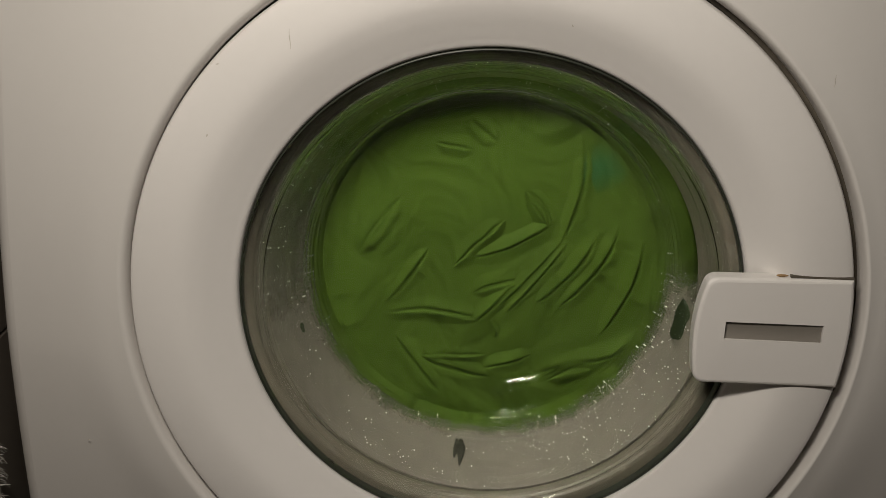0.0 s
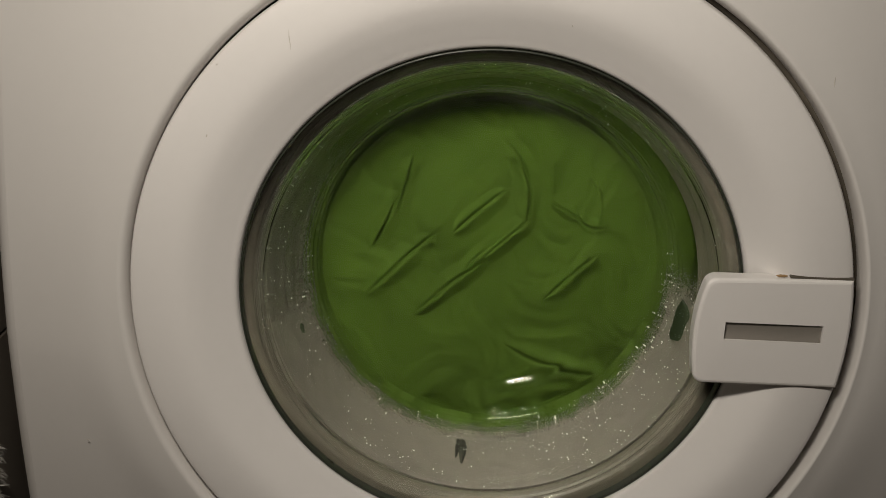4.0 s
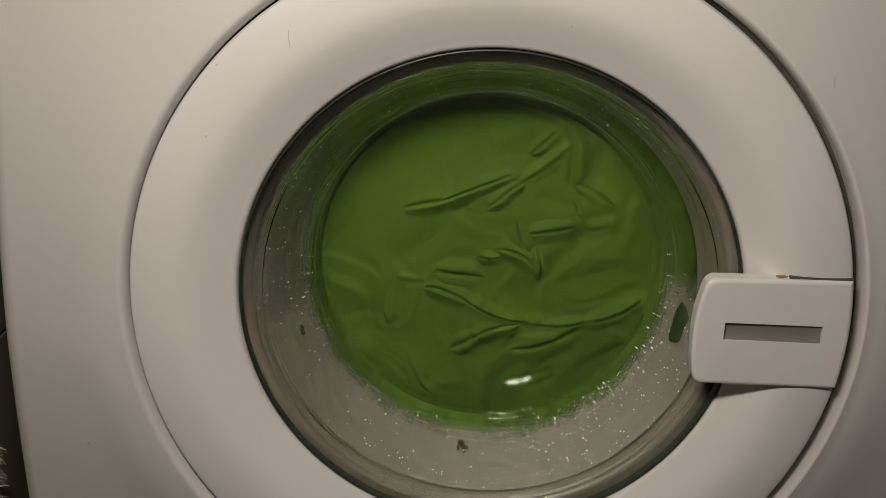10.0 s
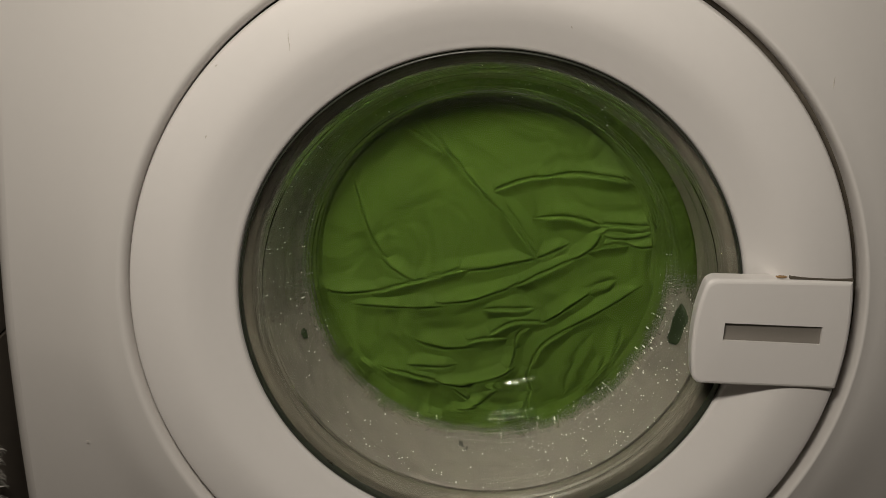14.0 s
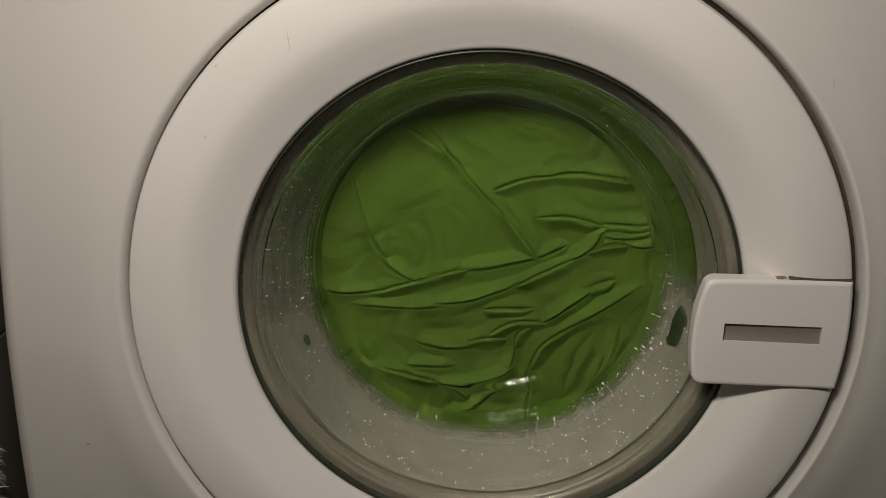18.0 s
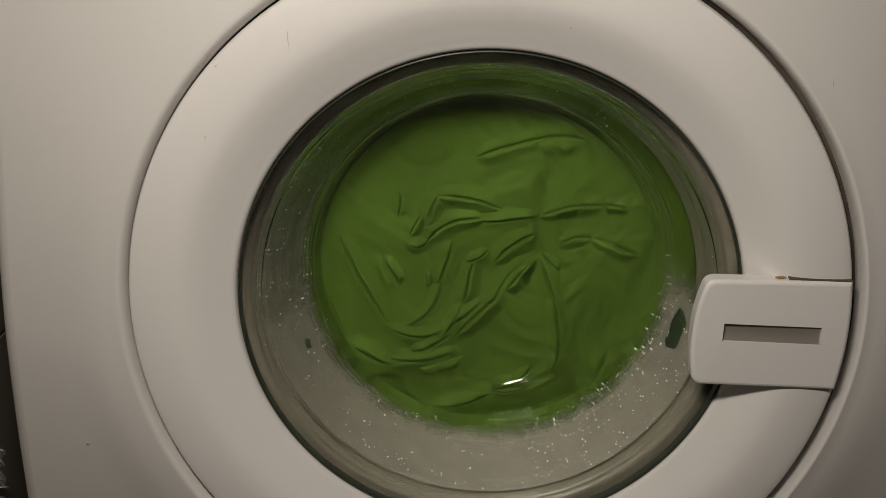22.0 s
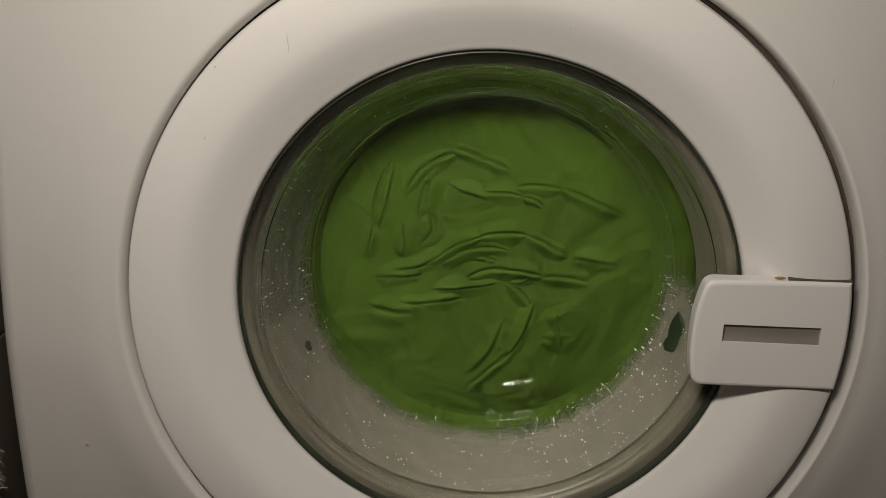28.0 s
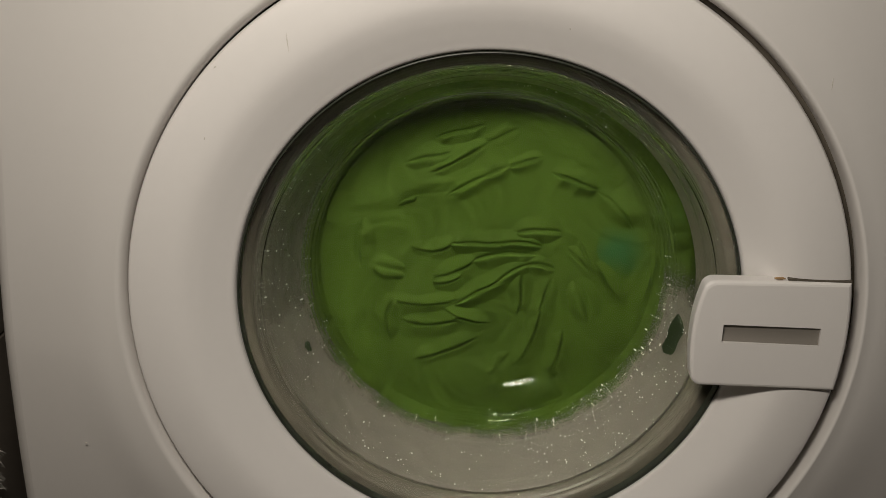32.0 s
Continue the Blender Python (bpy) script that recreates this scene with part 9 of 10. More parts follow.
    walk(FOLDS[84], [(0, lay(3, -63, 11, 7)), (11.67, lay(3, -63, 11, 7)), (11.85, lay(3, -63, 11)), (12, lay(3, -63, 11)), (13, lay(15, -84, 68)), (13.32, lay(15, -84, 68)), (13.5, lay(15, -84, 68, 7)), (18.09, lay(1, -67, 110, 7)), (22.67, lay(-14, -49, 152, 7)), (22.93, lay(-14, -49, 152)), (23, lay(-14, -49, 152)), (23.43, lay(-14, -49, 152)), (23.67, lay(-14, -49, 152, 7)), (24.17, lay(27, -29, 87, 7)), (24.67, lay(67, -9, 22, 7)), (24.93, lay(67, -9, 22)), (25, lay(67, -9, 22)), (26.3, lay(67, -9, 22)), (27.02, lay(67, -9, 22, 7)), (27.85, lay(55, -11, -42, 7)), (28.67, lay(43, -13, -106, 7)), (28.93, lay(43, -13, -106)), (29, lay(43, -13, -106)), (30, lay(25, 0, -111)), (30.43, lay(25, 0, -111)), (30.59, lay(25, 0, -111, 7)), (30.77, lay(66, -21, -55, 7)), (30.93, lay(66, -21, -55)), (31, lay(66, -21, -55)), (31.49, lay(66, -21, -55)), (31.67, lay(66, -21, -55, 7)), (32, lay(66, -21, -55, 7))])
    walk(FOLDS[85], [(0, lay(24, 102, 331, 7)), (11.51, lay(24, 102, 331, 7)), (11.69, lay(24, 102, 331)), (12, lay(24, 102, 331)), (13, lay(54, 68, 387)), (13.2, lay(54, 68, 387)), (13.38, lay(54, 68, 387, 7)), (20.51, lay(61, 87, 342, 7)), (20.77, lay(61, 87, 342)), (21, lay(61, 87, 342)), (21.27, lay(61, 87, 342)), (21.51, lay(61, 87, 342, 7)), (24.51, lay(55, 66, 366, 7)), (24.77, lay(55, 66, 366)), (25, lay(55, 66, 366)), (25.82, lay(55, 66, 366)), (26.3, lay(55, 66, 366, 7)), (26.57, lay(2, 62, 412, 7)), (26.84, lay(-52, 57, 458, 7)), (27.32, lay(-52, 57, 458)), (28, lay(-52, 57, 458)), (29, lay(-28, 58, 431)), (29.27, lay(-28, 58, 431)), (29.43, lay(-28, 58, 431, 7)), (29.61, lay(-76, 70, 440, 7)), (29.77, lay(-76, 70, 440)), (30, lay(-76, 70, 440)), (30.33, lay(-76, 70, 440)), (30.51, lay(-76, 70, 440, 7)), (32, lay(-76, 70, 440, 7))])
    walk(FOLDS[86], [(0, lay(-2, 58, -42, 7)), (12.35, lay(-2, 58, -42, 7)), (12.53, lay(-2, 58, -42)), (13, lay(-2, 58, -42)), (13.08, lay(-2, 58, -42)), (13.2, lay(-2, 58, -42, 7)), (13.34, lay(-53, -22, 17, 7)), (13.46, lay(-53, -22, 17)), (13.75, lay(-53, -22, 17)), (19.15, lay(-53, -22, 17)), (19.3, lay(-53, -22, 17)), (19.45, lay(-53, -22, 17, 7)), (32, lay(-53, -22, 17, 7))])
    walk(FOLDS[87], [(0, lay(17, 47, 136, 7)), (12.61, lay(17, 47, 136, 7)), (12.79, lay(17, 47, 136)), (13, lay(17, 47, 136)), (13.32, lay(17, 47, 136)), (13.46, lay(17, 47, 136, 7)), (32, lay(17, 47, 136, 7))])
    walk(FOLDS[88], [(0, lay(26, 19, -64, 7)), (12.45, lay(26, 19, -64, 7)), (12.63, lay(26, 19, -64)), (13, lay(26, 19, -64)), (13.16, lay(26, 19, -64)), (13.28, lay(26, 19, -64, 7)), (13.35, lay(24, 38, -24, 7)), (13.41, lay(22, 56, 16, 7)), (13.53, lay(22, 56, 16)), (13.75, lay(22, 56, 16)), (19.15, lay(22, 56, 16)), (19.33, lay(22, 56, 16)), (19.53, lay(22, 56, 16, 7)), (20.45, lay(3, 96, 46, 7)), (20.71, lay(3, 96, 46)), (21, lay(3, 96, 46)), (21.21, lay(3, 96, 46)), (21.45, lay(3, 96, 46, 7)), (22.45, lay(48, 24, 18, 7)), (22.71, lay(48, 24, 18)), (23, lay(48, 24, 18)), (24, lay(58, 20, 17)), (25, lay(48, 3, 26)), (25.81, lay(48, 3, 26)), (26.35, lay(48, 3, 26, 7)), (32, lay(48, 3, 26, 7))])
    walk(FOLDS[89], [(0, lay(-106, -21, 188, 7)), (12.29, lay(-106, -21, 188, 7)), (12.47, lay(-106, -21, 188)), (13, lay(-106, -21, 188)), (13.04, lay(-106, -21, 188)), (13.16, lay(-106, -21, 188, 7)), (13.29, lay(-4, 48, 135, 7)), (13.41, lay(-4, 48, 135)), (13.75, lay(-4, 48, 135)), (19.15, lay(-4, 48, 135)), (19.19, lay(-4, 48, 135)), (19.33, lay(-4, 48, 135, 7)), (19.48, lay(-6, 39, 206, 7)), (19.62, lay(-6, 39, 206)), (20, lay(-6, 39, 206)), (21, lay(-3, 36, 186)), (21.05, lay(-3, 36, 186)), (21.29, lay(-3, 36, 186, 7)), (23.29, lay(21, 80, 198, 7)), (23.55, lay(21, 80, 198)), (24, lay(21, 80, 198)), (24.11, lay(21, 80, 198)), (24.29, lay(21, 80, 198, 7)), (32, lay(21, 80, 198, 7))])
    walk(FOLDS[90], [(0, lay(-84, -30, 1, 7)), (12.55, lay(-84, -30, 1, 7)), (12.73, lay(-84, -30, 1)), (13, lay(-84, -30, 1)), (13.23, lay(-84, -30, 1)), (13.35, lay(-84, -30, 1, 7)), (13.49, lay(-51, -94, -12, 7)), (13.61, lay(-51, -94, -12)), (13.75, lay(-51, -94, -12)), (19.15, lay(-51, -94, -12)), (19.46, lay(-51, -94, -12)), (19.62, lay(-51, -94, -12, 7)), (32, lay(-51, -94, -12, 7))])
    walk(FOLDS[91], [(0, lay(86, 36, 253, 7)), (12.39, lay(86, 36, 253, 7)), (12.57, lay(86, 36, 253)), (13, lay(86, 36, 253)), (13.11, lay(86, 36, 253)), (13.29, lay(86, 36, 253, 7)), (26.17, lay(83, -13, 259, 7)), (26.95, lay(83, -13, 259)), (28, lay(83, -13, 259)), (28.15, lay(83, -13, 259)), (28.39, lay(83, -13, 259, 7)), (31.39, lay(68, 25, 314, 7)), (31.65, lay(68, 25, 314)), (32, lay(68, 25, 314))])
    walk(FOLDS[92], [(0, lay(43, -17, 0, 7)), (12.65, lay(43, -17, 0, 7)), (12.83, lay(43, -17, 0)), (13, lay(43, -17, 0)), (13.31, lay(43, -17, 0)), (13.49, lay(43, -17, 0, 7)), (20.65, lay(44, -54, -31, 7)), (20.91, lay(44, -54, -31)), (21, lay(44, -54, -31)), (21.41, lay(44, -54, -31)), (21.57, lay(44, -54, -31, 7)), (21.75, lay(-43, 16, -67, 7)), (21.91, lay(-43, 16, -67)), (22, lay(-43, 16, -67)), (22.41, lay(-43, 16, -67)), (22.65, lay(-43, 16, -67, 7)), (28.65, lay(-39, 24, -126, 7)), (28.91, lay(-39, 24, -126)), (29, lay(-39, 24, -126)), (29.47, lay(-39, 24, -126)), (29.65, lay(-39, 24, -126, 7)), (32, lay(-39, 24, -126, 7))])
    walk(FOLDS[93], [(0, lay(60, -44, 202, 7)), (12.49, lay(60, -44, 202, 7)), (12.67, lay(60, -44, 202)), (13, lay(60, -44, 202)), (13.19, lay(60, -44, 202)), (13.37, lay(60, -44, 202, 7)), (23.49, lay(83, -44, 261, 7)), (23.75, lay(83, -44, 261)), (24, lay(83, -44, 261)), (24.25, lay(83, -44, 261)), (24.49, lay(83, -44, 261, 7)), (26.47, lay(23, -6, 206, 7)), (27.25, lay(23, -6, 206)), (28, lay(23, -6, 206)), (28.25, lay(23, -6, 206)), (28.49, lay(23, -6, 206, 7)), (31.49, lay(47, -50, 263, 7)), (31.75, lay(47, -50, 263)), (32, lay(47, -50, 263))])
    walk(FOLDS[94], [(0, lay(-24, -92, 5, 7)), (12.33, lay(-24, -92, 5, 7)), (12.51, lay(-24, -92, 5)), (13, lay(-24, -92, 5)), (13.07, lay(-24, -92, 5)), (13.19, lay(-24, -92, 5, 7)), (13.32, lay(25, -54, 17, 7)), (13.44, lay(25, -54, 17)), (13.75, lay(25, -54, 17)), (19.15, lay(25, -54, 17)), (19.23, lay(25, -54, 17)), (19.43, lay(25, -54, 17, 7)), (21.33, lay(54, 21, 37, 7)), (21.59, lay(54, 21, 37)), (22, lay(54, 21, 37)), (22.09, lay(54, 21, 37)), (22.33, lay(54, 21, 37, 7)), (23.33, lay(54, -9, 32, 7)), (23.59, lay(54, -9, 32)), (24, lay(54, -9, 32)), (24.09, lay(54, -9, 32)), (24.33, lay(54, -9, 32, 7)), (29.33, lay(-44, 57, 85, 7)), (29.59, lay(-44, 57, 85)), (30, lay(-44, 57, 85)), (30.15, lay(-44, 57, 85)), (30.33, lay(-44, 57, 85, 7)), (32, lay(-44, 57, 85, 7))])
    walk(FOLDS[95], [(0, lay(3, -100, -65, 7)), (12.59, lay(3, -100, -65, 7)), (12.77, lay(3, -100, -65)), (13, lay(3, -100, -65)), (13.26, lay(3, -100, -65)), (13.44, lay(3, -100, -65, 7)), (19.01, lay(21, -79, -22, 7)), (24.59, lay(39, -57, 21, 7)), (24.85, lay(39, -57, 21)), (25, lay(39, -57, 21)), (26.22, lay(39, -57, 21)), (26.76, lay(39, -57, 21, 7)), (32, lay(39, -57, 21, 7))])
    walk(FOLDS[96], [(0, lay(-62, -58, -83, 7)), (12.43, lay(-62, -58, -83, 7)), (12.61, lay(-62, -58, -83)), (13, lay(-62, -58, -83)), (13.14, lay(-62, -58, -83)), (13.26, lay(-62, -58, -83, 7)), (13.33, lay(-81, -44, -131, 7)), (13.4, lay(-101, -29, -180, 7)), (13.52, lay(-101, -29, -180)), (13.75, lay(-101, -29, -180)), (19.15, lay(-101, -29, -180)), (19.31, lay(-101, -29, -180)), (19.51, lay(-101, -29, -180, 7)), (21.43, lay(-67, -17, -187, 7)), (21.69, lay(-67, -17, -187)), (22, lay(-67, -17, -187)), (22.19, lay(-67, -17, -187)), (22.43, lay(-67, -17, -187, 7)), (31.43, lay(-34, -43, -164, 7)), (31.69, lay(-34, -43, -164)), (32, lay(-34, -43, -164))])
    walk(FOLDS[97], [(0, lay(-51, -89, 141, 7)), (12.69, lay(-51, -89, 141, 7)), (12.87, lay(-51, -89, 141)), (13, lay(-51, -89, 141)), (13.75, lay(-14, -107, 142)), (19.15, lay(-14, -107, 142)), (19.53, lay(-14, -107, 142)), (19.73, lay(-14, -107, 142, 7)), (20.71, lay(14, -73, 183, 7)), (21.69, lay(41, -38, 224, 7)), (21.95, lay(41, -38, 224)), (22, lay(41, -38, 224)), (22.51, lay(41, -38, 224)), (22.69, lay(41, -38, 224, 7)), (32, lay(41, -38, 224, 7))])
    walk(FOLDS[98], [(0, lay(-33, 78, -47, 7)), (13.4, lay(-33, 78, -47, 7)), (13.53, lay(-33, 78, -47)), (13.75, lay(-33, 78, -47)), (19.15, lay(-33, 78, -47)), (19.39, lay(-33, 78, -47)), (19.6, lay(-33, 78, -47, 7)), (24.53, lay(-12, 64, -121, 7)), (24.79, lay(-12, 64, -121)), (25, lay(-12, 64, -121)), (25.86, lay(-12, 64, -121)), (26.58, lay(-12, 64, -121, 7)), (28.53, lay(-8, 93, -127, 7)), (28.79, lay(-8, 93, -127)), (29, lay(-8, 93, -127)), (29.35, lay(-8, 93, -127)), (29.53, lay(-8, 93, -127, 7)), (32, lay(-8, 93, -127, 7))])
    walk(FOLDS[99], [(0, lay(23, 18, -52, 7)), (13.27, lay(23, 18, -52, 7)), (13.41, lay(23, 18, -52)), (13.75, lay(23, 18, -52)), (19.15, lay(23, 18, -52)), (19.26, lay(23, 18, -52)), (19.46, lay(23, 18, -52, 7)), (28.37, lay(62, -15, -113, 7)), (28.63, lay(62, -15, -113)), (29, lay(62, -15, -113)), (29.19, lay(62, -15, -113)), (29.37, lay(62, -15, -113, 7)), (32, lay(62, -15, -113, 7))])
    walk(FOLDS[100], [(0, lay(-45, 83, -27, 7)), (13.47, lay(-45, 83, -27, 7)), (13.6, lay(-45, 83, -27)), (13.75, lay(-45, 83, -27)), (19.15, lay(-45, 83, -27)), (20, lay(-49, 74, -85)), (21, lay(-41, 69, -99)), (22, lay(-38, 30, -86)), (23, lay(-36, 28, -103)), (23.39, lay(-36, 28, -103)), (23.63, lay(-36, 28, -103, 7)), (24.63, lay(-22, -95, -160, 7)), (24.89, lay(-22, -95, -160)), (25, lay(-22, -95, -160)), (26.16, lay(-22, -95, -160)), (26.88, lay(-22, -95, -160, 7)), (28.63, lay(-41, -48, -181, 7)), (28.89, lay(-41, -48, -181)), (29, lay(-41, -48, -181)), (29.39, lay(-41, -48, -181)), (29.55, lay(-41, -48, -181, 7)), (29.73, lay(16, -92, -132, 7)), (29.89, lay(16, -92, -132)), (30, lay(16, -92, -132)), (30.39, lay(16, -92, -132)), (30.63, lay(16, -92, -132, 7)), (31.63, lay(72, -55, -85, 7)), (31.89, lay(72, -55, -85)), (32, lay(72, -55, -85))])
    walk(FOLDS[101], [(0, lay(80, 25, 212, 7)), (13.35, lay(80, 25, 212, 7)), (13.48, lay(80, 25, 212)), (13.75, lay(80, 25, 212)), (19.15, lay(80, 25, 212)), (19.34, lay(80, 25, 212)), (19.55, lay(80, 25, 212, 7)), (21.51, lay(64, 18, 283, 7)), (23.47, lay(48, 11, 355, 7)), (23.73, lay(48, 11, 355)), (24, lay(48, 11, 355)), (24.23, lay(48, 11, 355)), (24.47, lay(48, 11, 355, 7)), (26.4, lay(-25, 16, 375, 7)), (27.18, lay(-25, 16, 375)), (28, lay(-25, 16, 375)), (28.23, lay(-25, 16, 375)), (28.39, lay(-25, 16, 375, 7)), (28.48, lay(-28, 25, 438, 7)), (28.57, lay(-31, 34, 500, 7)), (28.73, lay(-31, 34, 500)), (29, lay(-31, 34, 500)), (29.29, lay(-31, 34, 500)), (29.47, lay(-31, 34, 500, 7)), (32, lay(-31, 34, 500, 7))])
    walk(FOLDS[102], [(0, lay(107, 15, 175, 7)), (13.23, lay(107, 15, 175, 7)), (13.36, lay(107, 15, 175)), (13.75, lay(107, 15, 175)), (19.15, lay(107, 15, 175)), (19.21, lay(107, 15, 175)), (19.41, lay(107, 15, 175, 7)), (24.36, lay(90, 23, 238, 7)), (29.31, lay(73, 32, 301, 7)), (29.57, lay(73, 32, 301)), (30, lay(73, 32, 301)), (30.13, lay(73, 32, 301)), (30.31, lay(73, 32, 301, 7)), (32, lay(73, 32, 301, 7))])
    walk(FOLDS[103], [(0, lay(59, -35, 218, 7)), (13.42, lay(59, -35, 218, 7)), (13.56, lay(59, -35, 218)), (13.75, lay(59, -35, 218)), (19.15, lay(59, -35, 218)), (19.43, lay(59, -35, 218)), (19.63, lay(59, -35, 218, 7)), (24.56, lay(46, -39, 244, 7)), (24.82, lay(46, -39, 244)), (25, lay(46, -39, 244)), (25.97, lay(46, -39, 244)), (26.69, lay(46, -39, 244, 7)), (28.56, lay(42, -53, 235, 7)), (28.82, lay(42, -53, 235)), (29, lay(42, -53, 235)), (30, lay(33, -29, 234)), (30.38, lay(33, -29, 234)), (30.56, lay(33, -29, 234, 7)), (32, lay(33, -29, 234, 7))])
    walk(FOLDS[104], [(0, lay(50, -68, 51, 7)), (13.3, lay(50, -68, 51, 7)), (13.44, lay(50, -68, 51)), (13.75, lay(50, -68, 51)), (19.15, lay(50, -68, 51)), (19.29, lay(50, -68, 51)), (19.49, lay(50, -68, 51, 7)), (20.45, lay(32, -47, 118, 7)), (21.4, lay(15, -26, 186, 7)), (21.66, lay(15, -26, 186)), (22, lay(15, -26, 186)), (22.22, lay(15, -26, 186)), (22.4, lay(15, -26, 186, 7)), (32, lay(15, -26, 186, 7))])
    walk(FOLDS[105], [(0, lay(38, -93, 103, 7)), (13.5, lay(38, -93, 103, 7)), (13.63, lay(38, -93, 103)), (13.75, lay(38, -93, 103)), (19.15, lay(38, -93, 103)), (19.51, lay(38, -93, 103)), (19.71, lay(38, -93, 103, 7)), (20.19, lay(29, -55, 53, 7)), (20.66, lay(19, -17, 3, 7)), (20.92, lay(19, -17, 3)), (21, lay(19, -17, 3)), (21.42, lay(19, -17, 3)), (21.66, lay(19, -17, 3, 7)), (23.66, lay(64, 13, -21, 7)), (23.92, lay(64, 13, -21)), (24, lay(64, 13, -21)), (24.42, lay(64, 13, -21)), (24.66, lay(64, 13, -21, 7)), (30.66, lay(33, 3, -67, 7)), (30.92, lay(33, 3, -67)), (31, lay(33, 3, -67)), (31.48, lay(33, 3, -67)), (31.66, lay(33, 3, -67, 7)), (32, lay(33, 3, -67, 7))])
    walk(FOLDS[106], [(0, lay(30, -60, 59, 7)), (13.38, lay(30, -60, 59, 7)), (13.51, lay(30, -60, 59)), (13.75, lay(30, -60, 59)), (19.15, lay(30, -60, 59)), (19.37, lay(30, -60, 59)), (19.58, lay(30, -60, 59, 7)), (22.5, lay(23, -48, -15, 7)), (22.76, lay(23, -48, -15)), (23, lay(23, -48, -15)), (23.32, lay(23, -48, -15)), (23.5, lay(23, -48, -15, 7)), (32, lay(23, -48, -15, 7))])
    walk(FOLDS[107], [(0, lay(-3, -90, -164, 7)), (13.26, lay(-3, -90, -164, 7)), (13.39, lay(-3, -90, -164)), (13.75, lay(-3, -90, -164)), (19.15, lay(-3, -90, -164)), (19.29, lay(-3, -90, -164)), (19.44, lay(-3, -90, -164, 7)), (32, lay(-3, -90, -164, 7))])
    walk(FOLDS[108], [(0, lay(-84, -88, 174, 7)), (13.45, lay(-84, -88, 174, 7)), (13.59, lay(-84, -88, 174)), (13.75, lay(-84, -88, 174)), (19.15, lay(-84, -88, 174)), (19.46, lay(-84, -88, 174)), (19.66, lay(-84, -88, 174, 7)), (21.31, lay(-52, -72, 118, 7)), (22.96, lay(-20, -57, 62, 7)), (24.6, lay(12, -42, 6, 7)), (24.86, lay(12, -42, 6)), (25, lay(12, -42, 6)), (26.09, lay(12, -42, 6)), (26.81, lay(12, -42, 6, 7)), (27.41, lay(12, -28, -49, 7)), (28, lay(13, -15, -103, 7)), (28.6, lay(13, -1, -158, 7)), (28.86, lay(13, -1, -158)), (29, lay(13, -1, -158)), (29.42, lay(13, -1, -158)), (29.6, lay(13, -1, -158, 7)), (32, lay(13, -1, -158, 7))])
    walk(FOLDS[109], [(0, lay(29, -119, 243, 7)), (13.33, lay(29, -119, 243, 7)), (13.47, lay(29, -119, 243)), (13.75, lay(29, -119, 243)), (19.15, lay(29, -119, 243)), (19.32, lay(29, -119, 243)), (19.53, lay(29, -119, 243, 7)), (23.44, lay(28, -59, 224, 7)), (23.7, lay(28, -59, 224)), (24, lay(28, -59, 224)), (24.2, lay(28, -59, 224)), (24.44, lay(28, -59, 224, 7)), (27.44, lay(-22, -41, 185, 7)), (30.44, lay(-72, -23, 147, 7)), (30.7, lay(-72, -23, 147)), (31, lay(-72, -23, 147)), (31.2, lay(-72, -23, 147)), (31.36, lay(-72, -23, 147, 7)), (31.54, lay(-22, -22, 213, 7)), (31.7, lay(-22, -22, 213)), (32, lay(-22, -22, 213))])
    walk(FOLDS[110], [(0, lay(19, -37, 192, 7)), (19.75, lay(19, -37, 192, 7)), (19.9, lay(19, -37, 192)), (20, lay(19, -37, 192)), (20.46, lay(19, -37, 192)), (20.7, lay(19, -37, 192, 7)), (28.7, lay(32, -37, 230, 7)), (28.96, lay(32, -37, 230)), (29, lay(32, -37, 230)), (29.46, lay(32, -37, 230)), (29.7, lay(32, -37, 230, 7)), (30.7, lay(17, -16, 270, 7)), (30.96, lay(17, -16, 270)), (31, lay(17, -16, 270)), (31.52, lay(17, -16, 270)), (31.7, lay(17, -16, 270, 7)), (32, lay(17, -16, 270, 7))])
    walk(FOLDS[111], [(0, lay(-10, 103, 381, 7)), (19.61, lay(-10, 103, 381, 7)), (19.76, lay(-10, 103, 381)), (20, lay(-10, 103, 381)), (20.3, lay(-10, 103, 381)), (20.54, lay(-10, 103, 381, 7)), (22.54, lay(-43, 24, 455, 7)), (22.8, lay(-43, 24, 455)), (23, lay(-43, 24, 455)), (23.3, lay(-43, 24, 455)), (23.46, lay(-43, 24, 455, 7)), (23.55, lay(-40, 33, 384, 7)), (23.64, lay(-37, 42, 312, 7)), (23.8, lay(-37, 42, 312)), (24, lay(-37, 42, 312)), (24.3, lay(-37, 42, 312)), (24.54, lay(-37, 42, 312, 7)), (25.58, lay(11, 14, 380, 7)), (26.62, lay(59, -13, 449, 7)), (27.4, lay(59, -13, 449)), (28, lay(59, -13, 449)), (28.36, lay(59, -13, 449)), (28.54, lay(59, -13, 449, 7)), (32, lay(59, -13, 449, 7))])
    walk(FOLDS[112], [(0, lay(58, -27, 235, 7)), (19.47, lay(58, -27, 235, 7)), (19.63, lay(58, -27, 235)), (20, lay(58, -27, 235)), (20.14, lay(58, -27, 235)), (20.3, lay(58, -27, 235, 7)), (20.39, lay(79, -12, 275, 7)), (20.48, lay(100, 4, 315, 7)), (20.64, lay(100, 4, 315)), (21, lay(100, 4, 315)), (21.2, lay(100, 4, 315)), (21.38, lay(100, 4, 315, 7)), (32, lay(100, 4, 315, 7))])
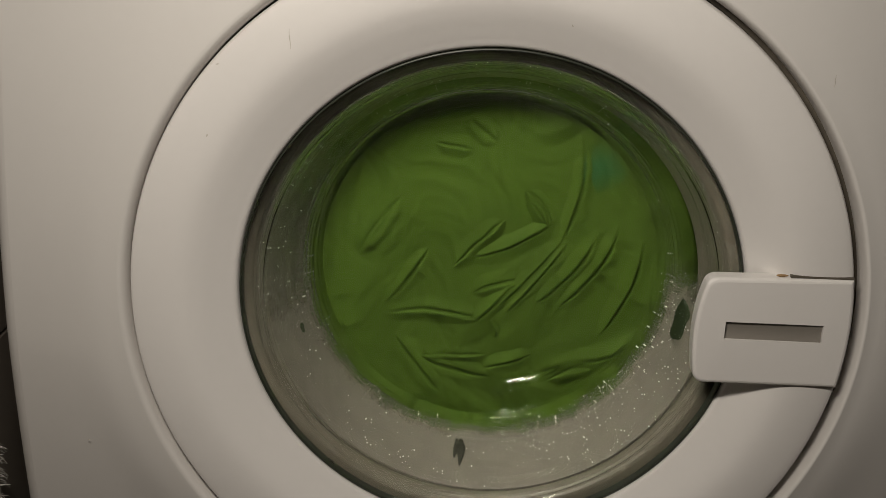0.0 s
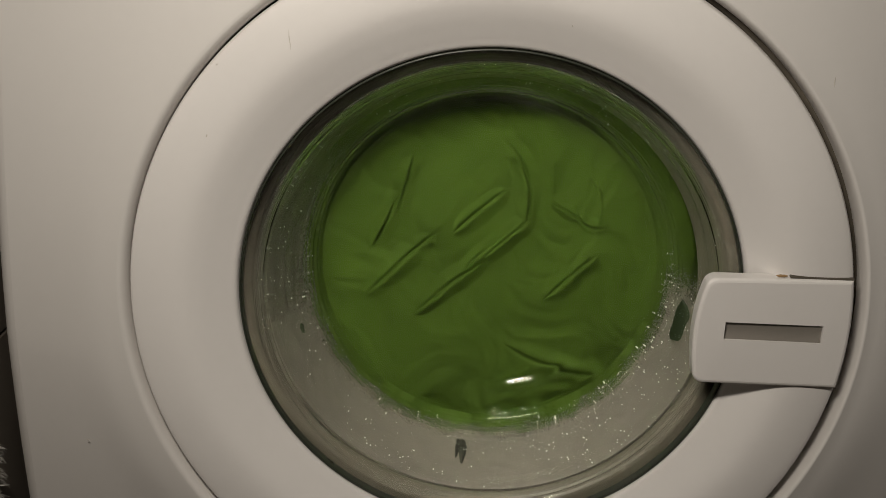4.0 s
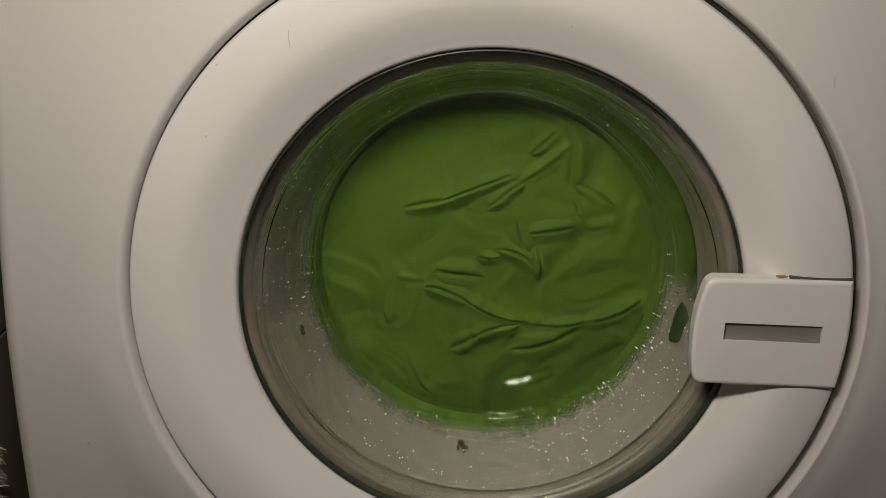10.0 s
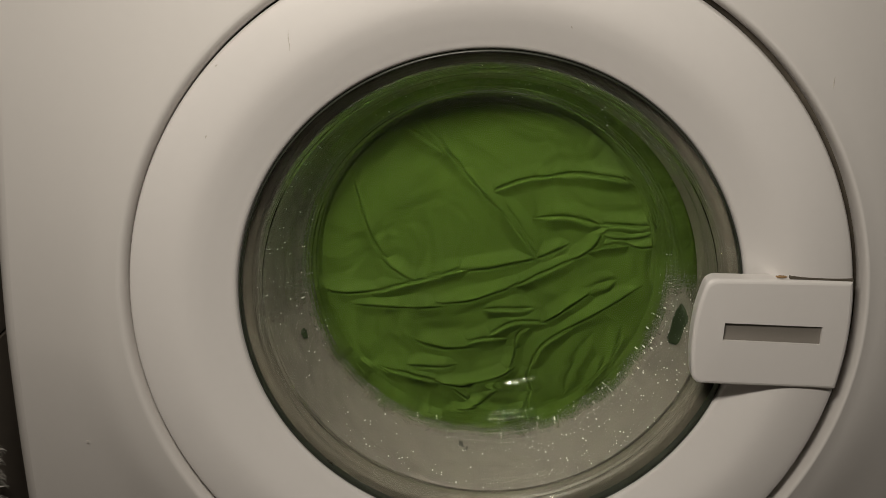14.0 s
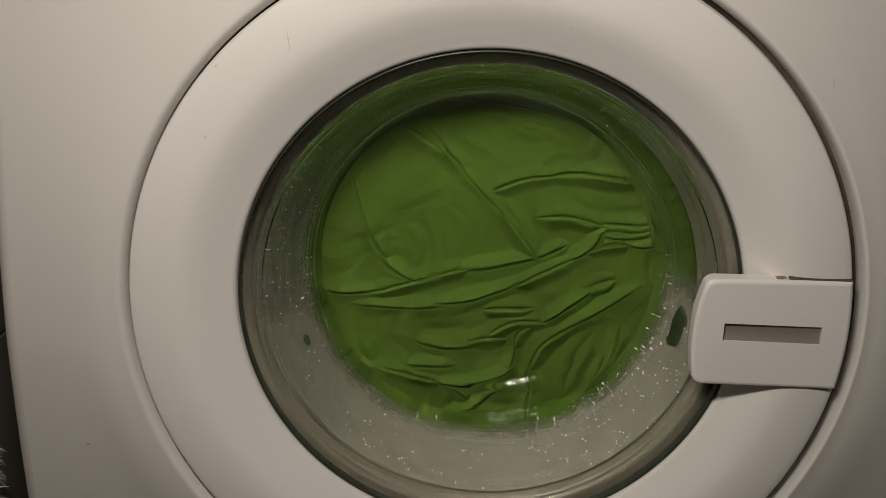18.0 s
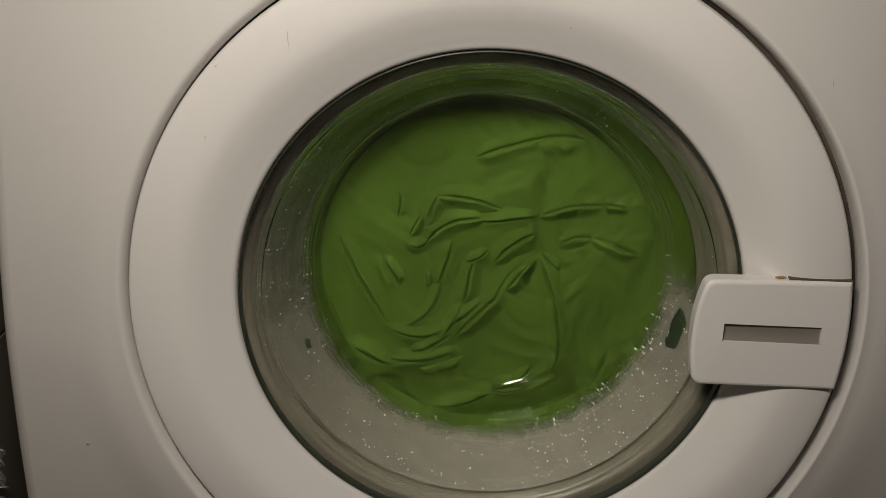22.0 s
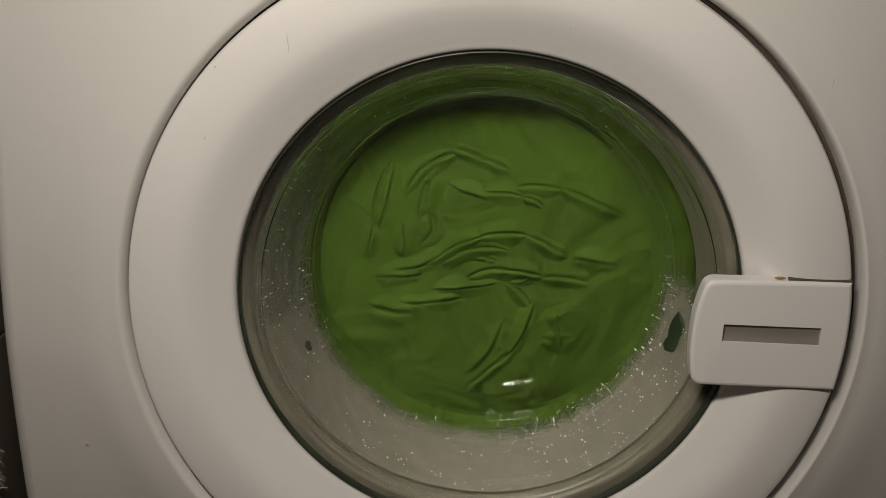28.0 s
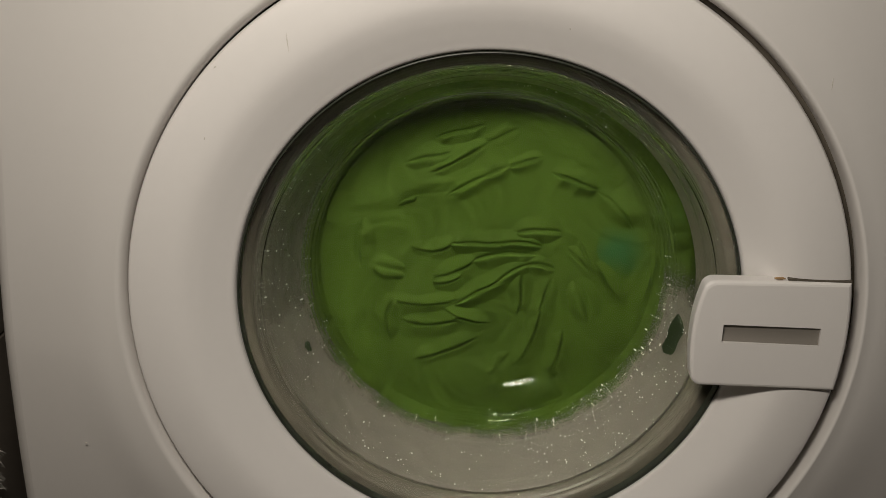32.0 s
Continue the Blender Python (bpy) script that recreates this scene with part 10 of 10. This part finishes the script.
    walk(FOLDS[113], [(0, lay(-27, -18, 703, 7)), (20.64, lay(-27, -18, 703, 7)), (20.82, lay(-27, -18, 703)), (21, lay(-27, -18, 703)), (21.4, lay(-27, -18, 703)), (21.56, lay(-27, -18, 703, 7)), (21.74, lay(43, -25, 718, 7)), (21.9, lay(43, -25, 718)), (22, lay(43, -25, 718)), (22.4, lay(43, -25, 718)), (22.64, lay(43, -25, 718, 7)), (23.64, lay(43, -47, 693, 7)), (23.9, lay(43, -47, 693)), (24, lay(43, -47, 693)), (24.4, lay(43, -47, 693)), (24.64, lay(43, -47, 693, 7)), (26.64, lay(12, -27, 746, 7)), (28.64, lay(-19, -8, 799, 7)), (30.64, lay(-50, 11, 852, 7)), (30.9, lay(-50, 11, 852)), (31, lay(-50, 11, 852)), (31.46, lay(-50, 11, 852)), (31.64, lay(-50, 11, 852, 7)), (32, lay(-50, 11, 852, 7))])
    walk(FOLDS[114], [(0, lay(31, 114, 380, 7)), (20.48, lay(31, 114, 380, 7)), (20.66, lay(31, 114, 380)), (21, lay(31, 114, 380)), (22, lay(8, 94, 375)), (22.3, lay(8, 94, 375)), (22.48, lay(8, 94, 375, 7)), (32, lay(8, 94, 375, 7))])
    walk(FOLDS[115], [(0, lay(-98, -11, 871, 7)), (21.32, lay(-98, -11, 871, 7)), (21.5, lay(-98, -11, 871)), (22, lay(-98, -11, 871)), (22.14, lay(-98, -11, 871)), (22.32, lay(-98, -11, 871, 7)), (32, lay(-98, -11, 871, 7))])
    walk(FOLDS[116], [(0, lay(6, -3, 1095, 7)), (21.58, lay(6, -3, 1095, 7)), (21.76, lay(6, -3, 1095)), (22, lay(6, -3, 1095)), (22.34, lay(6, -3, 1095)), (22.5, lay(6, -3, 1095, 7)), (22.59, lay(3, -6, 1170, 7)), (22.68, lay(1, -8, 1244, 7)), (22.84, lay(1, -8, 1244)), (23, lay(1, -8, 1244)), (23.34, lay(1, -8, 1244)), (23.58, lay(1, -8, 1244, 7)), (26.74, lay(0, 0, 1248, 7)), (27.52, lay(0, 0, 1248)), (28, lay(0, 0, 1248)), (28.34, lay(0, 0, 1248)), (28.5, lay(0, 0, 1248, 7)), (28.59, lay(-2, 6, 1194, 7)), (28.68, lay(-4, 11, 1140, 7)), (28.84, lay(-4, 11, 1140)), (29, lay(-4, 11, 1140)), (29.34, lay(-4, 11, 1140)), (29.58, lay(-4, 11, 1140, 7)), (30.58, lay(-3, 22, 1067, 7)), (30.84, lay(-3, 22, 1067)), (31, lay(-3, 22, 1067)), (31.4, lay(-3, 22, 1067)), (31.58, lay(-3, 22, 1067, 7)), (32, lay(-3, 22, 1067, 7))])
    walk(FOLDS[117], [(0, lay(61, 38, 1066, 7)), (21.42, lay(61, 38, 1066, 7)), (21.6, lay(61, 38, 1066)), (22, lay(61, 38, 1066)), (22.24, lay(61, 38, 1066)), (22.42, lay(61, 38, 1066, 7)), (32, lay(61, 38, 1066, 7))])
    walk(FOLDS[118], [(0, lay(17, 25, 1102, 7)), (22.68, lay(17, 25, 1102, 7)), (22.86, lay(17, 25, 1102)), (23, lay(17, 25, 1102)), (23.5, lay(17, 25, 1102)), (23.68, lay(17, 25, 1102, 7)), (32, lay(17, 25, 1102, 7))])
    walk(FOLDS[119], [(0, lay(74, -43, 1345, 7)), (22.52, lay(74, -43, 1345, 7)), (22.7, lay(74, -43, 1345)), (23, lay(74, -43, 1345)), (23.34, lay(74, -43, 1345)), (23.52, lay(74, -43, 1345, 7)), (32, lay(74, -43, 1345, 7))])
    walk(FOLDS[120], [(0, lay(72, 0, 1369, 7)), (22.36, lay(72, 0, 1369, 7)), (22.54, lay(72, 0, 1369)), (23, lay(72, 0, 1369)), (23.12, lay(72, 0, 1369)), (23.36, lay(72, 0, 1369, 7)), (29.36, lay(40, 19, 1409, 7)), (29.62, lay(40, 19, 1409)), (30, lay(40, 19, 1409)), (30.18, lay(40, 19, 1409)), (30.36, lay(40, 19, 1409, 7)), (32, lay(40, 19, 1409, 7))])
    walk(FOLDS[121], [(0, lay(51, 19, 1435, 7)), (22.62, lay(51, 19, 1435, 7)), (22.8, lay(51, 19, 1435)), (23, lay(51, 19, 1435)), (24, lay(82, -5, 1373)), (24.38, lay(82, -5, 1373)), (24.62, lay(82, -5, 1373, 7)), (25.95, lay(42, 15, 1425, 7)), (27.28, lay(3, 34, 1477, 7)), (28.62, lay(-37, 53, 1528, 7)), (28.88, lay(-37, 53, 1528)), (29, lay(-37, 53, 1528)), (29.38, lay(-37, 53, 1528)), (29.62, lay(-37, 53, 1528, 7)), (30.62, lay(-61, 33, 1544, 7)), (30.88, lay(-61, 33, 1544)), (31, lay(-61, 33, 1544)), (31.44, lay(-61, 33, 1544)), (31.62, lay(-61, 33, 1544, 7)), (32, lay(-61, 33, 1544, 7))])
    walk(FOLDS[122], [(0, lay(-19, -31, 1606, 7)), (23.46, lay(-19, -31, 1606, 7)), (23.64, lay(-19, -31, 1606)), (24, lay(-19, -31, 1606)), (25, lay(-32, -37, 1622)), (25.65, lay(-32, -37, 1622)), (26.37, lay(-32, -37, 1622, 7)), (28.91, lay(-42, -50, 1579, 7)), (31.46, lay(-52, -62, 1536, 7)), (31.72, lay(-52, -62, 1536)), (32, lay(-52, -62, 1536))])
    walk(FOLDS[123], [(0, lay(-29, -13, 1610, 7)), (23.3, lay(-29, -13, 1610, 7)), (23.48, lay(-29, -13, 1610)), (24, lay(-29, -13, 1610)), (24.06, lay(-29, -13, 1610)), (24.22, lay(-29, -13, 1610, 7)), (24.31, lay(-34, -2, 1570, 7)), (24.4, lay(-38, 9, 1530, 7)), (24.56, lay(-38, 9, 1530)), (25, lay(-38, 9, 1530)), (25.17, lay(-38, 9, 1530)), (25.89, lay(-38, 9, 1530, 7)), (28.3, lay(-64, 56, 1557, 7)), (28.56, lay(-64, 56, 1557)), (29, lay(-64, 56, 1557)), (29.06, lay(-64, 56, 1557)), (29.3, lay(-64, 56, 1557, 7)), (29.8, lay(-44, 37, 1505, 7)), (30.3, lay(-24, 19, 1453, 7)), (30.56, lay(-24, 19, 1453)), (31, lay(-24, 19, 1453)), (31.12, lay(-24, 19, 1453)), (31.3, lay(-24, 19, 1453, 7)), (32, lay(-24, 19, 1453, 7))])
    walk(FOLDS[124], [(0, lay(19, -18, 1673, 7)), (23.56, lay(19, -18, 1673, 7)), (23.74, lay(19, -18, 1673)), (24, lay(19, -18, 1673)), (25, lay(14, -27, 1677)), (25.95, lay(14, -27, 1677)), (26.43, lay(14, -27, 1677, 7)), (26.7, lay(-5, 0, 1624, 7)), (26.97, lay(-24, 28, 1570, 7)), (27.45, lay(-24, 28, 1570)), (28, lay(-24, 28, 1570)), (29, lay(-20, 25, 1603)), (30, lay(-38, 32, 1572)), (30.32, lay(-38, 32, 1572)), (30.48, lay(-38, 32, 1572, 7)), (30.66, lay(-35, -10, 1646, 7)), (30.82, lay(-35, -10, 1646)), (31, lay(-35, -10, 1646)), (31.38, lay(-35, -10, 1646)), (31.56, lay(-35, -10, 1646, 7)), (32, lay(-35, -10, 1646, 7))])
    walk(FOLDS[-5], [(0, lay(-30, -60, 10)), (6, lay(-22, -66, 30)), (11.6, lay(-30, -60, 10)), (13.6, lay(-45, 60, 30, 3)), (19.2, lay(-45, 60, 30, 3)), (20.6, lay(-55, 30, 60)), (26, lay(-62, 36, 40)), (32, lay(-55, 30, 60))])
    walk(FOLDS[-4], [(0, lay(40, 50, 60)), (6, lay(48, 44, 80)), (11.6, lay(40, 50, 60)), (13.6, lay(-30, -50, -10, 3)), (19.2, lay(-30, -50, -10, 3)), (20.6, lay(20, -80, 10)), (26, lay(13, -74, -10)), (32, lay(20, -80, 10))])
    walk(FOLDS[-3], [(0, lay(-60, 20, 70)), (6, lay(-52, 14, 90)), (11.6, lay(-60, 20, 70)), (13.6, lay(60, -60, 40, 3)), (19.2, lay(60, -60, 40, 3)), (20.6, lay(60, 20, 100)), (26, lay(53, 26, 80)), (32, lay(60, 20, 100))])
    walk(FOLDS[-2], [(0, lay(70, 20, 50)), (6, lay(78, 14, 70)), (11.6, lay(70, 20, 50)), (13.6, lay(30, 75, -20, 3)), (19.2, lay(30, 75, -20, 3)), (20.6, lay(-10, 70, 50)), (26, lay(-17, 76, 30)), (32, lay(-10, 70, 50))])
    walk(FOLDS[-1], [(0, lay(-5, -45, 40)), (6, lay(3, -51, 60)), (11.6, lay(-5, -45, 40)), (13.6, lay(70, -15, 30, 3)), (19.2, lay(70, -15, 30, 3)), (20.6, lay(-50, -30, 100)), (26, lay(-57, -24, 80)), (32, lay(-50, -30, 100))])
    walk(patch, [(0, lay(97, 25, 40, 0.8)), (1, lay(85, 29, 40, 0.8)), (2, lay(82, 33, 40, 0.8)), (3, lay(94, 25, 40, 0.8)), (4.8, lay(94, 25, 40, 6)), (12.65, lay(107, 25, 40, 6)), (13, lay(107, 25, 40, 0.8)), (13.6, lay(107, 25, 40, 6)), (23.65, lay(110, 20, 40, 6)), (24, lay(110, 20, 40, 0.8)), (25, lay(108, 29, 40, 0.8)), (26.8, lay(108, 29, 40, 6)), (29.65, lay(95, 14, 40, 6)), (30, lay(95, 14, 40, 0.8)), (31, lay(82, 24, 40, 0.8)), (32, lay(89, 33, 40, 0.8))])
    walk(scrap_a, [(0, pose(0, 0, HUB)), (9, pose(0, 0, HUB, 0, 0.6, 0)), (32, pose(0, 0, HUB, 0, 4, 0))])
    walk(scrap_b, [(0, pose(0, 0.0, HUB - 0.004, 0, 4, 0)), (11, pose(0, 0, HUB - 0.003, 0, 3, 0)), (13, pose(0, 0, HUB, 0, 1.5, 0)), (32, pose(0, 0, HUB, 0, -3, 0))])
    walk(hollow, [(0, pose(0, 0, HUB)), (6, pose(0, 0.002, HUB, 0, -0.8, 0)), (13, pose(0, 0.004, HUB, 0, -1.2, 0)), (20, pose(0, 0.004, HUB - 0.001, 0, -1.2, 0)), (26, pose(0, 0.003, HUB - 0.004, 0, -2, 0)), (32, pose(0, 0.003, HUB - 0.006, 0, -2, 0))])


motions()
